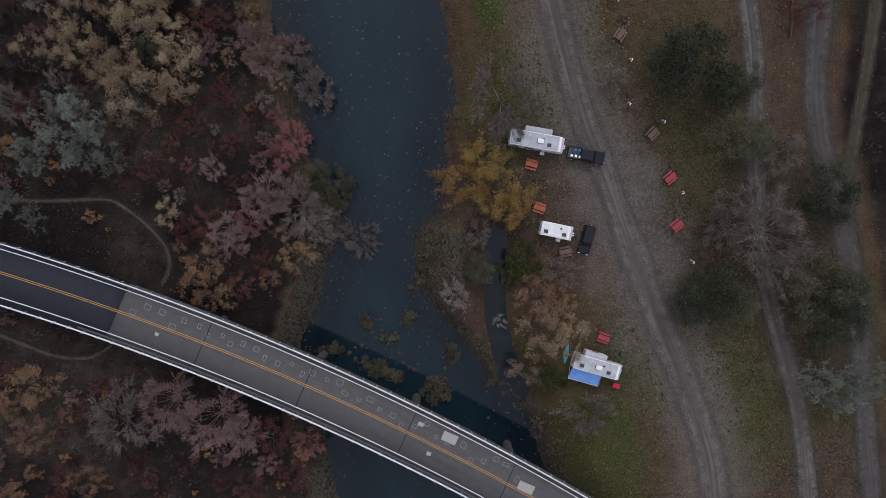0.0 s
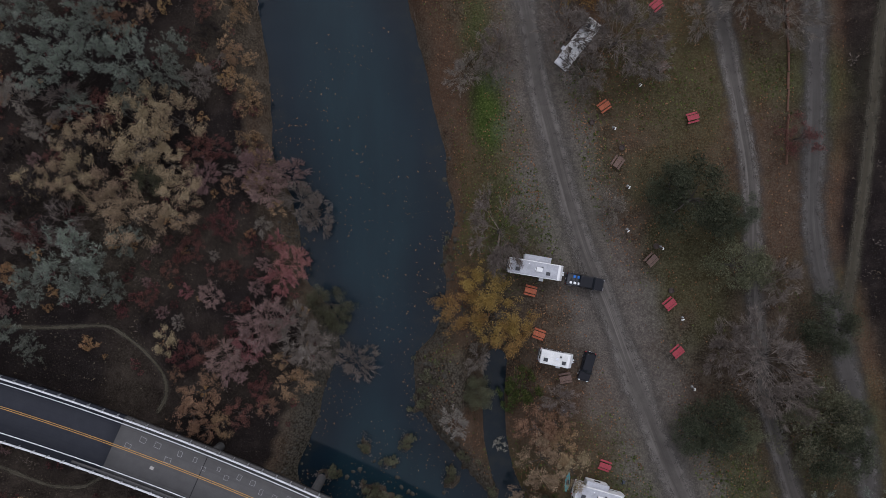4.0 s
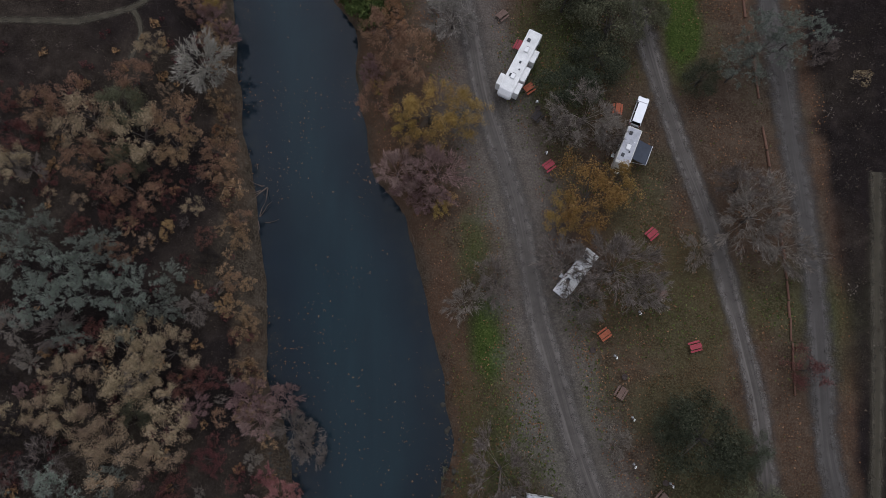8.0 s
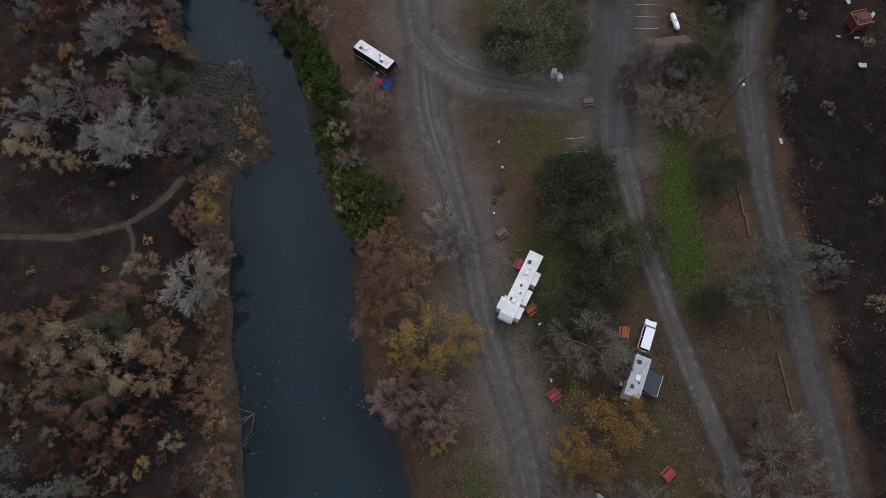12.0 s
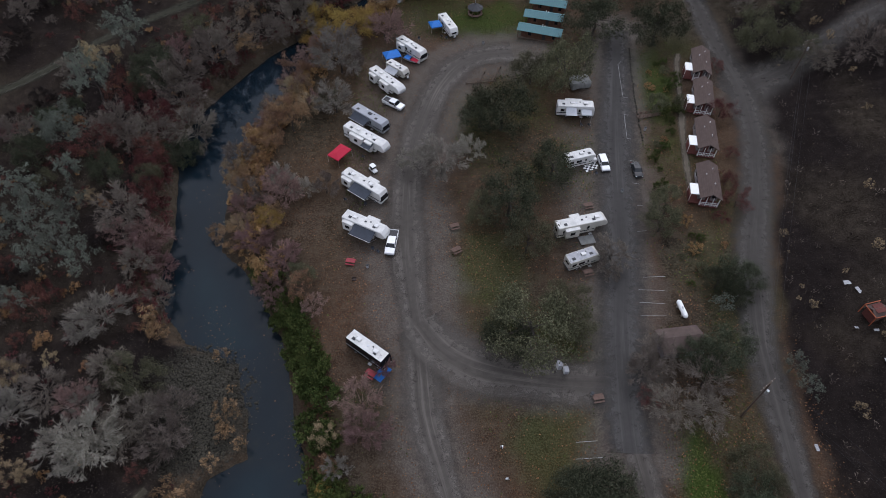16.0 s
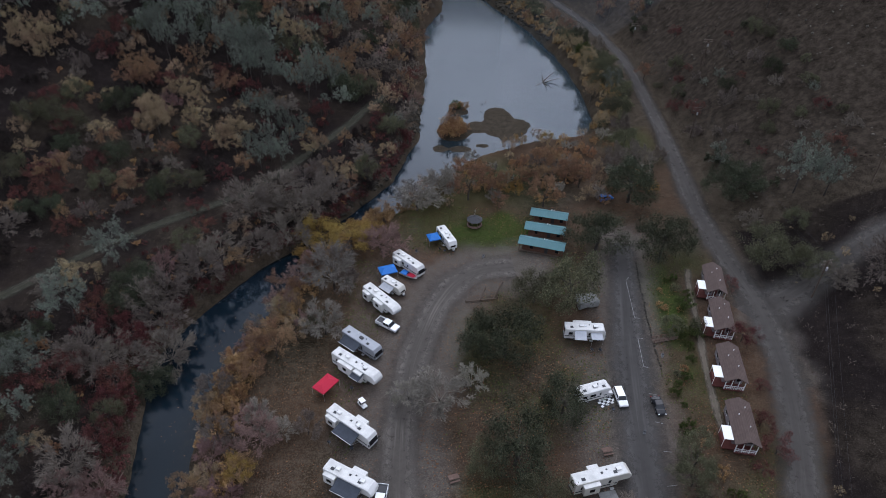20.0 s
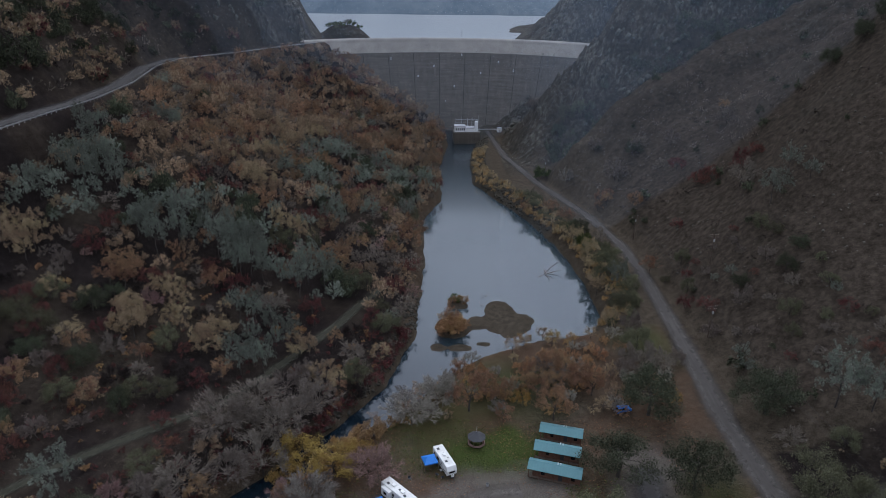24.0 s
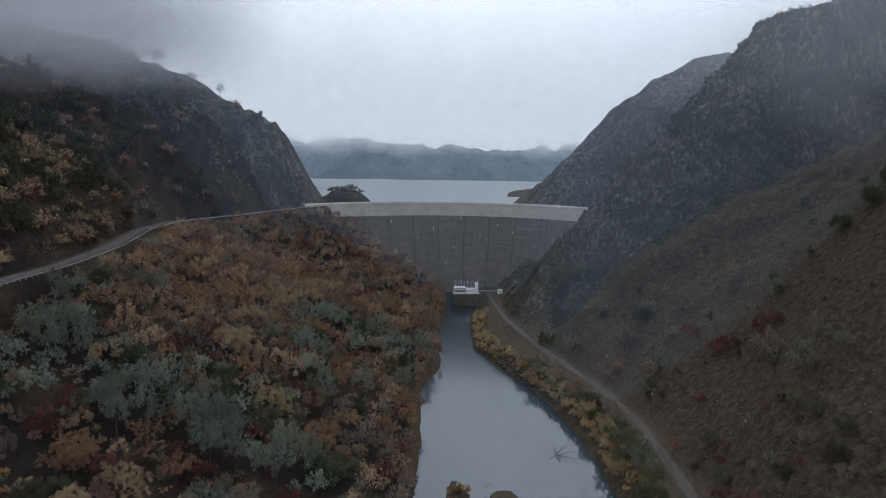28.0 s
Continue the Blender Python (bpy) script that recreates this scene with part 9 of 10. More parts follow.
def camp_extras():
    # octagonal gazebo on the lawn
    z = float(land(11.7, 240.5))
    th = thing("gazebo", pose(11.7, 240.5, z), "dark octagonal garden gazebo with a low brown wall", "gazebo")
    ring = lambda r, h: [(r * math.cos(math.pi * (k + 0.5) / 4), r * math.sin(math.pi * (k + 0.5) / 4), h) for k in range(8)]
    bm = bmesh.new()
    low, high, tip = [bm.verts.new(p) for p in ring(2.3, 2.1)], [bm.verts.new(p) for p in ring(0.5, 3.1)], bm.verts.new((0, 0, 3.5))
    for k in range(8):
        bm.faces.new((low[k], low[(k + 1) % 8], high[(k + 1) % 8], high[k]))
        bm.faces.new((high[k], high[(k + 1) % 8], tip))
    bm.faces.new(low[::-1])
    part("roof", bm, M["dark_trim"], th)
    for a, b in zip(ring(1.9, 0), ring(1.9, 0)[1:] + ring(1.9, 0)[:1]):
        part("post", tube(bmesh.new(), a, (a[0], a[1], 2.15), 0.07, 0.07, 6), M["tab_brown"], th)
        part("low_wall", tube(bmesh.new(), (a[0], a[1], 0.4), (b[0], b[1], 0.4), 0.36, 0.36, 4), M["tab_brown"], th)
    part("finial", tube(bmesh.new(), (0, 0, 3.4), (0, 0, 5.2), 0.07, 0.04, 6), M["steel"], th)
    # broken rail fence inside the loop of the lane
    th = thing("rail_fence", pose(0, 0, 0), "broken dark timber rail fence inside the lane loop", "fence")
    spot = lambda x, y, h: Vector((x, y, float(land(x, y)) + h))
    for a, b in (((8.4, 208.2, 0.35), (16.0, 209.4, 0.35)), ((14.9, 209.2, 0.3), (17.6, 215.0, 0.9)), ((11.6, 208.7, 0.3), (13.3, 212.9, 0.9))):
        part("rail", tube(bmesh.new(), spot(*a), spot(*b), 0.15, 0.12, 7), M["wood"], th)
    for x, y in ((8.4, 208.2), (12.0, 208.8), (16.0, 209.4), (17.6, 215.0), (13.3, 212.9)):
        part("post", tube(bmesh.new(), spot(x, y, -0.2), spot(x, y, 1.0), 0.11, 0.1, 7), M["wood"], th)
    # boat on the ground between two pitches
    th = thing("boat", pose(-5.6, 217.6, float(land(-5.6, 217.6)), 0, 0, -35), "small white and red runabout boat under a blue sheet", "boat")
    bm = bmesh.new()
    rings = []
    for i in range(9):
        u = i / 8
        w = 0.95 * (1 - max(0, u - 0.45) ** 2 * 2.9)
        rings.append([bm.verts.new((-2.4 + 4.8 * u, w * c, hh + 0.3 * u * u)) for c, hh in ((-1, 0.95), (-0.8, 0.45), (0, 0.2), (0.8, 0.45), (1, 0.95))])
    for a, b in zip(rings[:-1], rings[1:]):
        for k in range(4):
            bm.faces.new((a[k], b[k], b[k + 1], a[k + 1]))
    bm.faces.new(rings[0])
    part("hull", bm, M["car_white"], th)
    P("deck", "red_cloth", th, (-0.2, 1.9, -0.7, 0.7, 0.98, 1.06), bev=0.04)
    P("cover", "tarp_blue", th, (-2.3, -0.3, -0.85, 0.85, 0.9, 1.02), bev=0.05)
    P("windscreen", "glass", th, (-0.3, -0.24, -0.6, 0.6, 1.02, 1.4))
    P("outboard", "dark_trim", th, (-2.8, -2.4, -0.2, 0.2, 0.5, 1.35), bev=0.06)
    # chequered outdoor mat beside the motorhome
    th = thing("outdoor_mat", pose(35.9, 177.9, float(land(35.9, 177.9)) + 0.06, 0, 0, 25), "black and white chequered outdoor mat", "mat")
    P("mat", "dark_trim", th, (-1.8, 1.8, -1.0, 1.0, 0, 0.02))
    for i in range(6):
        for j in range(4):
            if (i + j) % 2 == 0:
                P("check", "white", th, (-1.8 + 0.6 * i, -1.2 + 0.6 * i, -1.0 + 0.5 * j, -0.5 + 0.5 * j, 0.024, 0.03))
    th = thing("outdoor_mat", pose(-8.3, 126.6, float(land(-8.3, 126.6)) + 0.06, 0, 0, 52), "blue woven mat beside the black motorhome", "mat")
    P("mat", "tarp_blue", th, (-1.6, 1.6, -0.9, 0.9, 0, 0.025))
    # second awning of the motorhome
    th = thing("side_awning", pose(36.7, 193.7, float(land(36.7, 193.7)), 0, 0, -3), "pale fabric awning standing beside the motorhome", "awning")
    P("cloth", "awning_grey", th, (-1.25, 1.25, -1.0, 1.15, 2.45, 2.5), bev=0.015)
    for sx in (-1.2, 1.2):
        for sy in (-0.95, 1.1):
            part("pole", tube(bmesh.new(), (sx, sy, 0), (sx, sy, 2.46), 0.025, 0.025, 6), M["steel"], th)
    # stone edging between the asphalt and the garden
    th = thing("stone_edging", pose(0, 0, 0), "row of small grey stones edging the garden", "stone edging")
    rng = random.Random(91)
    bm = bmesh.new()
    bmesh.ops.create_icosphere(bm, subdivisions=1, radius=1.0)
    for v in bm.verts:
        v.co *= 0.8 + 0.35 * rng.random()
    first = part("stone", bm, M["stone"], th)
    y = 186.0
    while y < 222:
        ob = first if y == 186.0 else new("stone", first.data)
        ob.parent = th
        x = float(xs_of([(49.0, 186), (49.6, 196.7), (51.4, 215.1), (52.2, 222)], y)) + rng.uniform(-0.2, 0.2)
        ob.matrix_basis = pose(x, y, float(land(x, y)) + 0.1, 0, 0, rng.uniform(0, 360)) @ Matrix.Scale(rng.uniform(0.16, 0.34), 4)
        y += rng.uniform(0.5, 1.1)


camp_extras()


def camp_bits():
    """Cabinets, a lean-to, scrap and chairs round the camp."""
    base = lambda x, y: float(land(x, y))
    th = thing("utility_cabinet", pose(23.6, 127.2, base(23.6, 127.2), 0, 0, 8), "pair of pale grey utility cabinets on a slab under an oak", "cabinet")
    P("slab", "pale_concrete", th, (-1.1, 1.1, -1.4, 1.4, -0.1, 0.12), bev=0.03)
    for x0, y0, h in ((-0.85, 0.15, 1.7), (0.1, -0.9, 1.25)):
        body = P("cabinet_body", "white", th, (x0, x0 + 0.8, y0, y0 + 1.0, 0.12, h), bev=0.03)
        P("cabinet_door", "rv_old", body, (x0 + 0.06, x0 + 0.74, y0 - 0.03, y0, 0.2, h - 0.1), bev=0.01)
        P("lid", "rv_old", body, (x0 - 0.05, x0 + 0.85, y0 - 0.06, y0 + 1.06, h, h + 0.06), bev=0.02)
    th = thing("lean_to", pose(46.6, 129.9, base(46.6, 129.9), 0, 0, 8), "pale canvas lean-to against the shed", "canopy")
    bm = bmesh.new()
    n = 8
    rows = [[bm.verts.new((-1.6 + 3.2 * i / n, -1.4 + 2.8 * j / n, 2.3 - 0.5 * j / n - 0.12 * math.sin(3.14 * i / n) + 0.04 * math.sin(2.3 * i + j))) for i in range(n + 1)] for j in range(n + 1)]
    for j in range(n):
        for i in range(n):
            bm.faces.new((rows[j][i], rows[j][i + 1], rows[j + 1][i + 1], rows[j + 1][i]))
    part("canvas", bm, M["canvas"], th)
    for sx in (-1.55, 1.55):
        for sy, h in ((-1.35, 2.3), (1.35, 1.8)):
            part("pole", tube(bmesh.new(), (sx, sy, 0), (sx, sy, h), 0.04, 0.04, 6), M["wood"], th)
    rng = random.Random(57)
    for x, y, k in ((78.7, 143.4, 1.1), (79.6, 141.3, 0.9), (79.1, 132.5, 0.6), (62.6, 112.3, 0.7), (79.0, 126.4, 1.2), (82.5, 137.0, 0.8), (76.5, 133.6, 0.5)):
        th = thing("scrap_sheet", pose(x, y, base(x, y) + 0.04, 0, 0, rng.uniform(0, 180)), "bent pale metal scrap lying on burnt ground", "scrap", "scrap on the burnt field")
        bm = bmesh.new()
        v = [[bm.verts.new((k * (i / 4 - 0.5) * 1.6, k * (j - 0.5) * 0.8, 0.05 + 0.14 * abs(math.sin(i * 1.7 + j)))) for i in range(5)] for j in range(2)]
        for i in range(4):
            bm.faces.new((v[0][i], v[0][i + 1], v[1][i + 1], v[1][i]))
        part("sheet", bm, M["rv_old"], th)
        part("rod", tube(bmesh.new(), (-k * 0.7, 0.3 * k, 0.05), (k * 0.8, -0.25 * k, 0.09), 0.03, 0.03, 5), M["steel"], th)
    # folding chairs and bins beside the pitches
    spots = ((-11.8, 154.3, 20), (-10.6, 153.6, 60), (-18.6, 168.0, 140), (-14.2, 166.6, 10), (-15.8, 181.4, 80), (-4.0, 227.8, 30), (3.4, 228.4, 200), (2.2, 229.2, 150), (35.6, 192.0, 95), (37.4, 191.8, 130), (36.8, 175.6, 40), (30.0, -21.0, 75))
    for x, y, rot in spots:
        th = thing("camp_chair", pose(x, y, base(x, y), 0, 0, rot), "folding camp chair with dark fabric beside a pitch", "chair", "camp chairs")
        P("seat", "awning_dark", th, (-0.28, 0.28, -0.26, 0.26, 0.4, 0.44), bev=0.01)
        P("backrest", "awning_dark", th, (-0.28, 0.28, 0.24, 0.3, 0.44, 0.92), bev=0.01)
        for sx in (-0.26, 0.26):
            for sy in (-0.24, 0.26):
                part("leg", tube(bmesh.new(), (sx, sy, 0), (sx, sy * 0.9, 0.42), 0.018, 0.018, 5), M["steel"], th)
    for x, y in ((28.2, 122.4), (41.4, 169.8), (-12.6, 149.9), (50.2, 189.6), (13.5, 226.0), (20.6, -9.6)):
        th = thing("waste_bin", pose(x, y, base(x, y)), "grey round waste bin with a dark lid", "bin", "waste bins")
        part("drum", tube(bmesh.new(), (0, 0, 0), (0, 0, 0.85), 0.27, 0.31, 12), M["rv_old"], th)
        part("lid", tube(bmesh.new(), (0, 0, 0.85), (0, 0, 0.95), 0.33, 0.2, 12), M["dark_trim"], th)


camp_bits()


# ---- dam works, crags, stones, far hills and low cloud ----
def build_powerhouse():
    z = -5.6
    th = thing("powerhouse", pose(22.0, 606.0, z, 0, 0, 4), "small white powerhouse at the foot of the dam", "powerhouse")
    P("deck", "concrete", th, (-11, 9, -6, 8, 0, 9.2))
    for i in range(6):
        P("pier", "concrete", th, (-10.6 + i * 3.6, -9.6 + i * 3.6, -7.2, -6, 0, 9.0))
    P("generator_hall", "white", th, (-10, -2, -4, 4, 9.2, 13.2))
    P("service_block", "white", th, (-1.5, 5, -4.5, 3, 9.2, 12.2))
    P("tower", "white", th, (5.4, 7.6, -3, 0, 9.2, 17.0))
    P("roof", "rv_old", th, (-10.3, -1.7, -4.3, 4.3, 13.2, 13.6), (-1.8, 5.3, -4.8, 3.3, 12.2, 12.5))
    for i in range(5):
        P("window", "glass", th, (-9.5 + i * 1.55, -8.6 + i * 1.55, -4.06, -4.0, 10.3, 12.2))
    for x in (-9, -4.5, 0, 3.5, 8.2):
        part("mast", tube(bmesh.new(), (x, 2, 9), (x, 2, 18.5 + (x % 3)), 0.16, 0.1, 6), M["steel"], th)
    for zz in (15.5, 17.5):
        P("bus_bar", "steel", th, (-9, 8.3, 1.9, 2.1, zz, zz + 0.15))
    for i in range(11):
        x = -10.8 + i * 1.95
        P("rail_post", "white", th, (x, x + 0.1, -6.0, -5.9, 9.2, 10.3))
    P("hand_rail", "white", th, (-10.9, 9, -6.02, -5.9, 10.2, 10.3), (-10.9, 9, -6.02, -5.9, 9.7, 9.78))
    P("catwalk", "steel", th, (9, 26, 6, 7.2, 9.0, 9.3))
    th = thing("gauge_hut", pose(47.0, 612.0, float(land(47.0, 612.0)), 0, 0, 10), "tiny white gauge hut beside the dam road", "hut")
    P("wall", "white", th, (-1.6, 1.6, -1.4, 1.4, 0, 3.2))
    P("roof", "rv_old", th, (-1.8, 1.8, -1.6, 1.6, 3.2, 3.45))
    P("door", "steel", th, (-0.5, 0.5, -1.46, -1.4, 0.1, 2.2))
    # little lamps and vents bolted on the dam face
    for x, zz in ((-40, 52), (-18, 38), (-5, 46), (12, 30), (18, 55), (34, 41), (48, 50), (60, 44), (66, 58), (-30, 26), (30, 58), (5, 18)):
        off = 0.3 + (60.5 - zz) * 0.22
        r = 146.0 - off
        y = 521.0 + math.sqrt(max(r * r - (x - 8) ** 2, 0))
        th = thing("face_vent", pose(x, y - 0.2, zz), "small pale vent fixed on the dam face", "vent", "vents on the dam face")
        P("housing", "white", th, (-0.35, 0.35, -0.5, 0.4, -0.7, 0.7), bev=0.06)
        P("grille", "dark_trim", th, (-0.25, 0.25, -0.54, -0.5, -0.4, 0.4))
    # slender steel frames by the right abutment
    for x in (58, 82, 86, 90):
        r = 146.0 - 1.5
        y = 521.0 + math.sqrt(r * r - (x - 8) ** 2) - 1.2
        th = thing("trash_rack", pose(x, y, 46.0), "dark steel ladder frame on the dam face", "ladder")
        P("stile", "dark_trim", th, (-0.45, -0.3, -0.1, 0.1, 0, 13), (0.3, 0.45, -0.1, 0.1, 0, 13))
        for k in range(12):
            P("rung", "dark_trim", th, (-0.35, 0.35, -0.05, 0.05, 0.5 + k, 0.62 + k))
    th = thing("lattice_mast", pose(18.0, 671.0, CREST - 0.5), "thin lattice mast on the dam crest", "mast")
    for sx, sy in ((-1, -1), (1, -1), (1, 1), (-1, 1)):
        part("leg", tube(bmesh.new(), (sx * 1.1, sy * 1.1, 0), (0, 0, 8.5), 0.08, 0.05, 5), M["steel"], th)
    for zz in (2, 4, 6):
        w = 1.1 * (1 - zz / 8.5)
        P("brace", "steel", th, (-w, w, -w - 0.03, -w + 0.03, zz, zz + 0.08), (-w, w, w - 0.03, w + 0.03, zz, zz + 0.08))


build_powerhouse()


def stone_mesh(seed, slab=False):
    rng = np.random.RandomState(seed)
    bm = bmesh.new()
    if slab:
        bmesh.ops.create_cube(bm, size=1.5)
        for v in bm.verts:
            v.co = Vector((v.co.x * 0.7, v.co.y * 1.0, v.co.z * 1.1)) * (0.7 + 0.5 * rng.rand()) + Vector(rng.normal(size=3) * 0.16)
        bmesh.ops.triangulate(bm, faces=bm.faces[:])
    else:
        bmesh.ops.create_icosphere(bm, subdivisions=1, radius=1.0)
        for v in bm.verts:
            k = 0.75 + 0.45 * rng.rand()
            v.co = Vector((v.co.x * k, v.co.y * k * 0.8, v.co.z * k * 0.6))
    V = np.array([v.co[:] for v in bm.verts])
    F = np.array([[v.index for v in f.verts] for f in bm.faces])
    bm.free()
    return V, F


STONES = [stone_mesh(i) for i in range(6)]
SLABS = [stone_mesh(40 + i, True) for i in range(6)]


def joined_stones(name, spots, forms, mat, label, tilt=0.4, tallness=1.0, category="stones"):
    rng = np.random.RandomState(len(spots))
    VV, FF, base = [], [], 0
    zs = land(np.array([s[0] for s in spots]), np.array([s[1] for s in spots]))
    for i, (x, y, r) in enumerate(spots):
        V, F = forms[i % len(forms)]
        turn = rng.normal() * 0.5 if forms is SLABS else rng.rand() * 6.283
        R = np.array(Euler((rng.normal() * tilt, (0.45 if forms is SLABS else 0.0) + rng.normal() * tilt, turn)).to_matrix())
        sc = np.array([1, 1, tallness * (0.7 + 0.6 * rng.rand())]) * r
        P_ = (V * sc) @ R.T + np.array([x, y, max(float(zs[i]), WATER - 0.1 if tallness <= 1 else -99)])
        VV.append(P_)
        FF.append(F + base)
        base += len(P_)
    tagged(new(name, mesh_from(name, np.concatenate(VV), np.concatenate(FF), mat)), label, category, kind="stuff")


def build_stones():
    rng = random.Random(31)
    bar = thing("gravel_bar", pose(0, 0, 0), "grey cobble bar reaching into the river", "gravel bar")
    bar["kind"] = "structure"
    meshes = []
    for V, F in STONES:
        meshes.append(mesh_from("stone", V, F, M["stone"]))
    spots, n = [], 0
    while n < 280:
        x, y = rng.uniform(-51, -30), rng.uniform(110, 136)
        if math.hypot((x + 41) / 10.5, (y - 122) / 13.0) > 1:
            continue
        r = rng.uniform(0.16, 0.45)
        ob = new("stone", rng.choice(meshes))
        ob.parent = bar
        ob.matrix_basis = pose(x, y, max(float(land(x, y)), WATER) + 0.05, rng.uniform(-15, 15), rng.uniform(-15, 15), rng.uniform(0, 360)) @ Matrix.Scale(r, 4)
        n += 1
    for _ in range(3600):
        x, y = rng.uniform(-53, -28), rng.uniform(108, 137)
        if math.hypot((x + 41) / 11, (y - 122) / 13.5) < 1:
            spots.append((x, y, rng.uniform(0.1, 0.28)))
    joined_stones("cobbles", spots, STONES, M["stone"], "small grey cobbles of the gravel bar")
    # boulders of the rapids by the bridge and along the banks
    for cx, cy, sx, sy, k in ((-1.5, -4, 2.0, 4, 12), (-9, -22, 5, 3, 12), (0, -26, 4, 4, 8), (12, -30, 3, 3, 6), (2.5, 16, 0.8, 12, 14), (2, -14, 2, 3, 8)):
        for _ in range(k):
            x, y, r = rng.gauss(cx, sx * 0.6), rng.gauss(cy, sy * 0.6), rng.uniform(0.2, 0.7)
            ob = thing("boulder", pose(x, y, max(float(land(x, y)), WATER - 0.15 * r), rng.uniform(-20, 20), rng.uniform(-20, 20), rng.uniform(0, 360)) @ Matrix.Scale(r, 4), "rounded grey-brown boulder in the shallow river", "boulder", "boulders of the rapids")
            b = new("rock", rng.choice(meshes))
            b.parent = ob
    rip = []
    for _ in range(900):
        y = rng.uniform(400, 600)
        rip.append((float(xs_of(RIGHT_BANK, y)) + rng.uniform(-0.5, 9), y, rng.uniform(0.4, 1.3)))
    for _ in range(300):
        y = rng.uniform(250, 330)
        rip.append((float(xs_of(LEFT_BANK, y)) - rng.uniform(-0.5, 4), y, rng.uniform(0.3, 1.0)))
    joined_stones("riprap", rip, STONES, M["stone"], "grey rock fill along the water below the dam", 0.5)
    shore = []
    for _ in range(700):
        y = rng.uniform(-50, 24)
        if rng.random() < 0.5:
            shore.append((float(xs_of(RIGHT_BANK, y)) + rng.uniform(-1.6, 2), y, rng.uniform(0.12, 0.36)))
        else:
            shore.append((float(xs_of(LEFT_BANK, y)) - rng.uniform(-2, 2), y, rng.uniform(0.12, 0.4)))
    joined_stones("shore_stones", shore, STONES, M["stone"], "small stones along the river edge")


build_stones()


CLIFF_EAST = ((132, 529, 6), (146, 535, 6), (157, 548, 6), (124, 526, 5), (111, 538, 5), (183, 542, 8), (166, 545, 6))
CLIFF_WEST = ((-146, 600, 6), (-137, 612, 5), (-128, 622, 4), (-152, 585, 7))


def build_crags():
    rng = random.Random(33)
    east, west_c = [], []
    while len(east) < 1400:
        y, dx = rng.uniform(430, 700), rng.uniform(4, 190)
        x = float(xs_of(ROAD_C, min(y, 620))) + 8 + dx
        u = y - 470 - 0.12 * (x - 104)
        if u < 45 or 1 - abs(float(fbm(x * 0.5 + y * 0.3, y * 1.3 - x * 0.3, 0.11, 15, 4))) * 2.4 < 0.6 + 0.25 * rng.random() or float(fbm(x, y, 0.03, 77, 2)) < 0:
            continue
        east.append((x, y, 0.5 + 1.7 * rng.random() ** 2))
    joined_stones("crag_east", east, SLABS, M["crag"], "weathered grey rock slabs on the eastern ridge", 0.45, 1.0, "rocks")
    while len(west_c) < 420:
        y = rng.uniform(575, 700)
        x = float(xs_of(HILL_ROAD, min(y, 660))) - 7 - rng.uniform(0, 75)
        if 1 - abs(float(fbm(x * 0.6 + y, y * 0.4 - x, 0.05, 14, 4))) * 2.2 < 0.55 + 0.2 * rng.random() or float(fbm(x, y, 0.03, 78, 2)) < 0:
            continue
        west_c.append((x, y, 0.5 + 1.5 * rng.random() ** 2))
    joined_stones("crag_west", west_c, SLABS, M["crag"], "dark rock slabs over the hill road", 0.45, 1.0, "rocks")
    for label, spots_of, k in (("pale grey cliff fins on the eastern rock ridge", CLIFF_EAST, 13), ("steep grey rock strata over the hill road", CLIFF_WEST, 16)):
        fins = []
        for cx, cy, sp in spots_of:
            fins += [(rng.gauss(cx, sp), rng.gauss(cy, sp), 0.5 + 1.3 * rng.random() ** 1.5) for _ in range(2 * k)]
        fins = [f for f in fins if float(line_dist(np.array(f[0]), np.array(f[1]), HILL_ROAD)) > 10]
        joined_stones("cliff_fins", fins, SLABS, M["cliff"], label, 0.1, 1.2, "rocks")
    loose = [(rng.uniform(90, 230), rng.uniform(240, 470), rng.uniform(0.2, 0.7)) for _ in range(700)]
    joined_stones("hill_stones", loose, STONES, M["crag"], "loose stones on the dry hillside", 0.4)


build_crags()


def build_hill_rail():
    th = thing("guard_rail", pose(0, 0, 0), "long white guard rail on the hill road", "guard rail")
    p = np.array(HILL_ROAD[1:10], float)
    d = np.concatenate([[0], np.cumsum(np.hypot(*np.diff(p, axis=0).T))])
    s = np.arange(0, d[-1], 2.5)
    c = np.stack([np.interp(s, d, p[:, i]) for i in (0, 1)], 1)
    for _ in range(6):
        c[1:-1] = (c[:-2] + 2 * c[1:-1] + c[2:]) / 4
    t = np.gradient(c, axis=0)
    t /= np.linalg.norm(t, axis=1)[:, None]
    e = c + np.stack([t[:, 1], -t[:, 0]], 1) * 5.7
    z = land(e[:, 0], e[:, 1])
    z = np.maximum(z, land(c[:, 0], c[:, 1]) - 0.3)
    bm = bmesh.new()
    rings = [[bm.verts.new((x, y, zz + h)) for h in (0.5, 0.82)] for (x, y), zz in zip(e, z)]
    for a, b in zip(rings[:-1], rings[1:]):
        bm.faces.new((a[0], b[0], b[1], a[1]))
    ret = bmesh.ops.extrude_face_region(bm, geom=bm.faces[:])
    for v in ret["geom"]:
        if isinstance(v, bmesh.types.BMVert):
            v.co.x += 0.12
    part("rail", bm, M["steel"], th)
    me = None
    for (x, y), zz in zip(e, z):
        if me is None:
            ob = P("post", "steel", th, (-0.1, 0.1, -0.1, 0.1, -0.3, 0.9))
            me = ob.data
        else:
            ob = new("post", me)
            ob.parent = th
        ob.matrix_basis = pose(x, y, zz)


build_hill_rail()


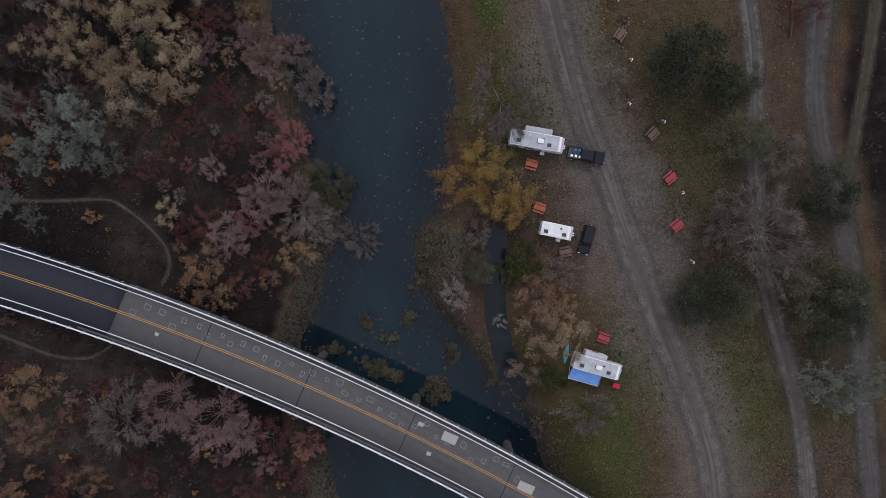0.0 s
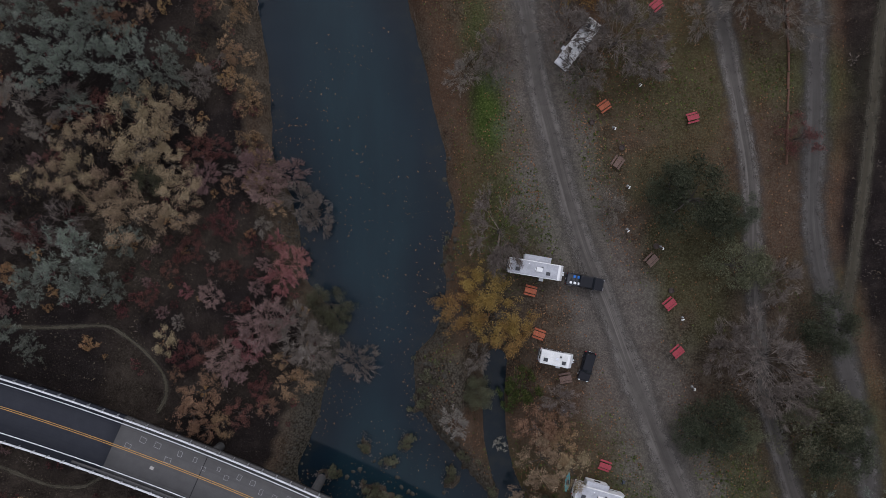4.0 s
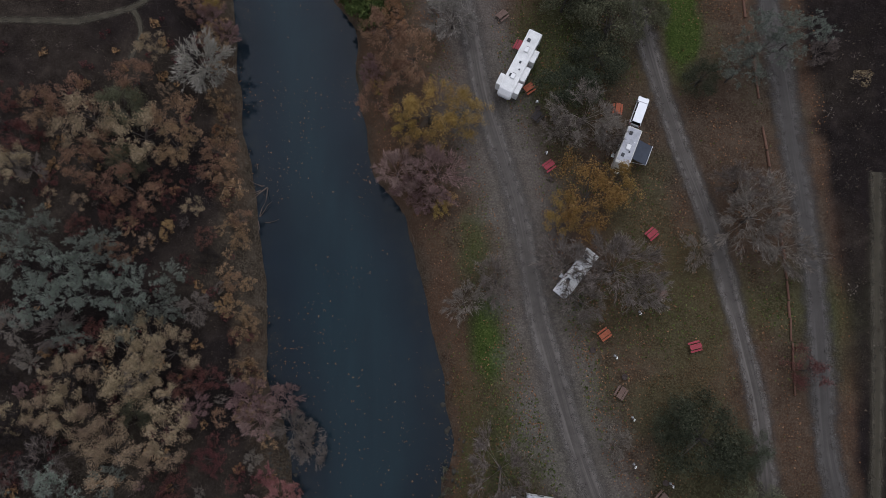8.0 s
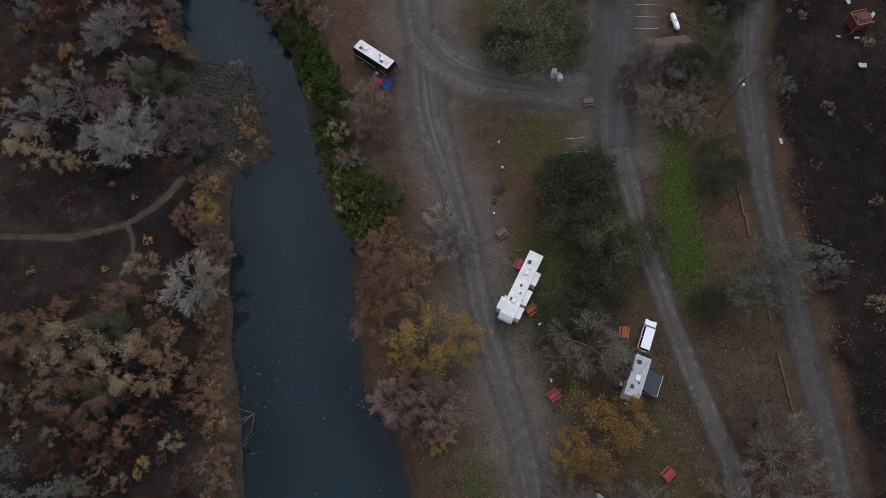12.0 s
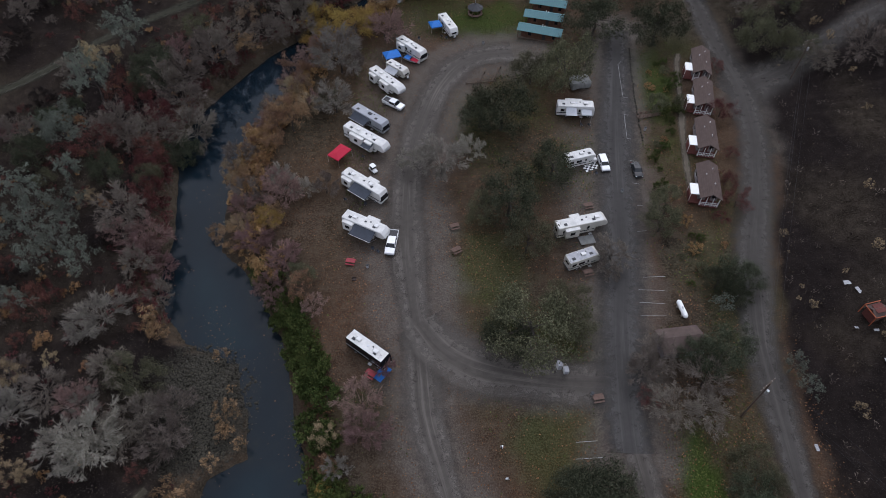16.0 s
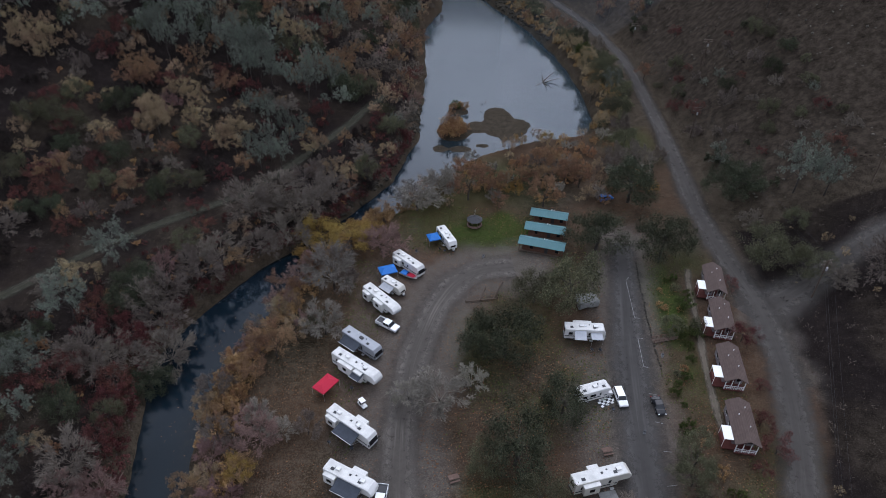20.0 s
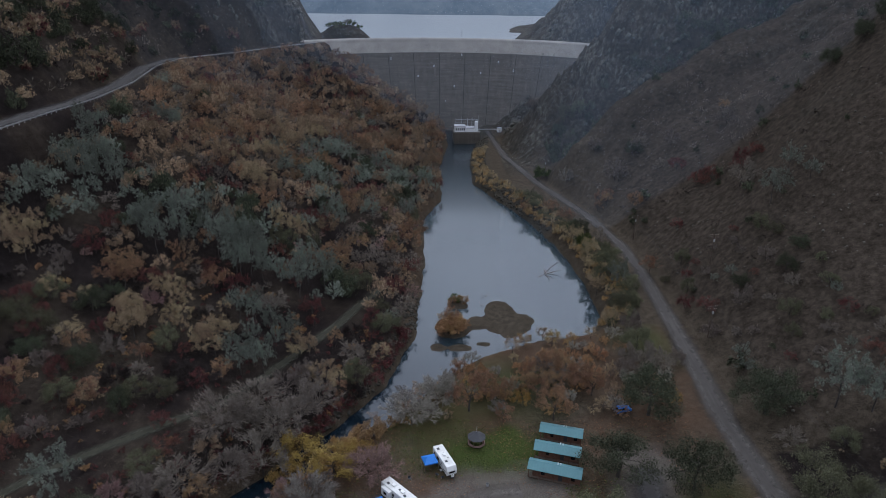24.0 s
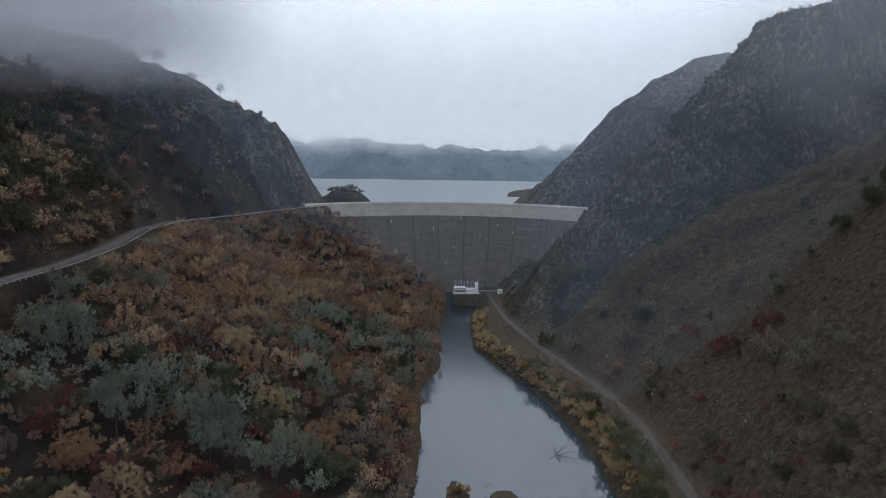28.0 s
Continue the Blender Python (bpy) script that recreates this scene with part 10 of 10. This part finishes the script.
def dead_branch(x, y, rot, size, z=WATER):
    th = thing("driftwood", pose(x, y, z, 0, 0, rot), "dead grey branches sticking out of the water", "driftwood")
    rng = random.Random(int(x * 7 + y))
    for i in range(6):
        a = Vector((0, 0, -0.3))
        d = Vector((rng.uniform(-1, 1), rng.uniform(-1, 1), rng.uniform(0.1, 0.5))).normalized()
        bm = bmesh.new()
        for k in range(4):
            b = a + d * size * 0.3
            tube(bm, a, b, 0.03 * size * (1 - 0.2 * k), 0.03 * size * (1 - 0.2 * (k + 1)), 5)
            d = (d + Vector((rng.uniform(-0.4, 0.4), rng.uniform(-0.4, 0.4), rng.uniform(-0.2, 0.2)))).normalized()
            a = b
        part("branch", bm, M["wood"], th)


for x, y, rot, size in ((45.3, 355, 20, 7), (-2.9, 54.9, 60, 3), (-30.5, 60, 10, 3.5), (-29.0, 66, 80, 4), (19.5, 333, 40, 2.2), (16.9, 326, 10, 2), (35.5, 314.9, 75, 2.4)):
    dead_branch(x, y, rot, size)


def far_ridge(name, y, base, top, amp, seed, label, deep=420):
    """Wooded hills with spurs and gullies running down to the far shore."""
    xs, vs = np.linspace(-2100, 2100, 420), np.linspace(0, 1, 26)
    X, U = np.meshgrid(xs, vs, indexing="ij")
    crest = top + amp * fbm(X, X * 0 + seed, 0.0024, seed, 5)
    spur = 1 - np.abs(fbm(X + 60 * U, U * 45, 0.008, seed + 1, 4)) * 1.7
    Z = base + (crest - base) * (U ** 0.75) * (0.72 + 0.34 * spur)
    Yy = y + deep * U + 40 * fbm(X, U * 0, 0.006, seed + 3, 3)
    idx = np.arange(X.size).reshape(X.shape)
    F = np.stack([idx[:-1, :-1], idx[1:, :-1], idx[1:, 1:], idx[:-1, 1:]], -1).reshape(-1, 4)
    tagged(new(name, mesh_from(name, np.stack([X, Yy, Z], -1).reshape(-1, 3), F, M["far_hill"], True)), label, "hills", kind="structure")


far_ridge("backdrop_near_hills", 1470, LAKE - 4, 142, 26, 91, "wooded hills beyond the reservoir, blue-grey haze in their colour")
far_ridge("backdrop_far_hills", 2300, LAKE - 4, 170, 40, 92, "mountains under the cloud, blue haze in their colour")


def cloud_sheet(x0, x1, y0, y1, zlow, zhigh, seed, dense=0.6, even=False, base=0.0, full=1.0):
    """One drifting sheet of low cloud or added haze, gently curved; clear below base, thick above full."""
    n, k = 36, 22
    V, thick, rim = [], [], []
    for i in range(n + 1):
        u = i / n
        x = x0 + (x1 - x0) * u
        for j in range(k + 1):
            w = j / k
            z = zlow + (zhigh - zlow) * w
            V.append((x, y0 + (y1 - y0) * u + 14 * math.sin(3.1 * u + seed) + 10 * w, z))
            thick.append(3.0 if even else min((z - base) / (full - base), 1.5))
            rim.append(min(1.0, 5 * u, 5 * (1 - u)) * (min(1.0, 3 * (1 - w)) if even else min(1.0, 8 * w) * max(0.0, 1 - w) ** 1.3))
    F = [(i * (k + 1) + j, (i + 1) * (k + 1) + j, (i + 1) * (k + 1) + j + 1, i * (k + 1) + j + 1) for i in range(n) for j in range(k)]
    me = mesh_from("low_cloud", V, F, M["haze" if even else "cloud" if y0 > 700 else "shaded_cloud" if x0 < 0 else "hill_cloud"], True)
    set_attr(me, "thick", thick)
    set_attr(me, "rim", rim)
    set_attr(me, "dense", [dense] * len(V))
    word = "thin blue sheet added to haze and lighten the canyon" if even else "thin grey cloud drifting over the hilltops"
    return tagged(new("haze_bank" if even else "cloud_bank", me), word, "cloud", kind="structure")


for i, (y, base) in enumerate(((450, 132), (560, 142), (650, 152))):
    cloud_sheet(-660, -95 - 14 * i, y - 20, y + 20, base - 25, base + 190, i, 0.85, False, base, base + 30)
for i, (y, base) in enumerate(((450, 106), (640, 116))):
    cloud_sheet(110 + 16 * i, 780, y, y - 30, base - 25, base + 190, 10 + i, 0.7, False, base, base + 70)
cloud_sheet(-2100, 2100, 1440, 1440, 88, 520, 20, 0.95, False, 104, 150)
# added haze sheets: they lighten and blue the slopes behind them
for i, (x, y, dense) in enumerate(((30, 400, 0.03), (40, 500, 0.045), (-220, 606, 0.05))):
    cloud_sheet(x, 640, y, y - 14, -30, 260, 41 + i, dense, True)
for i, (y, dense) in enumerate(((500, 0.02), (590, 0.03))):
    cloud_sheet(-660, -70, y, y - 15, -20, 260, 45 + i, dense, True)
